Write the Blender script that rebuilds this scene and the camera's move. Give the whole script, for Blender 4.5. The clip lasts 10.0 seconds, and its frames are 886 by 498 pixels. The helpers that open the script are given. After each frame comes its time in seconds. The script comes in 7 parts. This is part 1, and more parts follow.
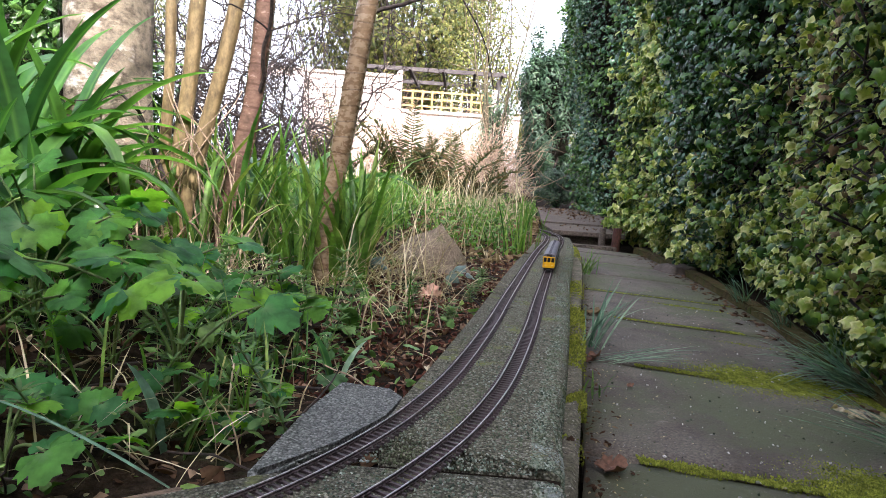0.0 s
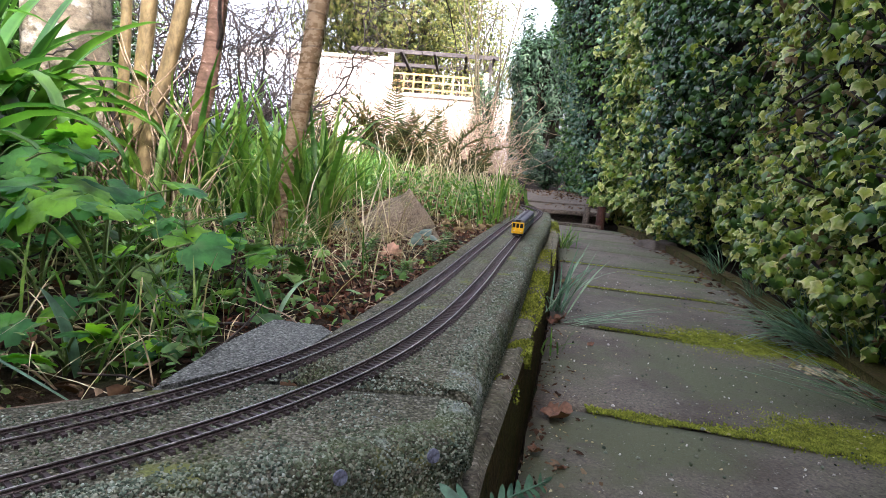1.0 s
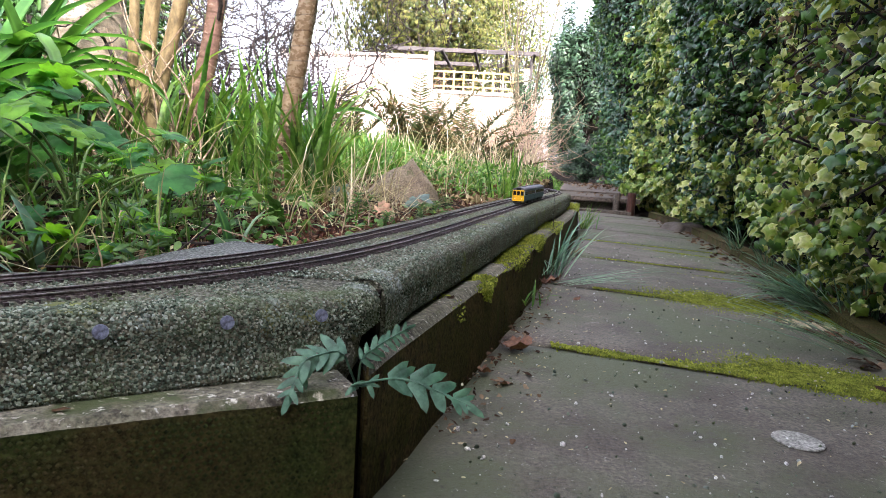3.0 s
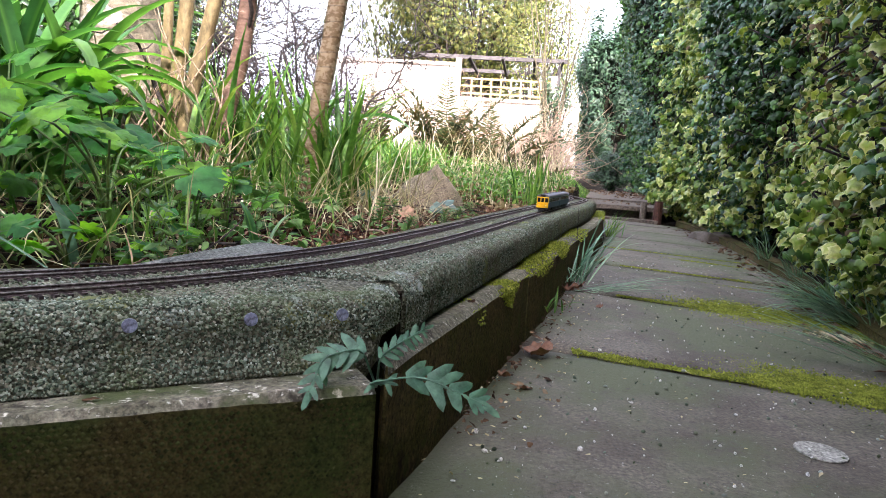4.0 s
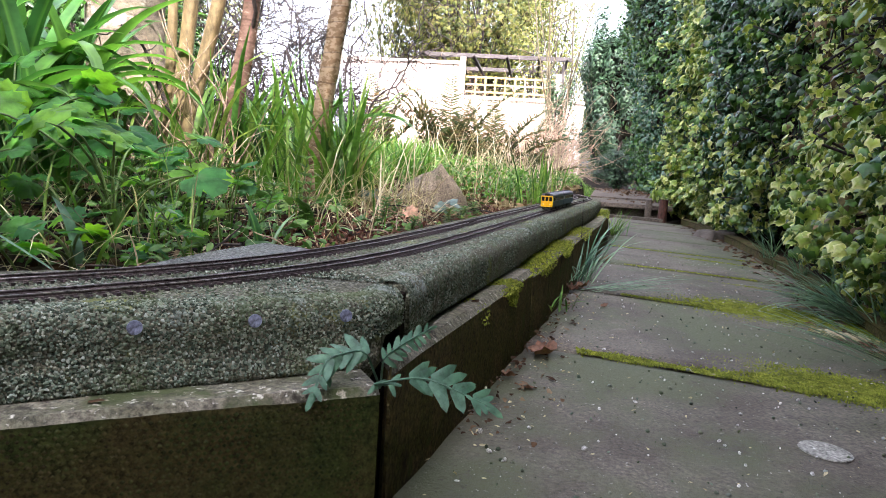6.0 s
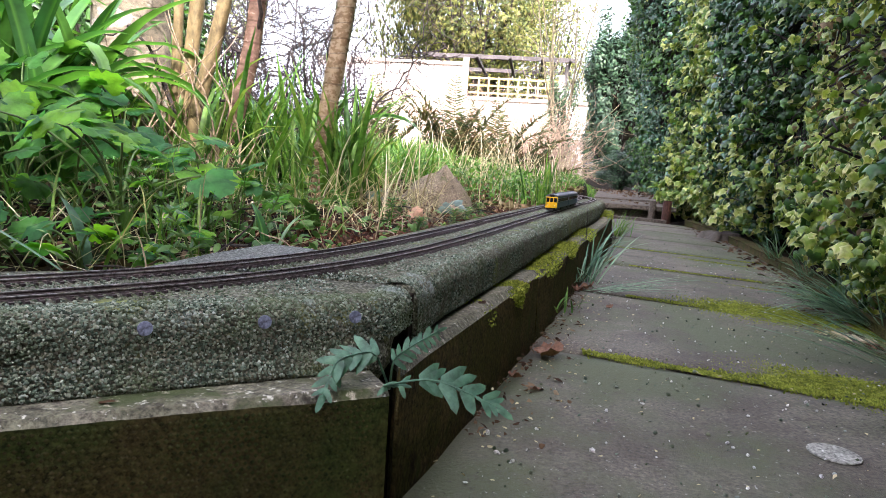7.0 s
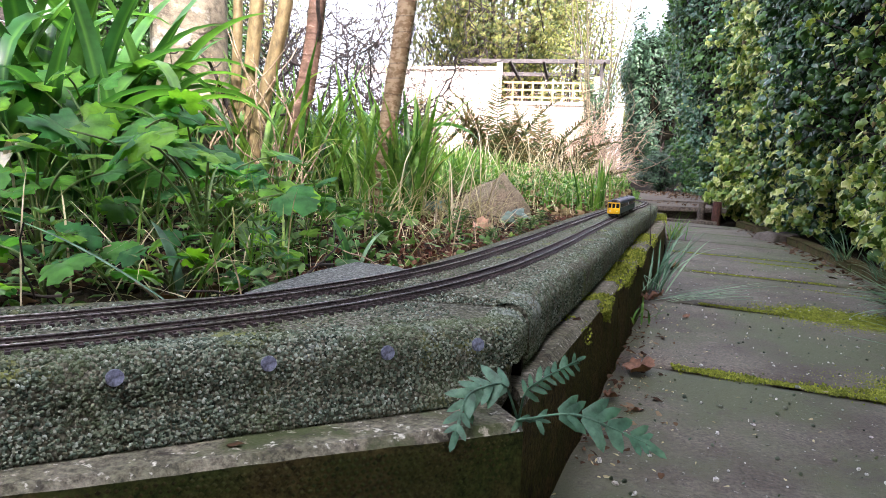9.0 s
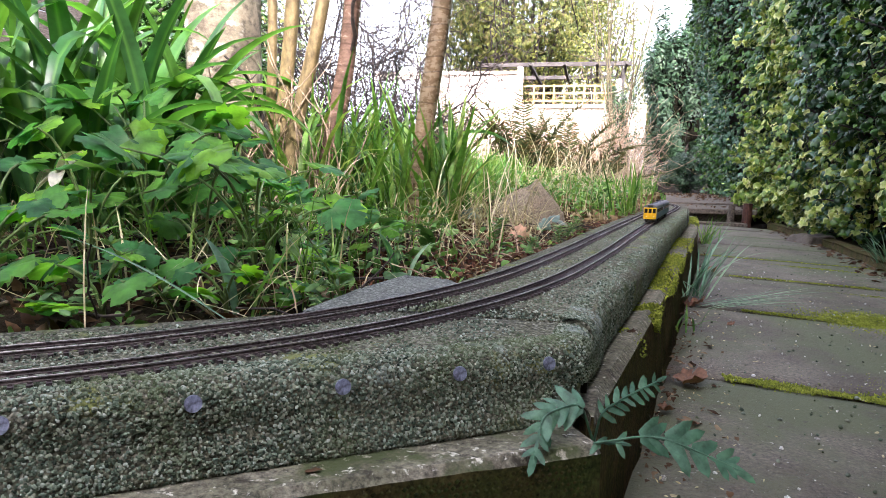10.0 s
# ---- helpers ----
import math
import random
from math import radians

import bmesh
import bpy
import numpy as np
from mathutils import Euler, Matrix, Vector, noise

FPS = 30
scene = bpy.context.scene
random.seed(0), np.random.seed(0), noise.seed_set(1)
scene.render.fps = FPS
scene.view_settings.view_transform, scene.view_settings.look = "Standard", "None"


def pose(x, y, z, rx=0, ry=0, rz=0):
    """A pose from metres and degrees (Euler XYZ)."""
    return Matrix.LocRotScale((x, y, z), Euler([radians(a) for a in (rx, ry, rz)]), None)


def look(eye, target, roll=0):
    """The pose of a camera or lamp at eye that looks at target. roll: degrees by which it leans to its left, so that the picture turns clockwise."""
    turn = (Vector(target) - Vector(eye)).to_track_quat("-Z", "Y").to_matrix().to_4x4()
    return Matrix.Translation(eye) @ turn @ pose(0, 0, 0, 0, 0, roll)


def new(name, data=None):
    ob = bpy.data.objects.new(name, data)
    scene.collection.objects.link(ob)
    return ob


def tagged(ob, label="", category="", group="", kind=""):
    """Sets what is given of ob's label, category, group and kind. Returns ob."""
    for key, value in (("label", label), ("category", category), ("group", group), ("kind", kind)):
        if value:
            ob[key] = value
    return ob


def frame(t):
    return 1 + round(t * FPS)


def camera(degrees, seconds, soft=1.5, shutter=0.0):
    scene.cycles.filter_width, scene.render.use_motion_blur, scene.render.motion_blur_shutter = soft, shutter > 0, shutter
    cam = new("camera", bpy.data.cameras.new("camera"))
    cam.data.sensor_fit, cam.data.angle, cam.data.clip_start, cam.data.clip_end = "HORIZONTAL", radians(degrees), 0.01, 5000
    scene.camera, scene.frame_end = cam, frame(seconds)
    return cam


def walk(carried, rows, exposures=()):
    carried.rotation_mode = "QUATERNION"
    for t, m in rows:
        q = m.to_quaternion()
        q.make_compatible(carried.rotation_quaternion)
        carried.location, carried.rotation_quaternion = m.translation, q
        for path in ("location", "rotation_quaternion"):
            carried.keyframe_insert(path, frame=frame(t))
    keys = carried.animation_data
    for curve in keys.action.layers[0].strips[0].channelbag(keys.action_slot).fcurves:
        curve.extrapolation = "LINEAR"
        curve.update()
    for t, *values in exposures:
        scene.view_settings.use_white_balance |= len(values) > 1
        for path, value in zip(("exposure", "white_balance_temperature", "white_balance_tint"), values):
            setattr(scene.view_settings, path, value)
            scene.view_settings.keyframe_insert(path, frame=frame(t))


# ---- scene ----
cam = camera(66.9, 10.0, soft=0.6)
PATH = [
    (0, (0.013, 0.021, 0.406), (-0.03, 2.011, 0.202), 4.2),
    (0.5, (0.058, 0.018, 0.381), (0.041, 2.006, 0.158), 4.4),
    (1, (0.087, 0.021, 0.355), (0.066, 2.006, 0.11), 4.3),
    (1.5, (0.13, 0.011, 0.326), (0.078, 1.995, 0.076), 4.3),
    (2, (0.175, -0.002, 0.299), (0.103, 1.98, 0.045), 3.6),
    (2.2, (0.184, 0.006, 0.286), (0.11, 1.988, 0.029), 3.9),
    (3.3, (0.222, -0.045, 0.277), (0.027, 1.93, 0.029), 3.3),
    (3.5, (0.221, -0.043, 0.276), (0.006, 1.931, 0.033), 3.5),
    (4, (0.223, -0.044, 0.276), (-0.009, 1.928, 0.037), 4.0),
    (4.5, (0.224, -0.046, 0.273), (-0.016, 1.925, 0.031), 4.0),
    (5, (0.224, -0.045, 0.277), (-0.017, 1.926, 0.032), 3.7),
    (5.5, (0.226, -0.045, 0.278), (-0.016, 1.925, 0.034), 3.7),
    (7, (0.219, -0.045, 0.278), (-0.035, 1.924, 0.036), 3.8),
    (7.5, (0.214, -0.043, 0.278), (-0.043, 1.926, 0.044), 3.7),
    (8, (0.191, -0.036, 0.281), (-0.096, 1.93, 0.055), 3.0),
    (8.5, (0.169, -0.029, 0.282), (-0.148, 1.933, 0.056), 2.5),
    (9, (0.146, -0.019, 0.282), (-0.212, 1.935, 0.052), 2.2),
    (9.5, (0.125, -0.016, 0.284), (-0.26, 1.933, 0.054), 1.7),
    (10, (0.11, -0.015, 0.289), (-0.312, 1.928, 0.071), 1.3),
]
walk(cam, [(t, look(eye, target, roll)) for t, eye, target, roll in PATH], exposures=[(0, 2.86, 6200, 17), (2, 3.20, 6200, 17), (4.5, 3.44, 6200, 17), (10, 3.33, 6200, 17)])

# ---- light ----
world = bpy.data.worlds.new("sky")
scene.world = world
world.use_nodes = True
wn = world.node_tree
sky = wn.nodes.new("ShaderNodeTexSky")
sky.sky_type, sky.sun_disc = "NISHITA", False
SUN = Vector((0.35, -1.0, 0.80)).normalized()
sky.sun_elevation = math.asin(SUN.z)
sky.sun_rotation = math.atan2(SUN.x, SUN.y)
sky.air_density, sky.dust_density, sky.ozone_density = 1.0, 6.0, 0.5
wn.nodes["Background"].inputs["Strength"].default_value = 0.15
haze = wn.nodes.new("ShaderNodeHueSaturation")
haze.inputs["Saturation"].default_value = 0.45
wn.links.new(sky.outputs["Color"], haze.inputs["Color"])
wn.links.new(haze.outputs["Color"], wn.nodes["Background"].inputs["Color"])
sun = new("sun", bpy.data.lights.new("sun", "SUN"))
sun.data.energy, sun.data.angle, sun.data.color = 1.0, radians(0.6), (1.0, 0.95, 0.87)
sun.matrix_world = look(SUN * 30, (0, 0, 0))

RNG = np.random.default_rng(7)


# ---- materials ----
def ramp_node(nt, cols, fac):
    r = nt.nodes.new("ShaderNodeValToRGB")
    e = r.color_ramp.elements
    while len(e) < len(cols):
        e.new(0.5)
    for k, c in enumerate(cols):
        e[k].position = k / max(1, len(cols) - 1)
        e[k].color = (*c, 1)
    nt.links.new(fac, r.inputs[0])
    return r.outputs[0]


def mix_node(nt, kind, fac, a, b):
    m = nt.nodes.new("ShaderNodeMix")
    m.data_type, m.blend_type = "RGBA", kind
    for sock, v in ((m.inputs[0], fac), (m.inputs[6], a), (m.inputs[7], b)):
        if isinstance(v, bpy.types.NodeSocket):
            nt.links.new(v, sock)
        elif isinstance(v, (int, float)):
            sock.default_value = v
        else:
            sock.default_value = (*v, 1)
    return m.outputs[2]


def noise_node(nt, vec, scale, detail=4, rough=0.6):
    n = nt.nodes.new("ShaderNodeTexNoise")
    n.inputs["Scale"].default_value, n.inputs["Detail"].default_value = scale, detail
    n.inputs["Roughness"].default_value = rough
    nt.links.new(vec, n.inputs["Vector"])
    return n.outputs["Fac"]


def level(nt, v, lo, hi, a=0.0, b=1.0):
    m = nt.nodes.new("ShaderNodeMapRange")
    m.inputs[1].default_value, m.inputs[2].default_value = lo, hi
    m.inputs[3].default_value, m.inputs[4].default_value = a, b
    nt.links.new(v, m.inputs[0])
    return m.outputs[0]


def surf(name, cols, scale=6, fine=90, rough=0.85, bump=0.4, depth=0.002, spots=None, spot_scale=14, spot_lo=0.56, metal=0.0,
         grains=None, grain_scale=220, stretch=None, spec=0.25, vary=0.0, rings=None, mottle=0.85):
    """Large stains, fine grain, optional patches (moss, dirt) and stone grains, with relief."""
    m = bpy.data.materials.new(name)
    m.use_nodes = True
    nt = m.node_tree
    b = nt.nodes["Principled BSDF"]
    tc = nt.nodes.new("ShaderNodeTexCoord")
    vec = tc.outputs["Object"]
    if stretch:
        mp = nt.nodes.new("ShaderNodeMapping")
        mp.inputs["Scale"].default_value = stretch
        nt.links.new(vec, mp.inputs[0])
        vec = mp.outputs[0]
    if vary:
        oi = nt.nodes.new("ShaderNodeObjectInfo")
        ad = nt.nodes.new("ShaderNodeVectorMath")
        ad.operation = "ADD"
        nt.links.new(vec, ad.inputs[0])
        sc = nt.nodes.new("ShaderNodeMath")
        sc.operation, sc.inputs[1].default_value = "MULTIPLY", 17.0
        nt.links.new(oi.outputs["Random"], sc.inputs[0])
        nt.links.new(sc.outputs[0], ad.inputs[1])
        vec = ad.outputs[0]
    big = level(nt, noise_node(nt, vec, scale, 5), 0.3, 0.7)
    col = ramp_node(nt, cols, big)
    f = noise_node(nt, vec, fine, 5, 0.7)
    col = mix_node(nt, "MULTIPLY", mottle, col, ramp_node(nt, [(0.12, 0.12, 0.12), (0.8, 0.8, 0.8), (1.5, 1.5, 1.5)], level(nt, f, 0.34, 0.66)))
    height = f
    if grains:
        v = nt.nodes.new("ShaderNodeTexVoronoi")
        v.inputs["Scale"].default_value = grain_scale
        nt.links.new(vec, v.inputs["Vector"])
        sep = nt.nodes.new("ShaderNodeSeparateColor")
        nt.links.new(v.outputs["Color"], sep.inputs[0])
        col = mix_node(nt, "MIX", 0.55, col, ramp_node(nt, grains, sep.outputs[0]))
        col = mix_node(nt, "MULTIPLY", 0.8, col, ramp_node(nt, [(1, 1, 1), (0.8, 0.8, 0.8), (0.25, 0.25, 0.25)], level(nt, v.outputs["Distance"], 0.1, 0.75)))
        inv = nt.nodes.new("ShaderNodeMath")
        inv.operation = "SUBTRACT"
        nt.links.new(f, inv.inputs[0])
        nt.links.new(v.outputs["Distance"], inv.inputs[1])
        height = inv.outputs[0]
    if rings:
        wv = nt.nodes.new("ShaderNodeTexWave")
        wv.wave_type, wv.bands_direction = "BANDS", "Z"
        for nm, val in (("Scale", rings[0]), ("Distortion", 5.0), ("Detail", 2.0), ("Detail Scale", 0.6)):
            wv.inputs[nm].default_value = val
        nt.links.new(tc.outputs["Object"], wv.inputs["Vector"])
        col = mix_node(nt, "MIX", level(nt, wv.outputs["Fac"], 0.965, 0.99, 0, 0.55), col, rings[1])
    for k, (c, sc, lo) in enumerate(spots or ()):
        mask = level(nt, noise_node(nt, vec, sc, 6, 0.65), lo, lo + 0.09)
        col = mix_node(nt, "MIX", mask, col, c)
    if vary:
        oi2 = level(nt, oi.outputs["Random"], 0, 1, 1 - vary, 1 + vary)
        hs = nt.nodes.new("ShaderNodeHueSaturation")
        nt.links.new(oi2, hs.inputs["Value"])
        nt.links.new(col, hs.inputs["Color"])
        col = hs.outputs[0]
    nt.links.new(col, b.inputs["Base Color"])
    nt.links.new(level(nt, f, 0.2, 0.8, max(0.05, rough - 0.12), min(1, rough + 0.1)), b.inputs["Roughness"])
    b.inputs["Metallic"].default_value = metal
    b.inputs["Specular IOR Level"].default_value = spec
    bp = nt.nodes.new("ShaderNodeBump")
    bp.inputs["Strength"].default_value, bp.inputs["Distance"].default_value = bump, depth
    nt.links.new(height, bp.inputs["Height"])
    nt.links.new(bp.outputs[0], b.inputs["Normal"])
    return m


def leafy(name, cols, rough=0.45, glow=0.35, rim=None, vein=None, spec=0.3, blotch=60):
    """Leaf: colour by leaf, mottling, light passing through; rim: colour towards the leaf's edge (attribute 'rim')."""
    m = bpy.data.materials.new(name)
    m.use_nodes = True
    nt = m.node_tree
    b = nt.nodes["Principled BSDF"]
    geo = nt.nodes.new("ShaderNodeNewGeometry")
    oi = nt.nodes.new("ShaderNodeObjectInfo")
    both = nt.nodes.new("ShaderNodeMath")
    both.operation = "ADD"
    nt.links.new(geo.outputs["Random Per Island"], both.inputs[0])
    nt.links.new(oi.outputs["Random"], both.inputs[1])
    wrap = nt.nodes.new("ShaderNodeMath")
    wrap.operation = "FRACT"
    nt.links.new(both.outputs[0], wrap.inputs[0])
    pick = wrap.outputs[0]
    col = ramp_node(nt, cols, pick)
    tc = nt.nodes.new("ShaderNodeTexCoord")
    n = noise_node(nt, tc.outputs["Object"], blotch, 4)
    col = mix_node(nt, "MULTIPLY", 0.8, col, ramp_node(nt, [(0.35, 0.35, 0.35), (1.1, 1.1, 1.1)], level(nt, n, 0.34, 0.66)))
    if rim or vein:
        at = nt.nodes.new("ShaderNodeAttribute")
        at.attribute_name = "rim"
        ad = nt.nodes.new("ShaderNodeMath")
        ad.operation = "ADD"
        nt.links.new(at.outputs["Fac"], ad.inputs[0])
        nt.links.new(level(nt, n, 0.3, 0.7, -0.25, 0.25), ad.inputs[1])
        if rim:
            mul = nt.nodes.new("ShaderNodeMath")
            mul.operation = "MULTIPLY"
            nt.links.new(level(nt, ad.outputs[0], 0.55, 0.95), mul.inputs[0])
            nt.links.new(level(nt, pick, 0.35, 0.75), mul.inputs[1])
            col = mix_node(nt, "MIX", mul.outputs[0], col, rim)
        if vein:
            col = mix_node(nt, "MIX", level(nt, at.outputs["Fac"], 0.0, 0.3, 0.6, 0.0), col, vein)
    nt.links.new(col, b.inputs["Base Color"])
    b.inputs["Roughness"].default_value = rough
    b.inputs["Specular IOR Level"].default_value = spec
    bp = nt.nodes.new("ShaderNodeBump")
    bp.inputs["Strength"].default_value, bp.inputs["Distance"].default_value = 0.3, 0.002
    nt.links.new(n, bp.inputs["Height"])
    nt.links.new(bp.outputs[0], b.inputs["Normal"])
    if glow:
        tr = nt.nodes.new("ShaderNodeBsdfTranslucent")
        nt.links.new(mix_node(nt, "MULTIPLY", 1.0, col, (1.5, 1.6, 0.7)), tr.inputs["Color"])
        mx = nt.nodes.new("ShaderNodeMixShader")
        mx.inputs[0].default_value = glow
        nt.links.new(b.outputs[0], mx.inputs[1])
        nt.links.new(tr.outputs[0], mx.inputs[2])
        nt.links.new(mx.outputs[0], nt.nodes["Material Output"].inputs["Surface"])
    return m


M_SOIL = surf("soil", [(0.007, 0.005, 0.0035), (0.018, 0.012, 0.008), (0.03, 0.021, 0.014)], 5, 60, 0.95, 0.9, 0.012, spots=[((0.02, 0.035, 0.012), 4, 0.60)], spec=0.05)
M_SLAB = surf("paving_concrete", [(0.060, 0.047, 0.037), (0.096, 0.079, 0.062), (0.148, 0.127, 0.102), (0.088, 0.086, 0.054)], 5, 210, 0.68, 1.0, 0.003,
              spots=[((0.080, 0.088, 0.046), 2.2, 0.47), ((0.065, 0.055, 0.046), 9, 0.62), ((0.04, 0.036, 0.03), 60, 0.62), ((0.42, 0.41, 0.39), 130, 0.64), ((0.03, 0.026, 0.022), 170, 0.62), ((0.45, 0.44, 0.42), 300, 0.66), ((0.42, 0.41, 0.39), 45, 0.69), ((0.27, 0.26, 0.25), 26, 0.68)], vary=0.08, spec=0.35)
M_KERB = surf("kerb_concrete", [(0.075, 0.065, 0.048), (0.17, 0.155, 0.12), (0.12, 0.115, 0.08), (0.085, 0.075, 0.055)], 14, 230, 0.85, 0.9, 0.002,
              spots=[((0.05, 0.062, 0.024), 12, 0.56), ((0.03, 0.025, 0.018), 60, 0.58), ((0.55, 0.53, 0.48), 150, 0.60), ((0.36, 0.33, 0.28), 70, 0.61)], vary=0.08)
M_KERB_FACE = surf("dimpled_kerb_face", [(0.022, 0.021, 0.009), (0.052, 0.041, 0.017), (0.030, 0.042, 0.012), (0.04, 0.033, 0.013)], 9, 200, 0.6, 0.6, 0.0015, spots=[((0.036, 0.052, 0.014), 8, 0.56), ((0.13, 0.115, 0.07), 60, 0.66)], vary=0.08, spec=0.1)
# darker, browner colour than kerb_concrete, for upright board faces and the edging
M_KERB_SIDE = surf("olive_brown_kerb_side", [(0.045, 0.032, 0.014), (0.10, 0.074, 0.034), (0.062, 0.058, 0.018), (0.08, 0.058, 0.026)], 11, 190, 0.85, 1.0, 0.0025,
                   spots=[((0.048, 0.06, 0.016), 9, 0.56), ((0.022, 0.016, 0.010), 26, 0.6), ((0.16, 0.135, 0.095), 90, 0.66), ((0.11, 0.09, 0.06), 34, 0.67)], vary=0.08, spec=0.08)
M_BLOCK = surf("exposed_aggregate", [(0.085, 0.085, 0.055), (0.15, 0.145, 0.10), (0.10, 0.11, 0.06)], 12, 300, 0.85, 0.9, 0.003,
               grains=[(0.04, 0.04, 0.03), (0.11, 0.11, 0.08), (0.19, 0.185, 0.14), (0.38, 0.37, 0.32)], grain_scale=420, spots=[((0.13, 0.145, 0.05), 14, 0.57), ((0.06, 0.055, 0.035), 30, 0.62), ((0.36, 0.37, 0.36), 30, 0.72)], spec=0.1)
M_PEBBLE = None
M_GREYSLAB = surf("grey_roofing_slab", [(0.095, 0.103, 0.098), (0.16, 0.172, 0.163)], 12, 330, 0.85, 0.9, 0.002, grains=[(0.05, 0.057, 0.055), (0.14, 0.15, 0.145), (0.32, 0.33, 0.32)], grain_scale=420)
M_RAIL = surf("nickel_rail", [(0.26, 0.23, 0.235), (0.42, 0.38, 0.39)], 30, 300, 0.38, 0.2, 0.0003, metal=0.95)
M_WEB = surf("tarnished_rail_web", [(0.06, 0.044, 0.047), (0.11, 0.085, 0.088)], 30, 300, 0.55, 0.2, 0.0003, metal=0.3)
M_SLEEPER = surf("dark_plastic_sleeper", [(0.030, 0.021, 0.024), (0.066, 0.048, 0.051)], 40, 300, 0.6, 0.3, 0.0004)
M_ROCK = surf("lichened_brown_rock", [(0.13, 0.10, 0.075), (0.27, 0.215, 0.16), (0.19, 0.155, 0.11)], 7, 45, 0.9, 0.8, 0.012, spots=[((0.10, 0.11, 0.045), 5, 0.57), ((0.06, 0.045, 0.033), 16, 0.6), ((0.42, 0.37, 0.31), 34, 0.66), ((0.34, 0.33, 0.28), 11, 0.68)], mottle=0.6, spec=0.15)
M_BARK_BIG = surf("pale_grey_bark", [(0.145, 0.117, 0.083), (0.24, 0.20, 0.15), (0.10, 0.077, 0.054)], 5, 40, 0.9, 0.9, 0.008, spots=[((0.065, 0.047, 0.032), 6, 0.58), ((0.48, 0.455, 0.41), 8, 0.58), ((0.07, 0.05, 0.035), 22, 0.64)], stretch=(1, 1, 1.6), mottle=0.7)
M_BARK_YELLOW = surf("yellow_brown_bark", [(0.125, 0.088, 0.042), (0.19, 0.14, 0.07), (0.085, 0.062, 0.034)], 9, 60, 0.5, 0.6, 0.003, spots=[((0.42, 0.34, 0.19), 20, 0.62), ((0.075, 0.05, 0.03), 12, 0.62)], stretch=(1, 1, 0.5), mottle=0.6)
M_BARK_PINK = surf("coppery_cherry_bark", [(0.09, 0.053, 0.04), (0.145, 0.09, 0.068), (0.066, 0.041, 0.03)], 7, 60, 0.24, 0.4, 0.002, spec=0.7, spots=[((0.48, 0.38, 0.30), 90, 0.67), ((0.08, 0.05, 0.04), 16, 0.66)], stretch=(0.8, 0.8, 1.3), rings=(7, (0.06, 0.033, 0.024)), mottle=0.4)
M_BARK_TAN = surf("ringed_tan_bark", [(0.115, 0.076, 0.045), (0.19, 0.134, 0.084), (0.14, 0.098, 0.06)], 7, 60, 0.28, 0.4, 0.002, spec=0.65, spots=[((0.10, 0.07, 0.045), 18, 0.67), ((0.42, 0.36, 0.27), 100, 0.67)], stretch=(0.8, 0.8, 1.2), rings=(9, (0.06, 0.04, 0.026)), mottle=0.35)
M_TWIG = surf("dark_twig_bark", [(0.022, 0.017, 0.016), (0.05, 0.038, 0.034)], 14, 90, 0.85, 0.4, 0.001)
M_SAPLING = surf("olive_brown_sapling_bark", [(0.07, 0.058, 0.034), (0.13, 0.11, 0.068)], 14, 90, 0.85, 0.4, 0.001)
M_TWIG_PALE = surf("pale_dry_twig", [(0.24, 0.165, 0.115), (0.38, 0.28, 0.2)], 14, 90, 0.85, 0.4, 0.001)
M_FENCE = surf("cream_fence_board", [(0.42, 0.345, 0.305), (0.54, 0.46, 0.41)], 3, 50, 0.85, 0.4, 0.002, stretch=(4, 4, 0.6), vary=0.06, mottle=0.5)
M_TRELLIS = surf("honey_trellis_slat", [(0.36, 0.23, 0.08), (0.46, 0.31, 0.13)], 3, 50, 0.85, 0.4, 0.002, vary=0.06, mottle=0.5)
M_FENCE_DARK = surf("dark_weathered_board", [(0.07, 0.055, 0.05), (0.12, 0.10, 0.09)], 3, 50, 0.85, 0.4, 0.002, stretch=(0.6, 0.6, 4), vary=0.1)
M_SHED = surf("pale_blue_painted_board", [(0.42, 0.48, 0.55), (0.55, 0.6, 0.66)], 3, 50, 0.8, 0.3, 0.001, stretch=(3, 3, 0.5), vary=0.05, mottle=0.5)
M_PERGOLA = surf("grey_brown_pergola_timber", [(0.04, 0.034, 0.034), (0.075, 0.066, 0.064)], 4, 60, 0.8, 0.4, 0.002)
M_STEP = surf("brown_step_stone", [(0.065, 0.052, 0.042), (0.125, 0.102, 0.084)], 4, 80, 0.85, 0.5, 0.004, spots=[((0.05, 0.035, 0.025), 14, 0.6), ((0.08, 0.1, 0.04), 6, 0.62)])
M_REDWOOD = surf("reddish_brown_post", [(0.045, 0.018, 0.013), (0.075, 0.03, 0.021)], 10, 90, 0.8, 0.5, 0.002, stretch=(2, 2, 0.4))
M_MOSS = leafy("moss", [(0.11, 0.14, 0.018), (0.22, 0.26, 0.033), (0.38, 0.41, 0.065)], 0.8, 0.2, spec=0.2)
M_DISC = surf("galvanised_nail_head", [(0.13, 0.14, 0.21), (0.18, 0.195, 0.28)], 60, 300, 0.6, 0.3, 0.0003, metal=0.2)
M_PALEDISC = surf("pale_stone_disc", [(0.22, 0.215, 0.19), (0.32, 0.31, 0.28)], 30, 200, 0.8, 0.4, 0.001)
M_IVY = leafy("ivy_leaf", [(0.05, 0.11, 0.018), (0.11, 0.20, 0.028), (0.20, 0.30, 0.04), (0.33, 0.41, 0.065), (0.46, 0.50, 0.12)], 0.36, 0.24, rim=(0.55, 0.54, 0.24), vein=(0.22, 0.28, 0.08), blotch=45, spec=0.35)
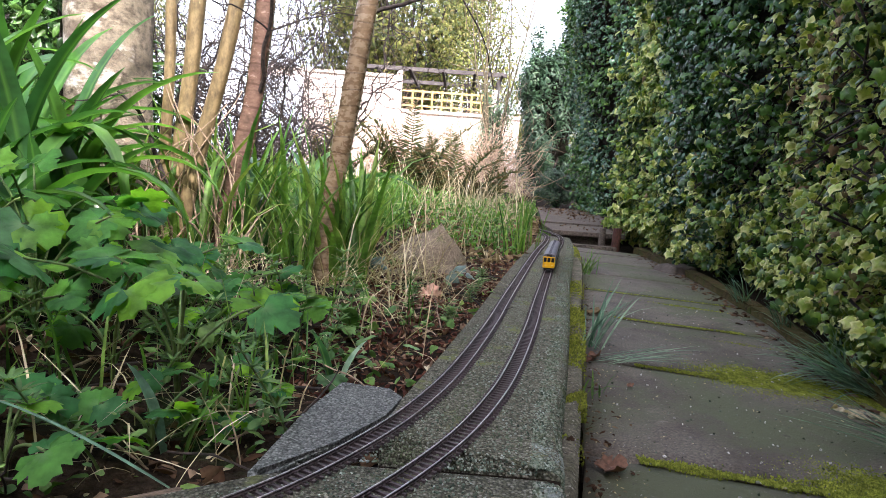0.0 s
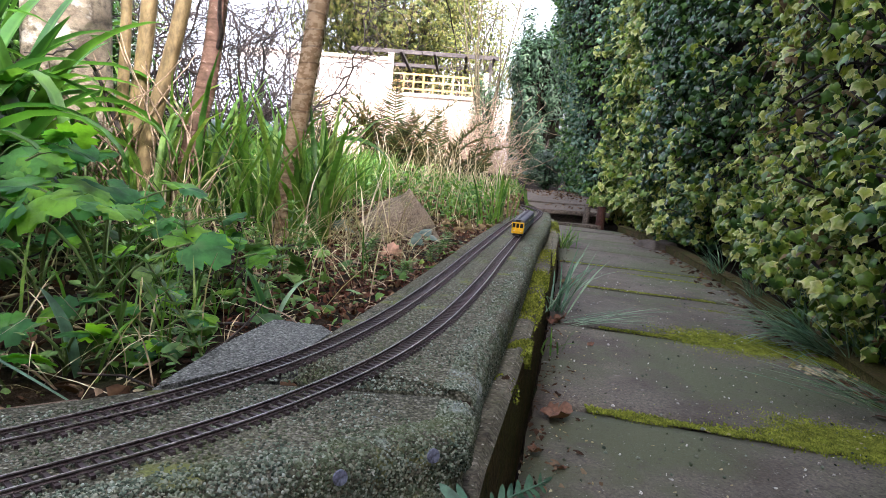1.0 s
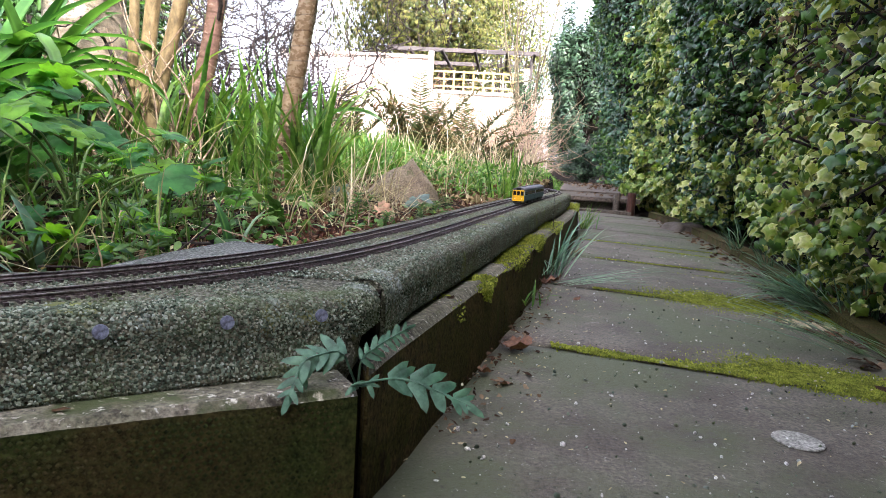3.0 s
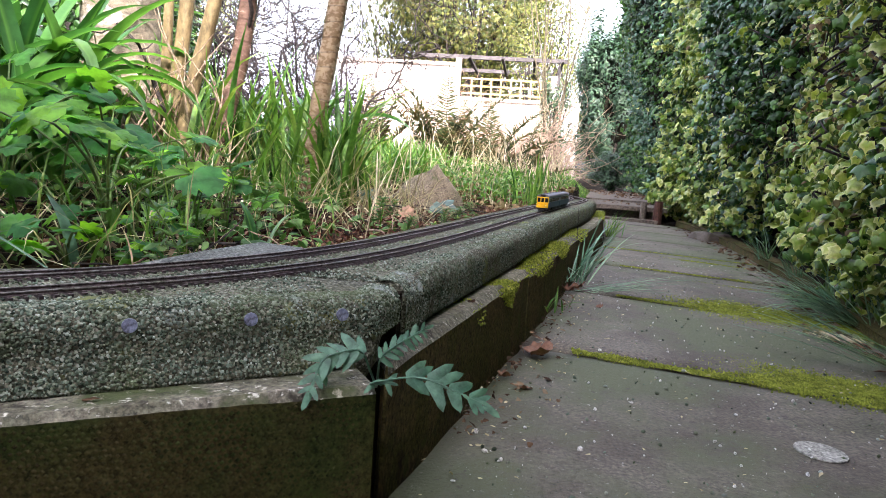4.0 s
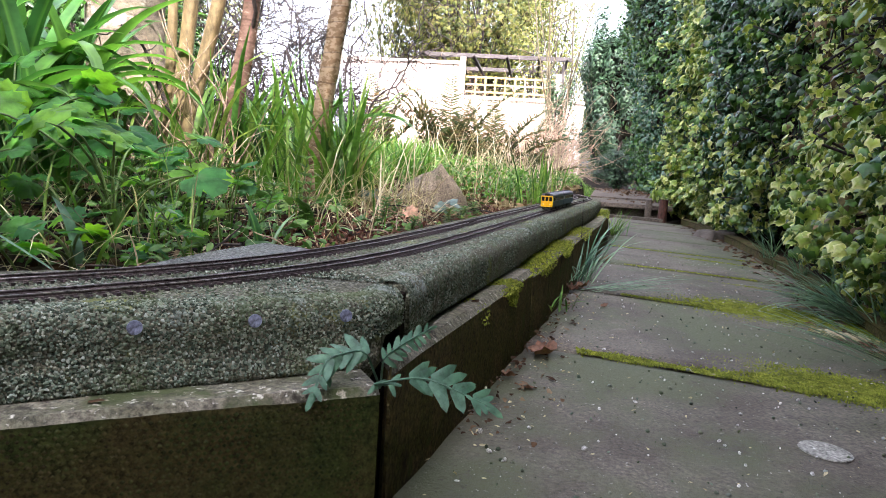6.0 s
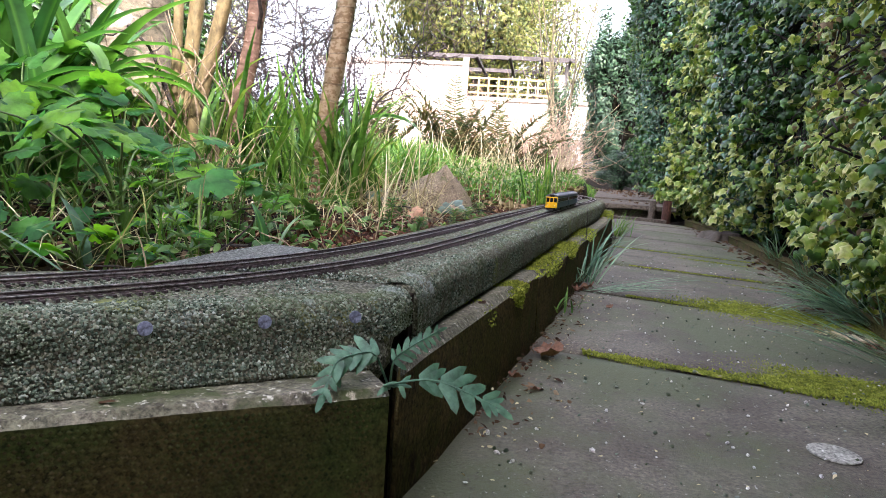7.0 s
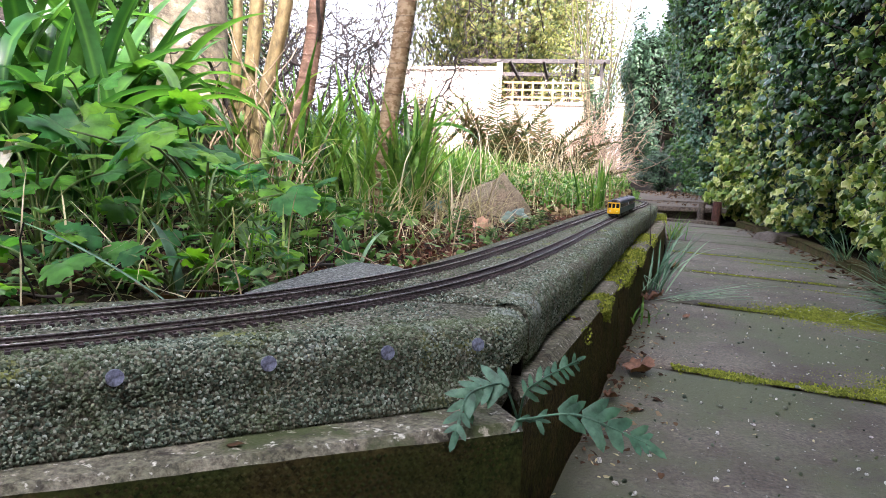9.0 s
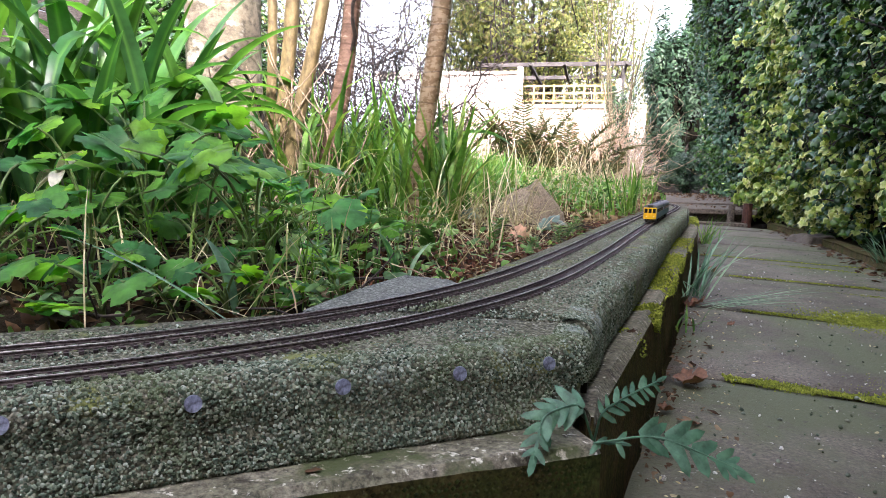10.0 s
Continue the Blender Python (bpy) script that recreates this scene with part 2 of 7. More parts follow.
M_IVY_DARK = leafy("dark_ivy_leaf", [(0.010, 0.036, 0.007), (0.034, 0.095, 0.018), (0.09, 0.19, 0.036)], 0.3, 0.14, vein=(0.05, 0.09, 0.04), blotch=40, spec=0.24)
M_IVY_BLUE = leafy("bluish_ivy_leaf", [(0.014, 0.05, 0.024), (0.04, 0.105, 0.055), (0.10, 0.19, 0.115)], 0.24, 0.1, spec=0.45, blotch=40)
M_DEAD = leafy("dead_leaf", [(0.035, 0.018, 0.011), (0.075, 0.040, 0.024), (0.13, 0.078, 0.047), (0.24, 0.175, 0.12)], 0.8, 0.1, spec=0.08)
M_PALEDRY = leafy("pale_papery_leaf", [(0.42, 0.39, 0.33), (0.55, 0.52, 0.46)], 0.7, 0.2, spec=0.15)
M_DEADIVY = leafy("withered_ivy_leaf", [(0.12, 0.075, 0.035), (0.2, 0.14, 0.07), (0.15, 0.12, 0.05)], 0.75, 0.1, spec=0.2)
M_GRASS = leafy("grass_blade", [(0.04, 0.115, 0.022), (0.075, 0.18, 0.03), (0.12, 0.24, 0.04), (0.20, 0.29, 0.07)], 0.45, 0.4)
M_SEDGE = leafy("bluish_sedge_blade", [(0.055, 0.14, 0.085), (0.12, 0.23, 0.15), (0.24, 0.36, 0.25)], 0.35, 0.22)
M_STRAW = leafy("straw_blade", [(0.42, 0.34, 0.23), (0.60, 0.52, 0.39), (0.33, 0.26, 0.17)], 0.7, 0.25, spec=0.2)
M_STRAP = leafy("strap_leaf", [(0.028, 0.10, 0.024), (0.06, 0.175, 0.032), (0.11, 0.25, 0.04), (0.05, 0.145, 0.05), (0.03, 0.11, 0.03)], 0.3, 0.45, vein=(0.12, 0.26, 0.06), blotch=14, spec=0.5)
M_COLUMBINE = leafy("columbine_leaf", [(0.035, 0.14, 0.05), (0.055, 0.20, 0.06), (0.09, 0.27, 0.05), (0.20, 0.42, 0.03), (0.06, 0.21, 0.045)], 0.45, 0.55, vein=(0.14, 0.27, 0.12), blotch=40, spec=0.2)
M_HERB = leafy("herb_leaf", [(0.05, 0.12, 0.036), (0.085, 0.185, 0.05), (0.16, 0.27, 0.075)], 0.5, 0.3)
M_SEEDLING = leafy("blue_green_seedling_leaf", [(0.06, 0.145, 0.095), (0.09, 0.19, 0.125)], 0.5, 0.2, blotch=120)
M_DEADRED = leafy("red_brown_dead_leaf", [(0.05, 0.018, 0.013), (0.10, 0.036, 0.025), (0.15, 0.07, 0.046), (0.27, 0.18, 0.125)], 0.8, 0.1, spec=0.08)
M_BLUELEAF = leafy("blue_green_bramble_leaf", [(0.07, 0.12, 0.11), (0.10, 0.15, 0.13)], 0.45, 0.15)
M_STALK = leafy("green_stalk", [(0.10, 0.17, 0.05), (0.15, 0.2, 0.07)], 0.5, 0.2)
M_FERN = leafy("fern_frond", [(0.04, 0.065, 0.02), (0.08, 0.09, 0.03), (0.14, 0.085, 0.04)], 0.6, 0.25, spec=0.3)
M_CONIFER = leafy("conifer_spray", [(0.04, 0.06, 0.02), (0.08, 0.10, 0.025), (0.20, 0.21, 0.05), (0.13, 0.105, 0.05)], 0.6, 0.3, spec=0.3)
M_LAUREL = leafy("dark_laurel_leaf", [(0.016, 0.04, 0.02), (0.03, 0.07, 0.034), (0.07, 0.12, 0.06)], 0.32, 0.10)
M_BUSH = leafy("laurel_leaf", [(0.025, 0.06, 0.026), (0.05, 0.105, 0.045), (0.11, 0.18, 0.085)], 0.28, 0.12)
# near-black fill: the shade between leaves is put into this colour
M_CORE = surf("near_black_shade", [(0.006, 0.006, 0.004), (0.016, 0.014, 0.009)], 9, 60, 0.95, 1.0, 0.02, spec=0.03)


def stone_mat():
    m = bpy.data.materials.new("small_pebble")
    m.use_nodes = True
    nt = m.node_tree
    geo = nt.nodes.new("ShaderNodeNewGeometry")
    tc = nt.nodes.new("ShaderNodeTexCoord")
    col = ramp_node(nt, [(0.016, 0.025, 0.018), (0.045, 0.062, 0.045), (0.076, 0.086, 0.060), (0.085, 0.117, 0.090), (0.15, 0.182, 0.145), (0.19, 0.20, 0.155), (0.29, 0.33, 0.295)], geo.outputs["Random Per Island"])
    algae = level(nt, noise_node(nt, tc.outputs["Object"], 13, 5), 0.46, 0.64, 0, 0.6)
    col = mix_node(nt, "MIX", algae, col, (0.075, 0.09, 0.034))
    bright = level(nt, noise_node(nt, tc.outputs["Object"], 17, 5), 0.6, 0.72, 0, 0.5)
    col = mix_node(nt, "MIX", bright, col, (0.33, 0.36, 0.38))
    nt.links.new(col, nt.nodes["Principled BSDF"].inputs["Base Color"])
    nt.nodes["Principled BSDF"].inputs["Roughness"].default_value = 0.8
    nt.nodes["Principled BSDF"].inputs["Specular IOR Level"].default_value = 0.12
    return m


M_PEBBLE = stone_mat()


def plain(name, c, rough=0.5, metal=0.0, fine=200):
    return surf(name, [tuple(v * 0.85 for v in c), c], 40, fine, rough, 0.1, 0.0002, metal=metal, mottle=0.25)


# ---- mesh helpers ----
def empty(name, label="", category="", group="", kind="", at=(0, 0, 0)):
    ob = new(name)
    ob.location = at
    ob.empty_display_size = 0.05
    return tagged(ob, label, category, group, kind)


def raw(name, v, f, material, parent=None, label="", category="", group="", kind="", smooth=True, rim=None):
    """One mesh object from arrays; f: an integer array of equal faces, or a list of such arrays."""
    v = np.asarray(v, dtype=np.float32)
    fs = [np.asarray(a, dtype=np.int32) for a in (f if isinstance(f, list) else [f])]
    fs = [a for a in fs if len(a)]
    me = bpy.data.meshes.new(name)
    me.vertices.add(len(v))
    me.vertices.foreach_set("co", v.ravel())
    idx = np.concatenate([a.ravel() for a in fs])
    tot = np.concatenate([np.full(len(a), a.shape[1], np.int32) for a in fs])
    me.loops.add(len(idx))
    me.loops.foreach_set("vertex_index", idx)
    me.polygons.add(len(tot))
    me.polygons.foreach_set("loop_start", np.concatenate([[0], np.cumsum(tot)[:-1]]).astype(np.int32))
    me.polygons.foreach_set("use_smooth", np.full(len(tot), smooth))
    if rim is not None:
        at = me.attributes.new("rim", "FLOAT", "POINT")
        at.data.foreach_set("value", np.asarray(rim, dtype=np.float32))
    me.update(calc_edges=True)
    me.validate()
    me.materials.append(material)
    ob = new(name, me)
    if parent:
        ob.parent = parent
    return tagged(ob, label, category, group, kind)


def part(name, bm, material, parent=None, label="", smooth=False):
    me = bpy.data.meshes.new(name)
    bmesh.ops.recalc_face_normals(bm, faces=bm.faces)
    bm.to_mesh(me)
    bm.free()
    for p in me.polygons:
        p.use_smooth = smooth
    me.materials.append(material)
    ob = new(name, me)
    if parent:
        ob.parent = parent
    return tagged(ob, label)


def box(lo, hi, bevel=0.0, bm=None, m=None):
    bm = bm or bmesh.new()
    lo, hi = Vector(lo), Vector(hi)
    r = bmesh.ops.create_cube(bm, size=1, matrix=(m or Matrix()) @ Matrix.Translation((lo + hi) / 2) @ Matrix.Diagonal((*(hi - lo), 1)))
    if bevel:
        es = list({e for v in r["verts"] for e in v.link_edges})
        bmesh.ops.bevel(bm, geom=es, offset=bevel, segments=2, profile=0.7, affect="EDGES")
    return bm


def rot(az, pitch, roll):
    """Rotation matrices from arrays of angles: roll about x (length), pitch, then turn about z."""
    ca, sa, cp, sp, cr, sr = np.cos(az), np.sin(az), np.cos(pitch), np.sin(pitch), np.cos(roll), np.sin(roll)
    o, i = np.zeros_like(ca), np.ones_like(ca)
    rz = np.array([[ca, -sa, o], [sa, ca, o], [o, o, i]]).transpose(2, 0, 1)
    ry = np.array([[cp, o, -sp], [o, i, o], [sp, o, cp]]).transpose(2, 0, 1)
    rx = np.array([[i, o, o], [o, cr, -sr], [o, sr, cr]]).transpose(2, 0, 1)
    return rz @ ry @ rx


def spread(tv, tf, rots, places, sizes):
    """Copies of one small template joined into arrays."""
    tv, n = np.asarray(tv, float), len(places)
    sizes = np.asarray(sizes, float)
    sizes = sizes.reshape(n, -1) if sizes.ndim > 1 else sizes[:, None]
    v = np.einsum("nij,nkj->nki", rots, tv[None] * sizes[:, None, :]) + np.asarray(places)[:, None, :]
    off = (np.arange(n) * len(tv))[:, None, None]
    out = [(np.asarray(a)[None] + off).reshape(-1, np.asarray(a).shape[1]) for a in (tf if isinstance(tf, list) else [tf])]
    return v.reshape(-1, 3), out


def aimed(normals, tips):
    """Rotations whose x runs along tip (made square to the normal) and whose z is the normal."""
    z = normals / np.linalg.norm(normals, axis=1, keepdims=True)
    x = tips - z * np.sum(tips * z, 1, keepdims=True)
    x /= np.linalg.norm(x, axis=1, keepdims=True)
    return np.stack([x, np.cross(z, x), z], axis=2)


def lobed(radii, angles, cup=0.12, stem=0.0):
    """A flat lobed leaf about its stalk end: a fan with an inner ring; x to the tip. Returns verts, tris, quads and rim values."""
    r, a = np.array(radii, float), np.radians(np.array(angles, float))
    out = np.stack([r * np.cos(a), r * np.sin(a), np.zeros_like(r)], 1)
    out[:, 2] = -cup * (out[:, 1] ** 2) - cup * 0.8 * np.maximum(out[:, 0], 0) ** 2
    out[:, 2] += 0.05 * np.sin(a * 6) * (r > 0.3)
    inn = out * 0.55
    inn[:, 2] = cup * 0.12
    v = np.vstack([[[0, 0, 0]], inn, out])
    n = len(r)
    k = np.arange(n - 1)
    tris = np.stack([np.zeros(n - 1, int), 1 + k, 2 + k], 1)
    quads = np.stack([1 + k, 1 + n + k, 2 + n + k, 2 + k], 1)
    rim = np.concatenate([[0], np.full(n, 0.45), np.ones(n)])
    return v, [tris, quads], rim


IVY = lobed([0.28, 0.58, 0.56, 0.82, 0.66, 0.72, 1.06, 0.72, 0.66, 0.82, 0.56, 0.58, 0.28], [-160, -122, -95, -62, -38, -18, 0, 18, 38, 62, 95, 122, 160], 0.38)
HEART = lobed([0.2, 0.45, 0.5, 0.6, 1.0, 0.6, 0.5, 0.45, 0.2], [-160, -110, -60, -25, 0, 25, 60, 110, 160], 0.3)
OVAL = lobed([0.05, 0.22, 0.36, 0.6, 1.0, 0.6, 0.36, 0.22, 0.05], [-90, -60, -42, -22, 0, 22, 42, 60, 90], 0.3)
FANLEAF = lobed([0.1, 0.55, 0.62, 0.72, 0.64, 0.86, 0.78, 0.92, 0.62, 0.95, 0.9, 1.0, 0.9, 0.95, 0.62, 0.92, 0.78, 0.86, 0.64, 0.72, 0.62, 0.55, 0.1],
                [-130, -108, -98, -86, -76, -68, -54, -44, -36, -26, -12, 0, 12, 26, 36, 44, 54, 68, 76, 86, 98, 108, 130], 0.12)


def tubes(lines, sides=6):
    """Round stems: each line is (points, radii)."""
    vs, fs, base = [], [], 0
    for pts, rad in lines:
        p = np.asarray(pts, float)
        rad = np.broadcast_to(np.asarray(rad, float), (len(p),))
        d = np.gradient(p, axis=0)
        d /= np.linalg.norm(d, axis=1, keepdims=True) + 1e-9
        ref = np.where(np.abs(d[:, 2:3]) > 0.9, [[1.0, 0, 0]], [[0, 0, 1.0]])
        u = np.cross(d, ref)
        u /= np.linalg.norm(u, axis=1, keepdims=True) + 1e-9
        w = np.cross(d, u)
        a = np.linspace(0, 2 * np.pi, sides, endpoint=False)
        ring = p[:, None] + rad[:, None, None] * (np.cos(a)[None, :, None] * u[:, None] + np.sin(a)[None, :, None] * w[:, None])
        vs.append(ring.reshape(-1, 3))
        k, s = np.meshgrid(np.arange(len(p) - 1), np.arange(sides), indexing="ij")
        k, s = k.ravel(), s.ravel()
        t = (s + 1) % sides
        fs.append(base + np.stack([k * sides + s, k * sides + t, (k + 1) * sides + t, (k + 1) * sides + s], 1))
        base += len(p) * sides
    return np.vstack(vs), np.vstack(fs)


def blades(base, az, lean, length, width, droop, segs=5):
    """Grass and strap leaves: strips with a fold, from arrays."""
    n = len(base)
    az, lean, length, width, droop = (np.broadcast_to(np.asarray(q, float), (n,)) for q in (az, lean, length, width, droop))
    t = np.linspace(0, 1, segs + 1)
    ang = lean[:, None] + droop[:, None] * t[None] ** 1.6
    step = length[:, None] / segs
    h = np.concatenate([np.zeros((n, 1)), np.cumsum(np.sin(ang[:, :-1]) * step, 1)], 1)
    z = np.concatenate([np.zeros((n, 1)), np.cumsum(np.cos(ang[:, :-1]) * step, 1)], 1)
    mid = np.stack([h * np.cos(az)[:, None], h * np.sin(az)[:, None], z], 2) + np.asarray(base)[:, None]
    prof = np.sin(np.pi * np.clip(0.18 + 0.82 * t, 0, 1)) ** 0.7
    prof[-1] = 0.03
    side = np.stack([-np.sin(az), np.cos(az), np.zeros(n)], 1)[:, None] * (0.5 * width[:, None] * prof[None])[..., None]
    up = np.stack([-np.cos(ang) * np.cos(az)[:, None], -np.cos(ang) * np.sin(az)[:, None], np.sin(ang)], 2) * (0.22 * width[:, None] * prof[None])[..., None]
    v = np.stack([mid - side + up, mid, mid + side + up], 2)
    rows = segs + 1
    k = np.arange(segs)
    q = np.concatenate([np.stack([k * 3 + c, k * 3 + c + 1, k * 3 + c + 4, k * 3 + c + 3], 1) for c in (0, 1)])
    f = (q[None] + (np.arange(n) * rows * 3)[:, None, None]).reshape(-1, 4)
    rim = np.tile([1.0, 0.0, 1.0], n * rows)
    return v.reshape(-1, 3), f, rim


def wander(p0, d0, length, n, curl, rng, lift=0.0):
    """A crooked line."""
    p, d = [np.array(p0, float)], np.array(d0, float)
    d /= np.linalg.norm(d)
    for _ in range(n):
        d = d + rng.normal(0, curl, 3) + np.array([0, 0, lift])
        d /= np.linalg.norm(d)
        p.append(p[-1] + d * length / n)
    return np.array(p)


# ---- plan of the place ----
KERB_TOP, BLOCK_TOP = 0.108, 0.167
CORNER = np.array([0.117, 0.437])
FRONT = np.array([-0.80, -0.60])


def kerb_x(y):
    """Outer edge of the kerb beside the path."""
    u = np.asarray(y, float) - 0.50
    far = np.clip((u - 1.1) / 1.6, 0, 1)
    return np.where(u > 0, 0.122 + 0.197 * u - 0.0125 * u * u, 0.122 + 0.197 * u) + 0.032 * far * far * (3 - 2 * far)


HY = np.array([-6, -1.0, 0.4, 1.35, 1.85, 2.45, 3.5, 4.6, 5.3, 5.72, 5.8, 6.2, 6.35, 7.5, 9.0, 10.4])
HX = np.array([-0.5, 0.52, 0.80, 0.98, 1.05, 1.18, 1.30, 1.37, 1.37, 1.34, 1.98, 1.98, 1.88, 1.82, 1.77, 1.75])


def hedge_x(y):
    return np.interp(y, HY, HX)


def path_z(x, y):
    return -0.024 * (np.asarray(x, float) - 0.30)


def ease(t):
    t = np.clip(t, 0, 1)
    return t * t * (3 - 2 * t)


def lumps(x, y):
    return 0.5 * np.sin(x * 9.1 + 2 * np.sin(y * 4.3)) * np.cos(y * 7.7 + 1.3 * np.sin(x * 5.1)) + 0.5 * np.sin(x * 23 + y * 17) * np.sin(y * 29 - x * 11)


def inner_edge(x, y):
    """Distance into the garden from the blocks' back edge (positive: garden)."""
    x, y = np.asarray(x, float), np.asarray(y, float)
    side = kerb_x(y) - 0.205 - x
    front = (x - CORNER[0]) * FRONT[1] - (y - CORNER[1]) * FRONT[0] - 0.215
    return np.minimum(side, front)


def garden_z(x, y):
    d = inner_edge(x, y)
    x, y = np.asarray(x, float), np.asarray(y, float)
    g = 0.138 + 0.075 * ease(d / 0.9) + 0.02 * np.clip(y - 2, 0, 8) + 0.012 * lumps(x, y)
    far = ease((np.hypot(x, y - 4) - 10) / 6)
    return g * (1 - far) + 0.2 * far


def ground_z(x, y):
    d = inner_edge(x, y)
    k = ease((d + 0.06) / 0.05)
    low = np.where(np.asarray(x, float) > hedge_x(y) + 0.05, -0.03, -0.075)
    beyond = ease((np.asarray(y, float) - 10.4) / 1.5)
    low = low * (1 - beyond) + 0.2 * beyond
    return low * (1 - k) + garden_z(x, y) * k


# ---- wall added out of view behind the path, shading the near garden ----
sun_block = empty("shade_wall", "plain brown wall added out of view to shade the near garden", "wall", kind="structure")
part("wall", box((-6.0, -3.9, -0.1), (7.0, -3.3, 3.74)), surf("plain_brown_wall", [(0.2, 0.13, 0.1), (0.3, 0.2, 0.15)], 5, 60, 0.9, 0.5, 0.004), sun_block)

# ---- wall added out of sight behind the hedge, shading the far bush ----
side_sun_block = empty("side_shade_wall", "plain grey wall added out of view to shade the far bush", "wall", kind="structure")
part("wall", box((4.6, 5.4, -0.1), (4.9, 11.5, 9.0)), surf("grey_render", [(0.3, 0.29, 0.27), (0.38, 0.36, 0.33)], 4, 60, 0.9, 0.4, 0.003), side_sun_block)

# ---- ground ----
gx = np.concatenate([[-400, -120, -40, -15, -7, -4], np.arange(-2.6, 2.0, 0.04), [2.4, 3, 5, 9, 20, 60, 150, 400]])
gy = np.concatenate([[-400, -120, -40, -15, -6, -3], np.arange(-1.2, 4.5, 0.04), np.arange(4.6, 10.5, 0.15), [11, 13, 17, 25, 50, 120, 400]])
X, Y = np.meshgrid(gx, gy)
k, s = np.meshgrid(np.arange(len(gy) - 1), np.arange(len(gx) - 1), indexing="ij")
k, s, W = k.ravel(), s.ravel(), len(gx)
raw("ground", np.stack([X, Y, ground_z(X, Y)], 2).reshape(-1, 3), np.stack([k * W + s, k * W + s + 1, (k + 1) * W + s + 1, (k + 1) * W + s], 1), M_SOIL,
    label="dark brown garden soil with thin green growth", category="ground", kind="structure")


# ---- paving ----
paving = empty("path", "grey concrete slab path with mossy joints", "path", kind="structure")
JOINTS = [-1.92, -1.33, -0.74, -0.15, 0.44, 1.045, 1.65, 2.27, 2.87, 3.47, 4.07, 4.67, 5.02]


def paving_slab(y0, y1, seed):
    """A slab, worn at its edges, across the path between two joints."""
    rng = np.random.default_rng(seed)
    bm = bmesh.new()
    n, m = 14, 14
    g = 0.007
    rows = []
    for j in range(m + 1):
        t = j / m
        row = []
        for i in range(n + 1):
            q = i / n
            y = (y0 + g) * (1 - t) + (y1 - g) * t
            x0, x1 = float(kerb_x(y)) + 0.012, float(min(hedge_x(y) - 0.035, kerb_x(y) + 0.68))
            x = x0 * (1 - q) + x1 * q
            yy = y - 0.19 * (x - x0)
            edge = min(q, 1 - q) * 0.65, min(t, 1 - t) * 0.6
            e = min(edge)
            z = float(path_z(x, yy)) - (0.006 if e < 0.004 else 0.0) + 0.0015 * math.sin(7 * x + seed) * math.sin(9 * yy + seed)
            if e < 0.004:
                x += rng.normal(0, 0.0015)
                yy += rng.normal(0, 0.0025)
            row.append(bm.verts.new((x, yy, z + rng.normal(0, 0.0003))))
        rows.append(row)
    for j in range(m):
        for i in range(n):
            bm.faces.new((rows[j][i], rows[j][i + 1], rows[j + 1][i + 1], rows[j + 1][i]))
    ring = [rows[0][i] for i in range(n + 1)] + [rows[j][n] for j in range(1, m + 1)] + [rows[m][i] for i in range(n - 1, -1, -1)] + [rows[j][0] for j in range(m - 1, 0, -1)]
    low = [bm.verts.new((v.co.x, v.co.y, v.co.z - 0.05)) for v in ring]
    for i in range(len(ring)):
        j = (i + 1) % len(ring)
        bm.faces.new((ring[i], low[i], low[j], ring[j]))
    part("paving_slab", bm, M_SLAB, paving, smooth=True)


for i in range(len(JOINTS) - 1):
    paving_slab(JOINTS[i], JOINTS[i + 1], i + 3)


# low edging along the hedge foot
def strip_board(name, line, lo, hi, thick, material, parent, label="", bevel=0.004, lean=0.0, top=None, wear=0.0, slim=0.0):
    """An upright board along a line of plan points; thick runs to the left of the line."""
    p = np.asarray(line, float)
    d = np.gradient(p, axis=0)
    d /= np.linalg.norm(d, axis=1, keepdims=True)
    nrm = np.stack([-d[:, 1], d[:, 0]], 1)
    prof = [(0, lo), (lean, hi - bevel), (lean + bevel, hi), (thick - bevel, hi), (thick, hi - bevel), (thick, lo)]
    v = np.array([[(*(p[i] + nrm[i] * o), z) for o, z in prof] for i in range(len(p))])
    if slim:
        fac = np.clip(np.linalg.norm(p - p[0], axis=1) / slim, 0.06, 1)
        v = np.array([[(*(p[i] + nrm[i] * o * fac[i]), z) for o, z in prof] for i in range(len(p))])
    if wear:
        rng = np.random.default_rng(int(1000 * abs(p[0, 1])) + 1)
        jit = rng.normal(0, 2.4 * wear, (len(p) + 6, 4, 3)) * np.array([0.5, 0.5, 1.0])
        v[:, 1:5] += sum(jit[k:k + len(p)] for k in range(7)) / 7
        v[:, 2:4, 2] += wear * np.sin(np.linspace(0, 9, len(p)))[:, None]
    n = len(prof)
    q = [[i * n + a, (i + 1) * n + a, (i + 1) * n + (a + 1) % n, i * n + (a + 1) % n] for i in range(len(p) - 1) for a in range(n)]
    caps = [np.array([list(range(n))]), np.array([list(range((len(p) - 1) * n, len(p) * n))[::-1]])]
    ob = raw(name, v.reshape(-1, 3), [np.array(q)] + caps, material, parent, label, smooth=False)
    # top and bevel faces take the second material
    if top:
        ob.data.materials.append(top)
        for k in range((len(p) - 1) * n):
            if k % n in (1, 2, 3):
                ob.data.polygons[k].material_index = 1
    return ob


edging = empty("path_edging", "low grey concrete edging under the ivy", "edging", kind="structure")
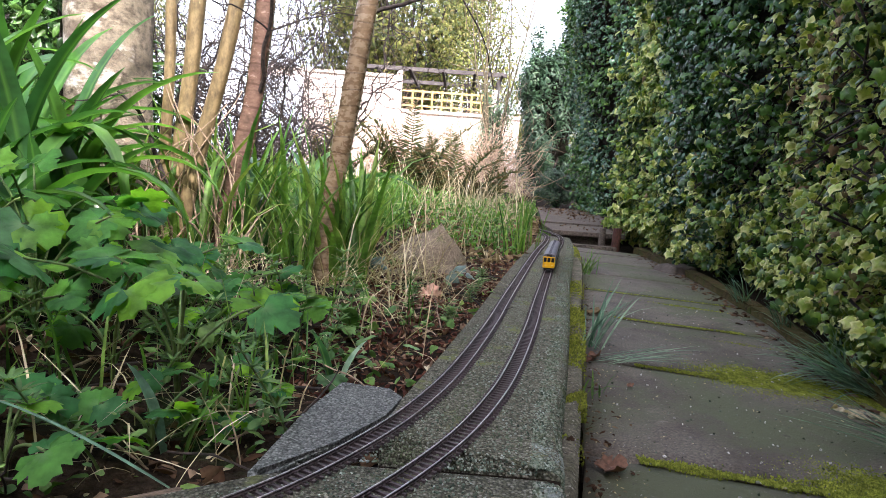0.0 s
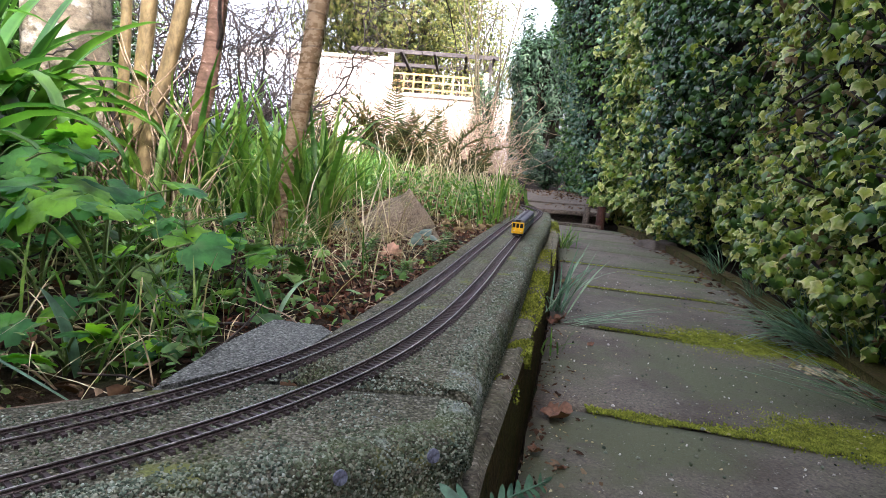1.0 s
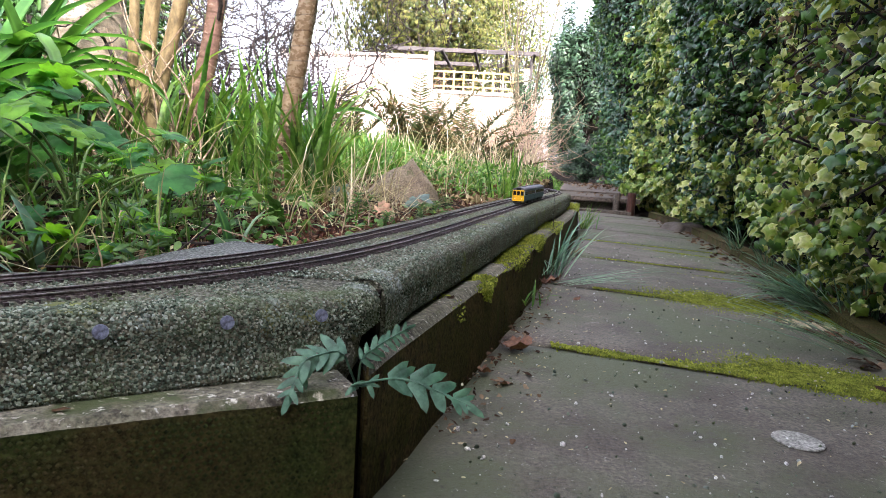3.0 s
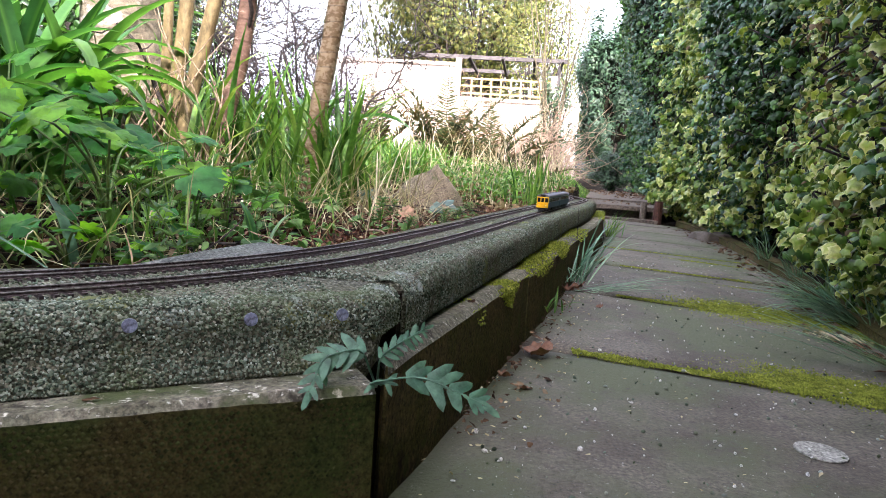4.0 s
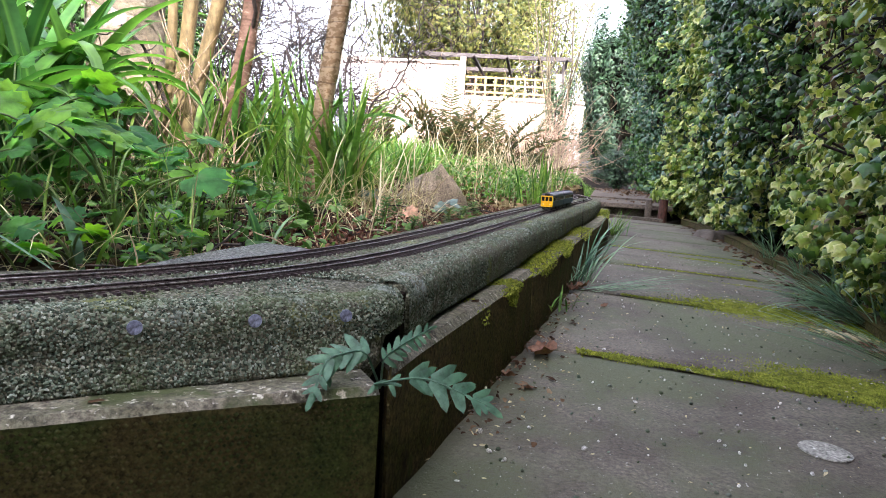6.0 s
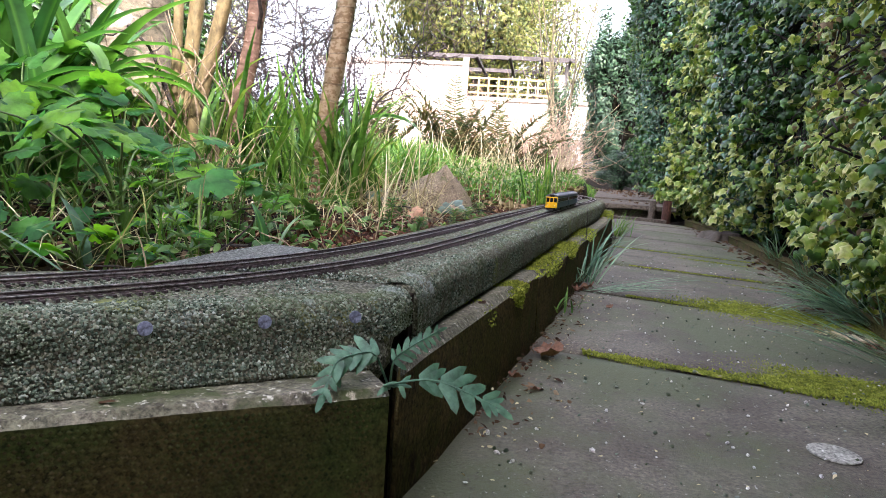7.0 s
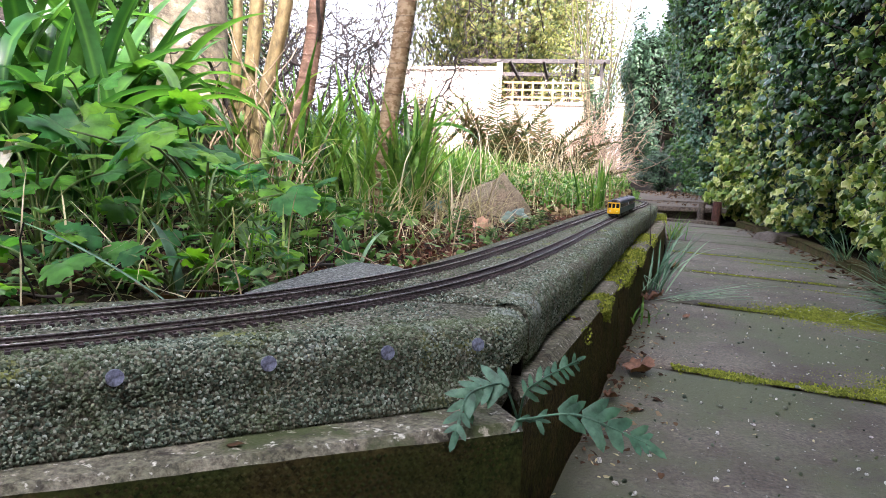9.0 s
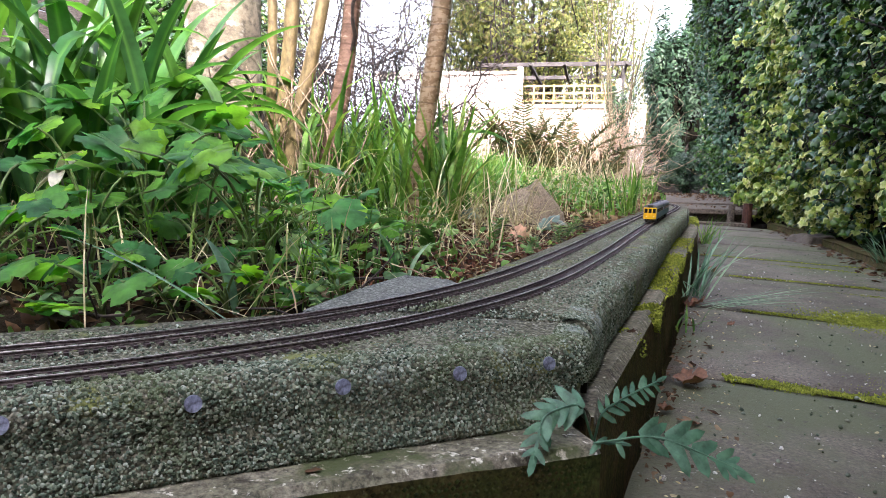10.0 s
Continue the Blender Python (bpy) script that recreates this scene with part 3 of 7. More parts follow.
for y0, y1 in ((-1.0, -0.1), (-0.09, 0.81), (0.82, 1.72), (1.73, 2.63), (2.64, 3.54), (3.55, 4.45), (4.46, 5.1)):
    ys = np.linspace(y0, y1, 40)
    strip_board("edging_stone", np.stack([hedge_x(ys) - 0.03, ys], 1), -0.07, 0.008, -0.05, M_KERB_SIDE, edging, bevel=0.006, wear=0.0012)

# ---- kerb boards of the railway bed ----
kerb = empty("kerb", "weathered brown concrete kerb boards holding the railway bed", "kerb", kind="structure")
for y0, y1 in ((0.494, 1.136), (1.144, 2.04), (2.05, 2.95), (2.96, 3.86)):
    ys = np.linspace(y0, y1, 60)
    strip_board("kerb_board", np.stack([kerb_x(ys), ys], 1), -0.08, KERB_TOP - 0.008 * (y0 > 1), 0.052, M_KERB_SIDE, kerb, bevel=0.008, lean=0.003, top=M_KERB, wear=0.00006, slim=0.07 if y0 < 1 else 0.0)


def board_line(t):
    """Face of the front board in plan, t along it from the corner; it runs slightly askew to the blocks."""
    return CORNER + FRONT * t + np.array([FRONT[1], -FRONT[0]]) * min(-0.010 + 0.07 * t, 0.018)


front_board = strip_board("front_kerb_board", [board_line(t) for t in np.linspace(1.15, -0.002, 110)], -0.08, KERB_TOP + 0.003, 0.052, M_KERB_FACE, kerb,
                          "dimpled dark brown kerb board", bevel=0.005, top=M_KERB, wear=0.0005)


def front_at(t, off, z):
    """Place on the front: t along it from the corner, off behind the board's face."""
    p = CORNER + FRONT * t + np.array([FRONT[1], -FRONT[0]]) * off
    return np.array([p[0], p[1], z])


# dimples of the front board
tt, zz = np.meshgrid(np.arange(0.010, 1.0, 0.0048), np.arange(-0.050, 0.102, 0.0042), indexing="ij")
tt = tt + 0.0024 * (np.arange(tt.shape[1]) % 2)[None]
tt, zz = tt.ravel() + RNG.normal(0, 0.0003, tt.size), zz.ravel() + RNG.normal(0, 0.0003, zz.size)
pp = np.array([board_line(t) for t in tt])
stud = np.array([[-0.0019, 0, 0], [0, 0, -0.0018], [0.0019, 0, 0], [0, 0, 0.0018], [0, -0.0015, 0.0003]])
a0 = math.atan2(-FRONT[1], -FRONT[0])
ab = a0 - 0.07
v, f = spread(stud, np.array([[0, 1, 4], [1, 2, 4], [2, 3, 4], [3, 0, 4]]), rot(np.full(len(tt), ab), np.zeros(len(tt)), np.zeros(len(tt))),
              np.stack([pp[:, 0], pp[:, 1], zz], 1), RNG.uniform(0.85, 1.1, len(tt)))
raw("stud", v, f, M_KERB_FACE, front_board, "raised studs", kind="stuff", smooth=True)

# ---- railway blocks ----
bed = empty("railway_bed", "rounded exposed-aggregate concrete blocks carrying the model railway", "railway bed", kind="structure")


# outer line of the blocks seen from above: along the front, round the corner, then beside the path
SIDE_Y = np.linspace(0.573, 3.36, 90)
OUTLINE = np.vstack([[CORNER + FRONT * t + np.array([FRONT[1], -FRONT[0]]) * 0.042 for t in np.linspace(1.10, 0.0, 60)],
                     [(0.1035, 0.4795), (0.1120, 0.4900), (0.1150, 0.5020), (0.1165, 0.5200), (0.1185, 0.5505)],
                     np.stack([kerb_x(SIDE_Y) - 0.0255 + 0.008 * (1 - ease((SIDE_Y - 0.58) / 0.12)) - 0.017 * ease((SIDE_Y - 0.6) / 1.6), SIDE_Y], 1)])
FRONT_N = 65


def rounding(flared=False):
    """Down the face of a block: distance in from its outer line, height; from the foot to the end of the rounding. flared: the foot spreads outward."""
    pts = [(0.014, 0.09), (0.007, 0.1105), (0.0, 0.1165), (0.0, 0.128), (0.0, BLOCK_TOP - 0.018)]
    if flared:
        pts = [(0.006, 0.09), (-0.005, 0.1108), (-0.007, 0.114), (-0.0045, 0.122), (-0.0008, 0.131), (0.0006, 0.140), (0.0, BLOCK_TOP - 0.018)]
    for a in np.linspace(15, 90, 6):
        pts.append((0.018 - 0.018 * math.cos(math.radians(a)), BLOCK_TOP - 0.018 + 0.018 * math.sin(math.radians(a))))
    return pts


def outward(p):
    d = np.gradient(p, axis=0)
    d /= np.linalg.norm(d, axis=1, keepdims=True)
    return np.stack([d[:, 1], -d[:, 0]], 1)


def block(line, back, seed, chip=0.0, flared=False):
    """A cast block: rounded face along its outer line, flat top reaching to the back points."""
    rng = np.random.default_rng(seed)
    out = outward(line)
    bm = bmesh.new()
    prof = rounding(flared)
    deep = lambda i, z: chip * max(0.0, 1 - (z - 0.09) / 0.055) * max(0.0, (i - len(line) + 5) / 4)
    rows = [[bm.verts.new((*(line[i] - out[i] * (o + deep(i, z)) + rng.normal(0, 0.0006, 2)), z + rng.normal(0, 0.0005))) for o, z in prof] for i in range(len(line))]
    for i in range(len(rows) - 1):
        for c in range(len(prof) - 1):
            bm.faces.new((rows[i][c], rows[i + 1][c], rows[i + 1][c + 1], rows[i][c + 1]))
    rear = [bm.verts.new((*q, BLOCK_TOP)) for q in back]
    low = [bm.verts.new((*q, 0.09)) for q in back]
    top = bm.faces.new([r[-1] for r in rows] + rear)
    for i in range(len(rear) - 1):
        bm.faces.new((rear[i], low[i], low[i + 1], rear[i + 1]))
    bm.faces.new([v for v in rows[-1]] + [rear[0], low[0]])
    bm.faces.new([v for v in rows[0]][::-1] + [low[-1], rear[-1]])
    bmesh.ops.triangulate(bm, faces=[top])
    return part("kerb_block", bm, M_BLOCK, bed, smooth=True)


def behind(line, depth=0.172):
    return (line - outward(line) * depth)[::-1]


FL = OUTLINE[:FRONT_N]
block(FL[:27], behind(FL[:27])[::4], 30, flared=True)
block(np.vstack([FL[27] + (FL[27] - FL[26]) * -0.6, FL[28:]]), np.vstack([[(-0.065, 0.551)], behind(FL[27:52])[::4]]), 31, 0.05, True)
SL = OUTLINE[FRONT_N:]
for k0, k1 in ((0, 29), (29, 59), (59, 90)):
    ln = SL[k0:k1].copy()
    ln[-1] -= (ln[-1] - ln[-2]) * 0.1
    if k0:
        ln = np.vstack([SL[k0 - 1] + (SL[k0] - SL[k0 - 1]) * 0.12, ln])
    block(ln, behind(ln)[::3], 20 + k0)

# added box, its dark colour makes the corner gap read as shaded
part("gap_shade_fill", box((0.0, 0.502, -0.08), (0.1105, 0.60, 0.088)), M_SOIL, bed, "dark box put in for the shade in the kerb gap")
# dark strip whose colour stands for the shade deep in the joint
part("joint_shade_fill", box((-0.04, 0.5515, 0.092), (0.1145, 0.5745, 0.158)), M_SOIL, bed, "dark strip put in for the shade in the joint")

# pebbles standing proud of the blocks
ico = bmesh.new()
bmesh.ops.create_icosphere(ico, subdivisions=1, radius=1)
ICO_V, ICO_F = np.array([v.co[:] for v in ico.verts]), np.array([[v.index for v in f.verts] for f in ico.faces])
ico.free()


def pebbles(points, normals, name, lo=0.0008, hi=0.0016):
    n = len(points)
    size = RNG.uniform(lo, hi, (n, 1)) * RNG.uniform(0.65, 1.3, (n, 3)) * np.array([1, 1, 0.8])
    v, f = spread(ICO_V, ICO_F, aimed(normals + RNG.normal(0, 0.3, normals.shape), RNG.normal(0, 1, normals.shape)), points, size)
    raw(name, v, f, M_PEBBLE, bed, "small grey and buff pebbles", kind="stuff", smooth=False)


def on_blocks(s, u, flared=False):
    """Places and outward directions on the blocks' faces: s along the outer line in metres, u from foot to top."""
    run = np.concatenate([[0], np.cumsum(np.linalg.norm(np.diff(OUTLINE, axis=0), axis=1))])
    out = outward(OUTLINE)
    p = np.stack([np.interp(s, run, OUTLINE[:, k]) for k in (0, 1)], 1)
    o2 = np.stack([np.interp(s, run, out[:, k]) for k in (0, 1)], 1)
    pr = np.array(rounding(flared)[1:] + [(0.03, BLOCK_TOP)])
    seg = np.concatenate([[0], np.cumsum(np.linalg.norm(np.diff(pr, axis=0), axis=1))])
    o, z = np.interp(u * seg[-1], seg, pr[:, 0]), np.interp(u * seg[-1], seg, pr[:, 1])
    w = u * seg[-1] + 0.0015
    up, back = np.interp(w, seg, pr[:, 1]) - z + 1e-6, np.interp(w, seg, pr[:, 0]) - o
    return np.column_stack([p - o2 * o[:, None], z]), np.column_stack([o2 * up[:, None], back])


RUN = np.concatenate([[0], np.cumsum(np.linalg.norm(np.diff(OUTLINE, axis=0), axis=1))])
SEAM = RUN[FRONT_N - 1] - 0.002
p, nr = on_blocks(RNG.uniform(0.1, SEAM - 0.001, 33000), RNG.uniform(0, 1, 33000), True)
k = ~((p[:, 0] > 0.098) & (p[:, 2] < 0.135))
pebbles(p[k], nr[k], "pebble_front")
n = 20000
p, nr = on_blocks(RUN[FRONT_N] + 0.001 + 2.5 * RNG.uniform(0, 1, n) ** 1.7, RNG.uniform(0, 1, n))
pebbles(p - nr * 0.15, nr, "pebble_side")
n = 9000
t, o = RNG.uniform(0, 0.9, n), RNG.uniform(0.06, 0.2, n)
p = CORNER[None] + FRONT[None] * t[:, None] + np.array([[FRONT[1], -FRONT[0]]]) * o[:, None]
p = p[p[:, 1] < 0.55]
n = len(p)
pebbles(np.column_stack([p, np.full(n, BLOCK_TOP + 0.0002)]), np.tile([0, 0, 1.0], (n, 1)), "pebble_top", 0.0006, 0.0015)
n = 7000
y, o = 0.56 + 1.8 * RNG.uniform(0, 1, n) ** 1.5, RNG.uniform(0.04, 0.19, n)
pebbles(np.stack([kerb_x(y) - o, y, np.full(n, BLOCK_TOP + 0.0002)], 1), np.tile([0, 0, 1.0], (n, 1)), "pebble_top", 0.0006, 0.0015)

# nail heads on the front
for i, t in enumerate((0.007, 0.079, 0.161, 0.250, 0.345, 0.44)):
    bm = bmesh.new()
    bmesh.ops.create_cone(bm, segments=20, radius1=0.0052, radius2=0.0049, depth=0.0012, cap_ends=True)
    ob = part("nail_head", bm, M_DISC, None, smooth=False)
    c = front_at(t, 0.0415, 0.155)
    ob.matrix_world = Matrix.Translation(c) @ Matrix.Rotation(a0, 4, "Z") @ Matrix.Rotation(radians(76), 4, "X")
    tagged(ob, "flat round dull grey nail head in the concrete block", "nail", "nail heads along the block")

# grey slab in the bend
bm = bmesh.new()
quad = [(-0.112, 0.778), (-0.05, 0.772), (-0.030, 0.742), (-0.047, 0.68), (-0.083, 0.60), (-0.132, 0.522), (-0.142, 0.535), (-0.128, 0.66)]
top = [bm.verts.new((x, y, 0.1655 + 0.001 * math.sin(40 * x))) for x, y in quad]
low = [bm.verts.new((x, y, 0.11)) for x, y in quad]
bm.faces.new(top)
for i in range(len(quad)):
    j = (i + 1) % len(quad)
    bm.faces.new((top[i], low[i], low[j], top[j]))
bmesh.ops.bevel(bm, geom=[e for e in bm.edges if e.verts[0] in top and e.verts[1] in top], offset=0.005, segments=2, affect="EDGES")
tagged(part("grey_slab", bm, M_GREYSLAB), "rough grey gritty slab piece beside the track", "slab")


# ---- tracks ----
def smooth_line(ctrl, step):
    """Catmull-Rom through control points, resampled evenly."""
    c = np.asarray(ctrl, float)
    c = np.vstack([2 * c[0] - c[1], c, 2 * c[-1] - c[-2]])
    out = []
    for i in range(1, len(c) - 2):
        t = np.linspace(0, 1, 40, endpoint=False)[:, None]
        out.append(0.5 * (2 * c[i] + (c[i + 1] - c[i - 1]) * t + (2 * c[i - 1] - 5 * c[i] + 4 * c[i + 1] - c[i + 2]) * t ** 2 + (3 * c[i] - c[i - 1] - 3 * c[i + 1] + c[i + 2]) * t ** 3))
    p = np.vstack(out + [c[-2:-1]])
    s = np.concatenate([[0], np.cumsum(np.linalg.norm(np.diff(p, axis=0), axis=1))])
    q = np.arange(0, s[-1], step)
    return np.stack([np.interp(q, s, p[:, 0]), np.interp(q, s, p[:, 1])], 1)


NEAR = smooth_line([(-0.68, -0.09), (-0.44, 0.09), (-0.205, 0.288), (-0.122, 0.372), (-0.045, 0.475), (0.018, 0.60), (0.062, 0.73), (0.098, 0.88), (0.148, 1.15), (0.205, 1.5), (0.357, 2.4),
                    (0.468, 3.0), (0.513, 3.4), (0.46, 3.82), (0.25, 4.16), (-0.15, 4.36), (-0.6, 4.4)], 0.004)
TRACK_Z = BLOCK_TOP + 0.0008


def normals_of(p):
    d = np.gradient(p, axis=0)
    d /= np.linalg.norm(d, axis=1, keepdims=True)
    return d, np.stack([-d[:, 1], d[:, 0]], 1)


d, nrm = normals_of(NEAR)
FAR = NEAR + nrm * 0.066


def track(line, label):
    thing = empty("model_track", label, "model railway track", "model railway tracks")
    d, nrm = normals_of(line)
    for sgn in (-1, 1):
        foot_web = np.array([(-0.0012, 0.0018), (-0.0012, 0.0022), (-0.0004, 0.0026), (-0.0004, 0.0040), (0.0004, 0.0040), (0.0004, 0.0026), (0.0012, 0.0022), (0.0012, 0.0018)])
        head = np.array([(-0.0007, 0.0040), (-0.0007, 0.0047), (-0.00055, 0.0049), (0.00055, 0.0049), (0.0007, 0.0047), (0.0007, 0.0040)])
        p = line[::2]
        nn = nrm[::2]
        rail = None
        for nm, prof, mat in (("rail", foot_web, M_WEB), ("rail_head", head, M_RAIL)):
            v = np.array([[(*(p[i] + nn[i] * (sgn * 0.0086 + o)), TRACK_Z + h) for o, h in prof] for i in range(len(p))])
            m = len(prof)
            i, a = np.meshgrid(np.arange(len(p) - 1), np.arange(m), indexing="ij")
            i, a = i.ravel(), a.ravel()
            ob = raw(nm, v.reshape(-1, 3), np.stack([i * m + a, (i + 1) * m + a, (i + 1) * m + (a + 1) % m, i * m + (a + 1) % m], 1), mat, rail or thing, "worn shiny rail head" if rail else "", smooth=False)
            rail = rail or ob
    bm = box((-0.0142, -0.0015, -0.0012), (0.0142, 0.0015, 0.0015))
    for sgn in (-1, 1):
        box((sgn * 0.0086 - 0.0024, -0.0011, 0.0015), (sgn * 0.0086 + 0.0024, 0.0011, 0.0026), bm=bm)
    me = bpy.data.meshes.new("sleeper")
    bm.to_mesh(me)
    bm.free()
    me.materials.append(M_SLEEPER)
    cv = np.array([v.co[:] for v in me.vertices])
    cf = np.array([list(p.vertices) for p in me.polygons])
    q = np.arange(1.0, len(line) - 2, 2.3)
    at = np.stack([np.interp(q, np.arange(len(line)), line[:, k]) for k in (0, 1)], 1)
    turn = np.interp(q, np.arange(len(line)), np.unwrap(np.arctan2(-d[:, 0], d[:, 1])))
    s0 = int(np.argmin(np.hypot(*(at - (-0.22, 0.28)).T)))
    near = np.arange(s0, min(s0 + 150, len(q)))
    for i in near:
        ob = new("sleeper", me)
        ob.parent = thing
        ob.matrix_world = Matrix.Translation((*at[i], TRACK_Z)) @ Matrix.Rotation(turn[i] + RNG.normal(0, 0.01), 4, "Z")
    rest = np.setdiff1d(np.arange(len(q)), near)
    v, f = spread(cv, cf, rot(turn[rest], np.zeros(len(rest)), np.zeros(len(rest))), np.column_stack([at[rest], np.full(len(rest), TRACK_Z)]), np.ones(len(rest)))
    raw("sleeper_run", v, f, M_SLEEPER, thing, kind="stuff", smooth=False)
    return thing


track(NEAR, "dark two-rail model railway track curving along concrete blocks")
track(FAR, "second dark model railway track beside the garden bed")


# ---- steps and stones at the path's end ----
steps = empty("garden_steps", "worn brown stone steps at the end of the path", "steps", kind="structure")
for lo, hi, nm in (((0.72, 5.04, -0.09), (1.20, 5.12, 0.004), "riser_plank"), ((0.74, 5.26, -0.09), (1.27, 5.7, 0.054), "riser"), ((0.73, 5.18, 0.055), (1.29, 6.10, 0.090), "tread"),
                   ((0.75, 6.11, 0.0), (1.90, 10.3, 0.105), "landing")):
    bm = box(lo, hi, 0.010)
    for v in bm.verts:
        if nm == "landing" and v.co.x < 1.3:
            v.co.x += 0.105 * (v.co.y - 6.11)
        v.co.z += 0.006 * noise.noise(v.co * 3.0)
    part(nm, bm, M_STEP, steps, smooth=False)
VY, VU = np.meshgrid(np.linspace(4.45, 14.6, 60), np.linspace(0, 1, 24), indexing="ij")
VX = 0.30 - 0.3 * ease((VY - 6) / 4) + VU * (0.31 + 0.3 * ease((VY - 6) / 4) + 0.105 * (VY - 4.45))
VZ = 0.03 + 0.21 * ease((1 - VU) * 2.4) * ease((VY - 4.25) / 0.6) + 0.035 * lumps(1.7 * VX, 1.3 * VY) * ease((1 - VU) * 5)
i, j = [a.ravel() for a in np.meshgrid(np.arange(59), np.arange(23), indexing="ij")]
verge = raw("mossy_verge", np.stack([VX, VY, VZ], 2).reshape(-1, 3), np.stack([i * 24 + j, (i + 1) * 24 + j, (i + 1) * 24 + j + 1, i * 24 + j + 1], 1), surf("mossy_turf", [(0.05, 0.075, 0.022), (0.10, 0.135, 0.04), (0.09, 0.085, 0.045)], 9, 70, 0.95, 1.0, 0.02, spec=0.03))
tagged(verge, "bank of mossy turf beside the stone steps", "bank")
plank = part("timber_edging", box((0.72, 16.0, 0.0), (1.40, 16.08, 0.285), 0.006), M_STEP, None)
tagged(plank, "weathered brown timber board behind the mossy bank", "plank")
bm = bmesh.new()
bmesh.ops.create_cone(bm, segments=10, radius1=0.034, radius2=0.031, depth=0.24, cap_ends=True)
for v in bm.verts:
    v.co += Vector((0.004 * math.sin(9 * v.co.z), 0.003 * math.cos(v.co.z * 11), 0))
post = part("wooden_post", bm, M_REDWOOD, smooth=False)
post.location = (1.20, 5.09, 0.02)
tagged(post, "short reddish brown wooden post at the step", "post")
bm = bmesh.new()
bmesh.ops.create_cone(bm, segments=10, radius1=0.026, radius2=0.023, depth=0.22, cap_ends=True)
for v in bm.verts:
    v.co += Vector((0.05 * v.co.z + 0.004 * math.cos(13 * v.co.z), 0.003 * math.sin(v.co.z * 9), 0))
post = part("wooden_post", bm, M_STEP, smooth=False)
post.location = (1.105, 5.16, 0.02)
tagged(post, "short dark weathered stake behind the reddish post", "post")


def rock(name, at, size, seed, label, material=M_ROCK, peak=0.0, turn=0.0, rake=0.0, cuts=()):
    """A broken boulder: a lumpy form with flattened faces and an off-centre peak."""
    bm = bmesh.new()
    bmesh.ops.create_icosphere(bm, subdivisions=4, radius=1)
    rng = np.random.default_rng(seed)
    planes = [(Vector(rng.normal(0, 1, 3)).normalized(), rng.uniform(0.46, 0.74)) for _ in range(14 if not cuts else 5)] + [(Vector(c[:3]).normalized(), c[3]) for c in cuts]
    for v in bm.verts:
        c = v.co.copy()
        for nrm_, dist in planes:
            over = c.dot(nrm_) - dist
            if over > 0:
                c -= nrm_ * over * 0.92
        c += c.normalized() * (0.09 * noise.noise(c * 2.3 + Vector((seed, 0, 0))) + 0.05 * noise.noise(c * 6) + 0.03 * noise.noise(c * 14))
        if peak:
            h = max(0.0, c.z)
            c.x *= 1 - peak * h
            c.y = c.y * (1 - peak * 0.6 * h) + rake * h
        v.co = c
    ob = part(name, bm, material, smooth=True)
    ob.matrix_world = Matrix.Translation(at) @ Matrix.Rotation(turn, 4, "Z") @ Matrix.Diagonal((*size, 1))
    return tagged(ob, label, "rock", "garden rocks")


rock("rock", (-0.055, 1.87, 0.09), (0.20, 0.16, 0.24), 5, "large pointed brown rock among grass and dry leaves",
     cuts=((-0.62, -0.30, 0.72, 0.50), (0.80, -0.25, 0.50, 0.46), (0.10, -0.92, 0.36, 0.60), (0.1, 0.85, 0.5, 0.5), (-0.3, -0.75, 0.55, 0.58)))
rock("rock", (-0.135, 1.72, 0.145), (0.07, 0.06, 0.045), 8, "low flat brown rock beside the pointed rock")
rock("rock", (-0.30, 1.95, 0.145), (0.09, 0.07, 0.045), 13, "low dark brown rock under dry grass")
rock("rock", (1.25, 3.86, -0.05), (0.13, 0.19, 0.13), 21, "low worn brown stone under the ivy beside the path", M_STEP, cuts=((0, 0, 1, 0.52), (-0.9, -0.2, 0.3, 0.6), (0.1, -0.95, 0.2, 0.62)))
rock("rock", (-0.52, 0.62, 0.13), (0.045, 0.03, 0.022), 17, "small pale stone among the weeds")

# ---- ivy hedge ----
hedge = empty("ivy_hedge", "tall dense hedge of green and variegated ivy along the path", "hedge")
HEDGE_TOP = 2.25


def tall(y, z):
    """Stretches heights on the far part of the hedge, which has grown higher."""
    return z * (1 + 0.38 * ease((np.asarray(y, float) - 5.9) / 0.6))


def pillow(y, z):
    """Fine swelling of the leaf sprays: -1 on the bosses, +1 in the hollows."""
    return np.sin(y * 17 + 2.1 * np.sin(z * 7.3)) * np.cos(z * 14 + 1.7 * np.sin(y * 9.1)) * 0.6 + 0.4 * np.sin(y * 31 - z * 26 + 2 * np.sin(y * 5)) * np.sin(z * 21 + y * 8)


def shelf(y, z):
    """Curtains of hanging growth: 0 at the fringe of each, 1 in the hollow under the next."""
    return (z * 3.3 + 0.45 * np.sin(y * 4.7) + 0.25 * np.sin(y * 11.3 + 1) + 0.12 * np.sin(y * 23)) % 1.0


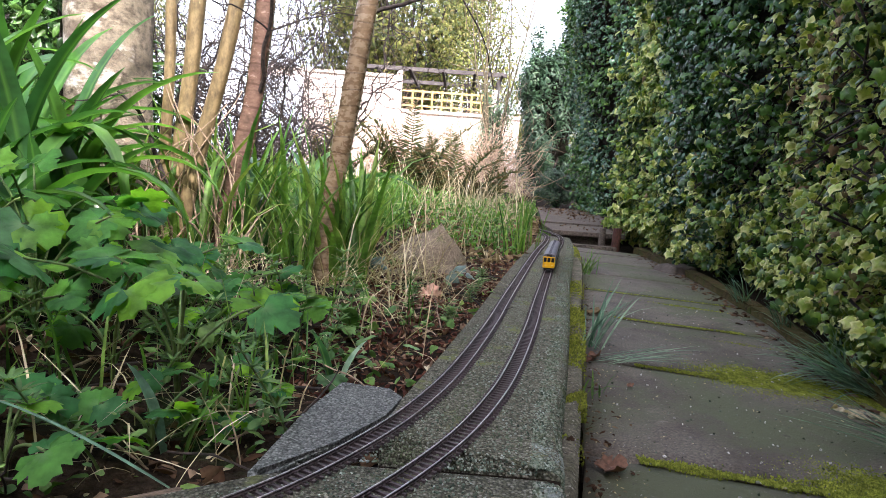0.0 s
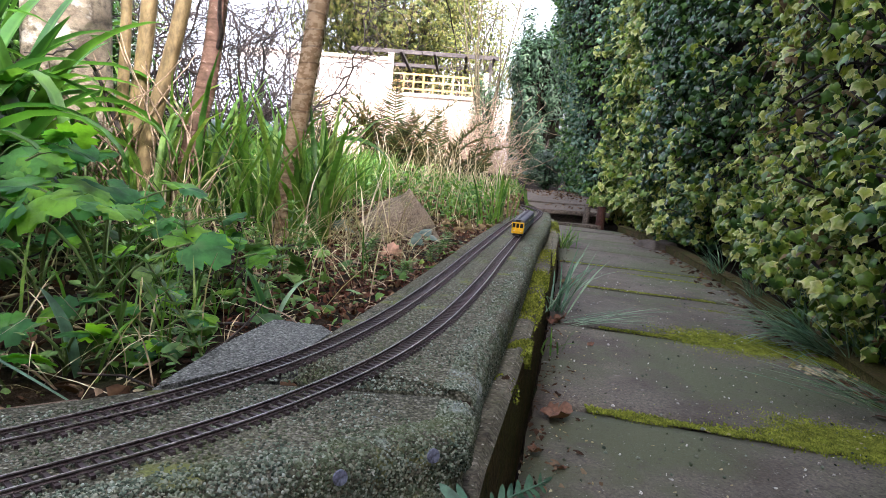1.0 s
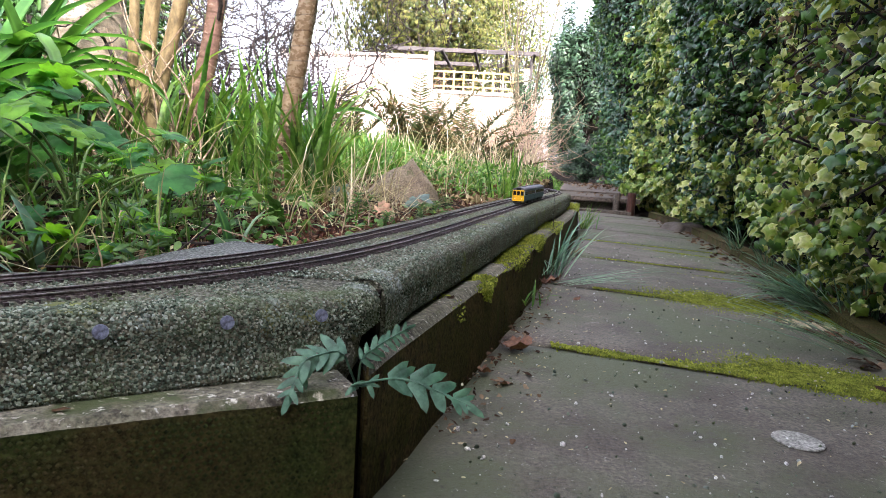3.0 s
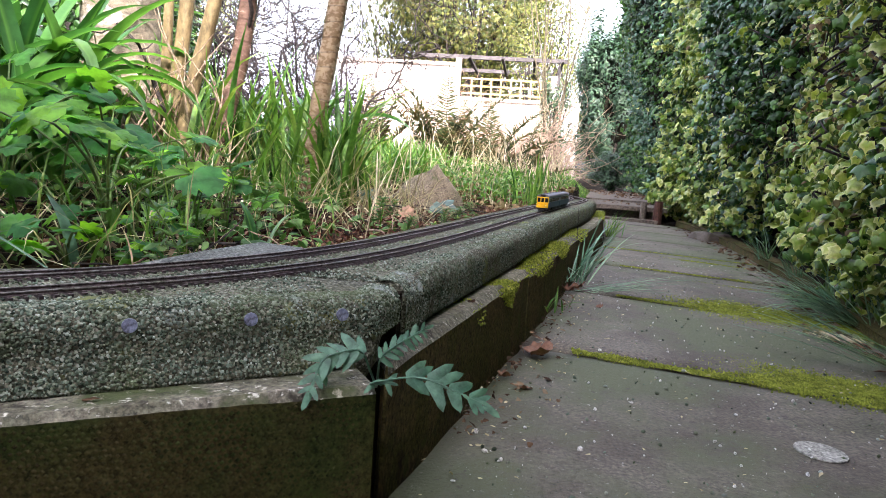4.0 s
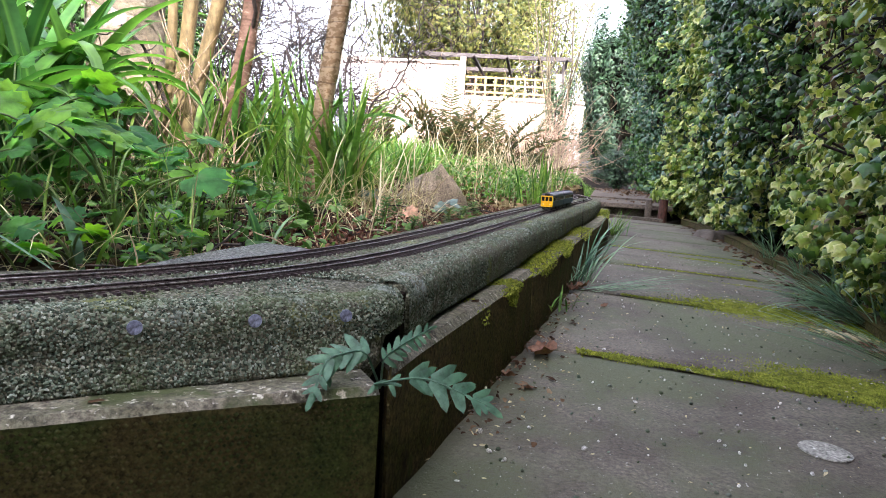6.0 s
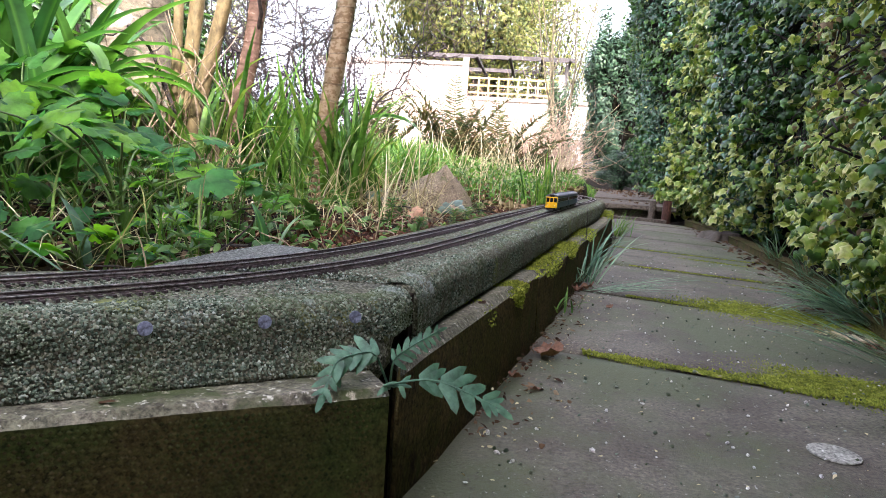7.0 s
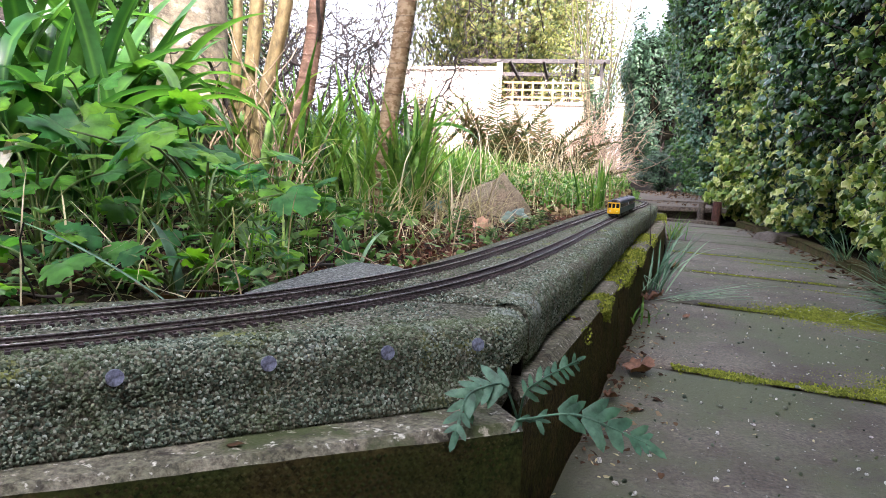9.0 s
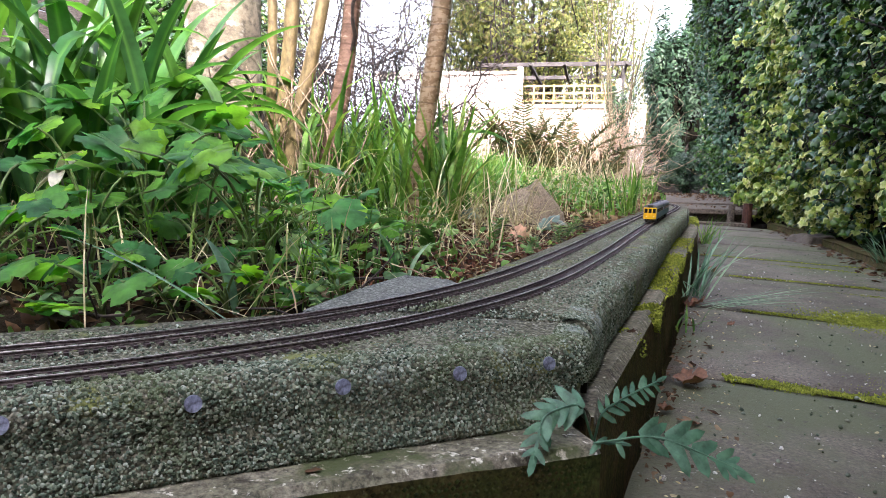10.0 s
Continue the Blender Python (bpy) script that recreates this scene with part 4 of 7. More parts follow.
def hedge_face(y, z):
    """x of the ivy's face, which leans out over the path with height and swells in lumps."""
    y, z = np.asarray(y, float), np.asarray(z, float)
    bulge = 0.075 * np.sin(y * 2.7 + 0.9 * np.sin(z * 2.3)) + 0.045 * np.sin(y * 5.3 + 1.5 * np.sin(z * 2.3)) * np.cos(z * 3.7 + y) + 0.035 * np.sin(y * 8.3 + z * 6.1) * np.cos(z * 9.7 - y * 2.2) + 0.02 * np.sin(y * 21 + 3 * z) * np.sin(z * 17 + 5 * y)
    bulge = bulge * (0.55 + 0.45 * ease((y - 0.9) / 1.2)) + 0.08 * pillow(y, z) + 0.10 * (shelf(y, z) - 0.5)
    corner = -0.05 * np.exp(-((y - 5.45) / 0.25) ** 2)
    return hedge_x(y) + 0.02 - 0.075 * z - 0.09 * np.clip(z - 0.5, 0, 3) * ease((y - 5.9) / 0.6) + bulge + corner + 0.10 * ease((0.20 - z) / 0.2)


# solid sheet behind the leaves, its near-black colour standing for shade in gaps
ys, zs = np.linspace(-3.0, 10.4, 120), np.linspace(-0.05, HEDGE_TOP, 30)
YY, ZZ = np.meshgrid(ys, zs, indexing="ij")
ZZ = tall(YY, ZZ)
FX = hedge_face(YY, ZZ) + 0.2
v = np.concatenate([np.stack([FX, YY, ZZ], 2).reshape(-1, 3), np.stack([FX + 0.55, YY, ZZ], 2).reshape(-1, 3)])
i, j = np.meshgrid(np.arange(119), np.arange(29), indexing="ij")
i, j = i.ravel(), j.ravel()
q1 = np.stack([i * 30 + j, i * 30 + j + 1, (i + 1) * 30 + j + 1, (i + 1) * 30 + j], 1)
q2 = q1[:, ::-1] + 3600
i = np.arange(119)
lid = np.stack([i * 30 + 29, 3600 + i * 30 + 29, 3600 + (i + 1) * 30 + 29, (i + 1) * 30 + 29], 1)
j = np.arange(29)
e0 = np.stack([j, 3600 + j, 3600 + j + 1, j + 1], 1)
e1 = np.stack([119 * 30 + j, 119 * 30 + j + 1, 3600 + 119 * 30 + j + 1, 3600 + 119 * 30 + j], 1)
raw("inner_growth", v, [q1, q2, lid, e0, e1], M_CORE, hedge, "near-black sheet put in for the shade inside the hedge")


def spray(y, z, depth=0.12):
    """Thins places on the hedge by its bosses and hollows; returns what is left and the depth of each leaf."""
    hollow = np.sin(9.7 * y + 2.3 * np.sin(5.1 * z)) * np.sin(7.3 * z + 2.0 * np.sin(6.3 * y + 1)) + 0.5 * np.sin(23 * y - 11 * z) * np.sin(19 * z + 7 * y)
    k = (RNG.uniform(-0.25, 0.8, len(y)) > pillow(y, z)) & (RNG.uniform(0.55, 1.15, len(y)) > shelf(y, z)) & (RNG.uniform(0.25, 1.0, len(y)) > hollow)
    y, z = y[k], z[k]
    return y, z, RNG.uniform(-0.025, depth, len(y))


def ivy(name, y, z, dep, material, lo, hi, shape=IVY, label=""):
    """Leaves that hang like shingles, tips down, at places on the hedge."""
    n = len(y)
    nr = np.stack([-np.abs(RNG.normal(0.75, 0.4, n)), RNG.normal(-0.25, 0.8, n), RNG.normal(0.5, 0.75, n)], 1)
    tip = np.stack([RNG.normal(-0.2, 0.5, n), RNG.normal(-0.15, 0.7, n), RNG.normal(-1.0, 0.6, n)], 1)
    size = (lo + (hi - lo) * RNG.uniform(0, 1, n) ** 1.8) * np.clip(0.42 + 0.12 * y, 0.55, 1.0)
    v, f = spread(shape[0], shape[1], aimed(nr, tip), np.stack([hedge_face(y, z) + dep, y, z], 1), size)
    raw(name, v, f, material, hedge, label, kind="stuff", rim=np.tile(shape[2], n))


def drift(y, z, a, b):
    """Slow uneven change over the hedge, about -1 to 1."""
    return 0.55 * np.sin(a * y + 1.3 * np.sin(b * z)) + 0.45 * np.sin(b * z * 1.3 - a * 0.8 * y + 1.0)


n = 96000
y, z, dep = spray(-0.6 + 6.32 * RNG.uniform(0, 1, n) ** 1.35, RNG.uniform(0.02, HEDGE_TOP, n))
# depth term puts recess shade into leaf colour; height also thins the pale leaves
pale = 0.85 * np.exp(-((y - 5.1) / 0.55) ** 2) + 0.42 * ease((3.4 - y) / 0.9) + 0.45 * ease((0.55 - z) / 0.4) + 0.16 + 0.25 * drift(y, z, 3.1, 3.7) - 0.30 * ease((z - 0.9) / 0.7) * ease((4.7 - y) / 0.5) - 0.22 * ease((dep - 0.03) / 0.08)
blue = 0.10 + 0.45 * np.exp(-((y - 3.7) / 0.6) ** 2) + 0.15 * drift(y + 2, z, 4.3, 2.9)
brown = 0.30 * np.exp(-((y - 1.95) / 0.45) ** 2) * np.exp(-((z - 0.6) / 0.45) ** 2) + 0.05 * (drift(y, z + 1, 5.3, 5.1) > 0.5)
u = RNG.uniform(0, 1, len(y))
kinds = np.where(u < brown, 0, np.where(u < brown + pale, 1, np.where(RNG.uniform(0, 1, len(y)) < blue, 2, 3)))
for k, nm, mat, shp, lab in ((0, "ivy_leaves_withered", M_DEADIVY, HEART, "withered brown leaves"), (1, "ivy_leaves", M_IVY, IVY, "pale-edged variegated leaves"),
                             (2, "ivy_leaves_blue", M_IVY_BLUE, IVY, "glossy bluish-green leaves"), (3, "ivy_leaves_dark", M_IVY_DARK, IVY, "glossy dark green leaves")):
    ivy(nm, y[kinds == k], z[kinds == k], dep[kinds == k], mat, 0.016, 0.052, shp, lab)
n = 5000
y, z, dep = spray(RNG.uniform(0.6, 5.5, n), RNG.uniform(0.03, 0.5, n))
ivy("ivy_leaves_low", y, z, dep, M_IVY, 0.022, 0.048, label="pale yellow-green leaves near the ground")
n = 1500
y, z, dep = spray(RNG.uniform(1.2, 2.9, n), 0.02 + 0.32 * RNG.uniform(0, 1, n) ** 1.3)
k = RNG.uniform(0, 1, len(y)) < 0.6
ivy("ivy_leaves_fringe", y[k], z[k], dep[k] - 0.03, M_IVY, 0.02, 0.05, label="pale yellow-green leaves hanging over the path's edge")
ivy("ivy_leaves_fringe_dark", y[~k], z[~k], dep[~k] - 0.03, M_IVY_DARK, 0.02, 0.05, label="dark green leaves hanging over the path's edge")
n = 1400
y, z, dep = spray(RNG.uniform(4.3, 5.72, n), 0.0 + 0.30 * RNG.uniform(0, 1, n))
ivy("ivy_leaves_corner", y, z, dep - 0.025, M_IVY, 0.02, 0.05, label="pale yellow-green leaves trailing by the step")
n = 24000
y, z, dep = spray(RNG.uniform(6.2, 10.4, n), RNG.uniform(0.05, 1.38 * HEDGE_TOP, n))
dep = dep - 0.09 * RNG.uniform(0, 1, len(y)) ** 3 * (1 + np.sin(3.1 * z + 2 * y))
# thinned so the near-black sheet shows through as a shaded gap
k = (y > 8.3) | (z < 0.8) | (RNG.uniform(0, 1, len(y)) < 0.4)
y, z, dep = y[k], z[k], dep[k]
k = RNG.uniform(-0.6, 1.0, len(y)) < drift(y, z, 2.3, 2.9)
ivy("ivy_leaves_far", y[k], z[k], dep[k], M_IVY_BLUE, 0.022, 0.05, label="glossy bluish-green leaves")
ivy("ivy_leaves_far_dark", y[~k], z[~k], dep[~k], M_IVY_DARK, 0.022, 0.05, label="glossy dark green leaves")
n = 600
y, z, dep = spray(RNG.uniform(6.2, 10.4, n), RNG.uniform(0.05, 1.38 * HEDGE_TOP, n))
ivy("ivy_leaves_far_pale", y, z, dep, M_IVY, 0.025, 0.045, label="paler green leaves")
n = 6000
y, z, dep = spray(RNG.uniform(-3.0, -0.6, n), RNG.uniform(0.02, HEDGE_TOP, n))
ivy("ivy_leaves_behind", y, z, dep, M_IVY_DARK, 0.03, 0.05, label="glossy dark green leaves")
n = 9000
y = RNG.uniform(-3.0, 10.4, n)
z = tall(y, RNG.uniform(0.0, HEDGE_TOP, n))
v, f = spread(IVY[0], IVY[1], aimed(np.stack([np.ones(n), RNG.normal(0, 0.6, n), RNG.normal(0.5, 0.5, n)], 1), np.stack([RNG.normal(0, 0.3, n), RNG.normal(0, 0.6, n), RNG.normal(-1, 0.4, n)], 1)),
              np.stack([hedge_face(y, z) + 0.77 + RNG.uniform(-0.03, 0.04, n), y, z], 1), RNG.uniform(0.05, 0.075, n))
raw("ivy_leaves_back", v, f, M_IVY_DARK, hedge, "glossy dark green leaves", kind="stuff", rim=np.tile(IVY[2], n))
n = 4000
z, x0 = RNG.uniform(0.1, 1.38 * HEDGE_TOP, n), RNG.uniform(0.1, 0.75, n)
v, f = spread(IVY[0], IVY[1], aimed(np.stack([RNG.normal(-0.3, 0.5, n), np.ones(n), RNG.normal(0.4, 0.5, n)], 1), np.stack([RNG.normal(0, 0.5, n), RNG.normal(0, 0.3, n), RNG.normal(-1, 0.5, n)], 1)),
              np.stack([hedge_face(np.full(n, 10.4), z) + x0, 10.4 + RNG.uniform(-0.02, 0.12, n), z], 1), RNG.uniform(0.03, 0.06, n))
raw("ivy_leaves_end", v, f, M_IVY_DARK, hedge, "glossy dark green leaves", kind="stuff", rim=np.tile(IVY[2], n))
# fringe over the top and round the corner
n = 9000
y, x0 = RNG.uniform(-3.0, 10.3, n), RNG.uniform(0, 0.78, n)
v, f = spread(IVY[0], IVY[1], aimed(np.stack([RNG.normal(-0.4, 0.5, n), RNG.normal(0, 0.5, n), np.ones(n)], 1), RNG.normal(0, 1, (n, 3))),
              np.stack([hedge_face(y, tall(y, HEDGE_TOP)) + x0, y, tall(y, HEDGE_TOP) + RNG.uniform(-0.05, 0.12, n) * (1 + np.sin(y * 3))], 1), RNG.uniform(0.03, 0.05, n))
raw("ivy_leaves_top", v, f, M_IVY_DARK, hedge, "glossy dark green leaves", kind="stuff", rim=np.tile(IVY[2], n))
lines = []
for _ in range(130):
    y, z = RNG.uniform(0.3, 5.6), RNG.uniform(0.05, 0.6)
    p = wander((0, y, z), (0, RNG.normal(0, 0.7), 1), RNG.uniform(0.3, 0.9), 9, 0.3, RNG)
    p[:, 0] = hedge_face(p[:, 1], p[:, 2]) + RNG.uniform(0.0, 0.05)
    lines.append((p, RNG.uniform(0.0015, 0.004)))
v, f = tubes(lines, 5)
raw("ivy_stem_net", v, f, M_TWIG, hedge, "thin brown climbing stems", kind="stuff")


# ---- trees ----
def tree(label, base, pts, radii, material, bands=0, limbs=(), seed=0, top=3.2):
    """A leaning trunk through the given points, going on upwards, with bark rings and limbs."""
    rng = np.random.default_rng(seed)
    thing = empty("tree", label, "tree", "trees in the garden bed", at=base)
    ctrl = [np.array(base) + (0, 0, -0.06)] + [np.array(p) for p in pts]
    last = ctrl[-1] - ctrl[-2]
    last /= np.linalg.norm(last)
    h, r = ctrl[-1], list(radii)
    while h[2] < top:
        last = last + rng.normal(0, 0.05, 3) + (0, 0, 0.04)
        last /= np.linalg.norm(last)
        h = h + last * 0.3
        ctrl.append(h)
        r.append(max(0.006, r[-1] * 0.9))
    c = np.array(ctrl)
    s = np.concatenate([[0], np.cumsum(np.linalg.norm(np.diff(c, axis=0), axis=1))])
    q = np.arange(0, s[-1], 0.02)
    # smooth the corners of the line
    line = np.stack([np.interp(q, s, c[:, k]) for k in range(3)], 1)
    ker = np.ones(9) / 9
    for k in range(3):
        line[4:-4, k] = np.convolve(line[:, k], ker, "valid")
    rad = np.interp(q, s, r) * (1 + rng.normal(0, 0.006, len(q)))
    if bands:
        rad = rad * (1 + 0.05 * (np.sin(q * bands + 2 * np.sin(q * 9)) > 0.96))
    rad = rad * (1 + 0.25 * np.exp(-q / 0.06))
    v, f = tubes([(line - np.array(base), rad)], 18)
    ring = np.repeat(np.arange(len(q)), 18)
    a = np.tile(np.arange(18), len(q)) * 2 * np.pi / 18
    ctr = (line - np.array(base))[ring]
    v = ctr + (v - ctr) * (1 + 0.05 * np.sin(3 * a + ring * 0.12) + 0.03 * np.sin(5 * a - ring * 0.21))[:, None]
    raw("trunk", v, f, material, thing)
    for (k0, dx, dy, dz, ln, rr) in limbs:
        p0 = line[int(k0 * 50)] - np.array(base)
        main = wander(p0, (dx, dy, dz), ln, 12, 0.14, rng, 0.02)
        ls = [(main, np.linspace(rr, rr * 0.4, 13))]
        for _ in range(3):
            m0 = rng.integers(4, 12)
            ls.append((wander(main[m0], rng.normal(0, 1, 3) + (dx, dy, dz), ln * 0.5, 8, 0.2, rng), np.linspace(rr * 0.4, 0.001, 9)))
        v, f = tubes(ls, 7)
        raw("branch", v, f, material if rr > 0.006 else M_TWIG, thing, "bare thin branch" if rr <= 0.006 else "")
    # bare crown above
    ls = []
    for _ in range(9):
        p0 = line[rng.integers(len(line) // 2, len(line) - 1)] - np.array(base)
        main = wander(p0, rng.normal(0, 1, 3) + (0, 0, 0.8), rng.uniform(0.4, 1.0), 10, 0.2, rng, 0.03)
        ls.append((main, np.linspace(0.007, 0.002, 11)))
        for _ in range(4):
            ls.append((wander(main[rng.integers(3, 10)], rng.normal(0, 1, 3) + (0, 0, 0.5), 0.35, 6, 0.25, rng), np.linspace(0.003, 0.001, 7)))
    v, f = tubes(ls, 5)
    raw("crown", v, f, M_TWIG, thing, "bare spring twigs")
    return thing


tree("thick pale grey tree trunk behind the strap-leaved plants", (-0.805, 1.57, 0.19), [(-0.795, 1.57, 0.40), (-0.817, 1.57, 0.60), (-0.817, 1.56, 0.78)], [0.09, 0.091, 0.092, 0.092], M_BARK_BIG, limbs=((0.9, 0.5, 0.2, 1, 0.8, 0.02),), seed=1)
tree("slender yellow-brown stem in a close clump", (-0.628, 1.45, 0.19), [(-0.628, 1.45, 0.39), (-0.620, 1.45, 0.57), (-0.622, 1.45, 0.74)], [0.013, 0.012, 0.011, 0.011], M_BARK_YELLOW, seed=2)
tree("yellow-brown stem in a close clump", (-0.606, 1.43, 0.19), [(-0.590, 1.43, 0.39), (-0.568, 1.43, 0.57), (-0.558, 1.43, 0.74)], [0.0175, 0.0165, 0.016, 0.016], M_BARK_YELLOW, limbs=((0.2, -0.2, -0.3, 0.8, 0.25, 0.006),), seed=3)
tree("leaning yellow-brown stem of the clump", (-0.595, 1.42, 0.19), [(-0.552, 1.42, 0.385), (-0.503, 1.42, 0.57), (-0.472, 1.42, 0.74)], [0.016, 0.0165, 0.0155, 0.015], M_BARK_YELLOW, seed=4)
tree("leaning coppery trunk with smooth shiny bark", (-0.525, 1.46, 0.19), [(-0.482, 1.46, 0.354), (-0.450, 1.46, 0.486), (-0.437, 1.46, 0.60), (-0.425, 1.46, 0.75)], [0.021, 0.0195, 0.021, 0.019, 0.02], M_BARK_PINK, bands=60,
     limbs=((0.28, -0.8, -0.1, -0.25, 0.2, 0.0035), (0.42, 0.7, -0.2, 0.8, 0.4, 0.005), (0.38, -0.9, 0.1, 0.1, 0.15, 0.004)), seed=5)
tree("leaning tan trunk with ringed bark", (-0.282, 1.46, 0.18), [(-0.272, 1.46, 0.28), (-0.257, 1.46, 0.413), (-0.231, 1.46, 0.59), (-0.213, 1.46, 0.76)], [0.019, 0.0185, 0.0205, 0.0215, 0.022], M_BARK_TAN, bands=75,
     limbs=((0.62, 0.8, 0.3, 0.7, 0.5, 0.005),), seed=6)

# contorted shrub behind the trunks
shrub = empty("contorted_shrub", "bare shrub of dark twisted corkscrew twigs", "shrub")
rng = np.random.default_rng(11)
lines = []
for _ in range(64):
    p0 = (rng.uniform(-2.3, -0.95), rng.uniform(3.4, 4.8), 0.2)
    main = wander(p0, (rng.normal(0.1, 0.3), rng.normal(0, 0.3), 1), rng.uniform(0.9, 2.4), 30, 0.38, rng, 0.10)
    v, f = tubes([(main, np.linspace(0.007, 0.003, 31))], 6)
    raw("main_stem", v, f, M_TWIG, shrub)
    for _ in range(19):
        m0 = rng.integers(8, 30)
        tw = wander(main[m0], rng.normal(0, 1, 3) + (0.5, 0, -0.1), rng.uniform(0.3, 0.8), 20, 0.55, rng)
        lines.append((tw, np.linspace(0.003, 0.001, 21)))
v, f = tubes(lines, 5)
raw("twig_tangle", v, f, M_TWIG, shrub, kind="stuff")

# bare sapling and dry brush near the far hedge
sap = empty("sapling", "bare pale multi-stemmed sapling by the far hedge", "tree")
lines = []
for _ in range(6):
    main = wander((0.64 + rng.normal(0, 0.1), 16.6, 0.15), (rng.normal(-0.10, 0.12), rng.normal(0, 0.1), 1), rng.uniform(4.6, 7.0), 26, 0.05, rng, 0.03)
    lines.append((main, np.linspace(0.026, 0.010, 27)))
    for _ in range(7):
        m0 = rng.integers(7, 26)
        lines.append((wander(main[m0], rng.normal(0, 0.6, 3) + (0, 0, 0.7), rng.uniform(0.8, 1.9), 12, 0.14, rng), np.linspace(0.014, 0.004, 13)))
v, f = tubes(lines, 6)
raw("stem_thicket", v, f, M_SAPLING, sap, kind="stuff")
brush = empty("dry_brush", "tangle of pale dry twigs and dead stems", "brush")
lines = []
for _ in range(900):
    lines.append((wander((rng.uniform(-1.5, 0.80), rng.uniform(9.8, 13.5), 0.25), (rng.normal(0.0, 0.6), rng.normal(0, 0.4), rng.uniform(0.4, 1.2)), rng.uniform(0.6, 2.2), 14, 0.36, rng), np.linspace(0.0075, 0.002, 15)))
v, f = tubes(lines, 5)
raw("twig_tangle", v, f, M_TWIG_PALE, brush, kind="stuff")


v, f = tubes([(np.array([(-0.514, 4.4, 0.16), (-0.441, 4.5, 0.454), (-0.388, 4.6, 0.747)]), [0.008, 0.007, 0.005])], 7)
raw("dry_cane", v, f, M_TWIG_PALE, None, "long pale dry cane leaning in the ferns", "stalk")


# ---- ferns ----
def fern(at, n, seed, scale=1.0, spreadout=0.6):
    """A fern of arching fronds with paired leaflets."""
    rng = np.random.default_rng(seed)
    thing = empty("fern", "old bronze-green fern with arching toothed fronds", "fern", "ferns in the bed", at=at)
    for _ in range(n):
        az, ln, lean = rng.uniform(0, 2 * np.pi), rng.uniform(0.6, 1.0) * scale, rng.uniform(0.1, spreadout)
        t = np.linspace(0, 1, 44)
        ang = lean + 0.9 * t ** 2 * rng.uniform(0.3, 1.2)
        h, z = np.cumsum(np.sin(ang)) * ln / 44, np.cumsum(np.cos(ang)) * ln / 44
        mid = np.stack([h * math.cos(az), h * math.sin(az), z], 1)
        v1, f1 = tubes([(mid, np.linspace(0.005, 0.0015, 44))], 5)
        k = np.repeat(np.arange(4, 44), 2)
        sgn = np.tile([-1, 1], 40)
        tt_ = t[k]
        size = (0.11 * scale * np.sin(np.pi * np.clip(tt_ * 0.95 + 0.08, 0, 1)) ** 0.8 + 0.01) * rng.uniform(0.65, 1.1, len(k))
        fwd = np.stack([np.sin(ang[k]) * math.cos(az), np.sin(ang[k]) * math.sin(az), np.cos(ang[k])], 1)
        sd = np.array([-math.sin(az), math.cos(az), 0])[None] * sgn[:, None]
        tip = sd + 0.45 * fwd + rng.normal(0, 0.1, (len(k), 3)) - (0, 0, 0.12)
        nr = np.cross(sd, fwd) * sgn[:, None]
        v2, f2 = spread(OVAL[0] * np.array([1, 0.22, 1]), OVAL[1], aimed(nr + rng.normal(0, 0.2, nr.shape), tip), mid[k], size)
        raw("frond", np.vstack([v1, v2]), [f1] + [a + len(v1) for a in f2], M_FERN, thing)


fern((-0.33, 4.35, 0.2), 16, 1, 0.83, 1.0)
fern((-0.07, 4.6, 0.2), 15, 2, 0.78, 1.1)
fern((-0.85, 4.5, 0.22), 8, 3, 0.87, 0.6)
fern((0.15, 4.7, 0.2), 10, 4, 0.6, 1.2)


# ---- back fence, trellis, pergola, shed ----
M_RAILWOOD = surf("weathered_fence_rail", [(0.36, 0.29, 0.24), (0.5, 0.42, 0.35)], 6, 60, 0.85, 0.4, 0.002)
fence = empty("back_fence", "pale cream timber fence in full sun", "fence", kind="structure")
FY = 20.0
for i in range(54):
    x = -6.55 + i * 0.15
    topz = 3.27 if x < -2.1 else 2.30
    part("fence_board", box((x, FY, 0.1), (x + 0.146, FY + 0.025, topz), 0.004), M_FENCE, fence)
for x0, x1, z in ((-6.55, -2.12, 3.271), (-6.55, -2.12, 1.84), (-1.94, 1.56, 2.301), (-1.94, 1.56, 1.17)):
    part("fence_rail", box((x0, FY - 0.07, z), (x1, FY - 0.002 if z in (1.84, 1.17) else FY + 0.05, z + 0.10), 0.006), M_RAILWOOD, fence)
for x, z in ((-5.7, 3.40), (-2.03, 3.48), (0.75, 3.10)):
    part("fence_post", box((x - 0.08, FY - 0.16, 0.0), (x + 0.08, FY - 0.072, z), 0.008), M_FENCE, fence)
trellis = empty("trellis", "pale square timber trellis on top of the fence", "trellis")
for i in range(9):
    x = -1.66 + i * 0.288
    part("upright_slat", box((x, FY - 0.024, 2.402), (x + 0.055, FY, 2.98), 0.003), M_TRELLIS, trellis)
for z in (2.49, 2.70, 2.91):
    part("cross_slat", box((-1.93, FY + 0.002, z), (0.72, FY + 0.026, z + 0.055), 0.003), M_TRELLIS, trellis)
pergola = empty("pergola", "dark grey-brown timber pergola beyond the fence", "pergola")
for y, z in ((22.3, 3.86), (25.2, 3.86)):
    part("beam", box((-3.6, y, z), (1.2, y + 0.10, z + 0.13), 0.012), M_PERGOLA, pergola)
for x in (-3.0, -1.95, -0.90, 0.10, 0.98):
    part("rafter", box((x, 21.5, 3.77), (x + 0.08, 26.0, 3.857), 0.008), M_PERGOLA, pergola)
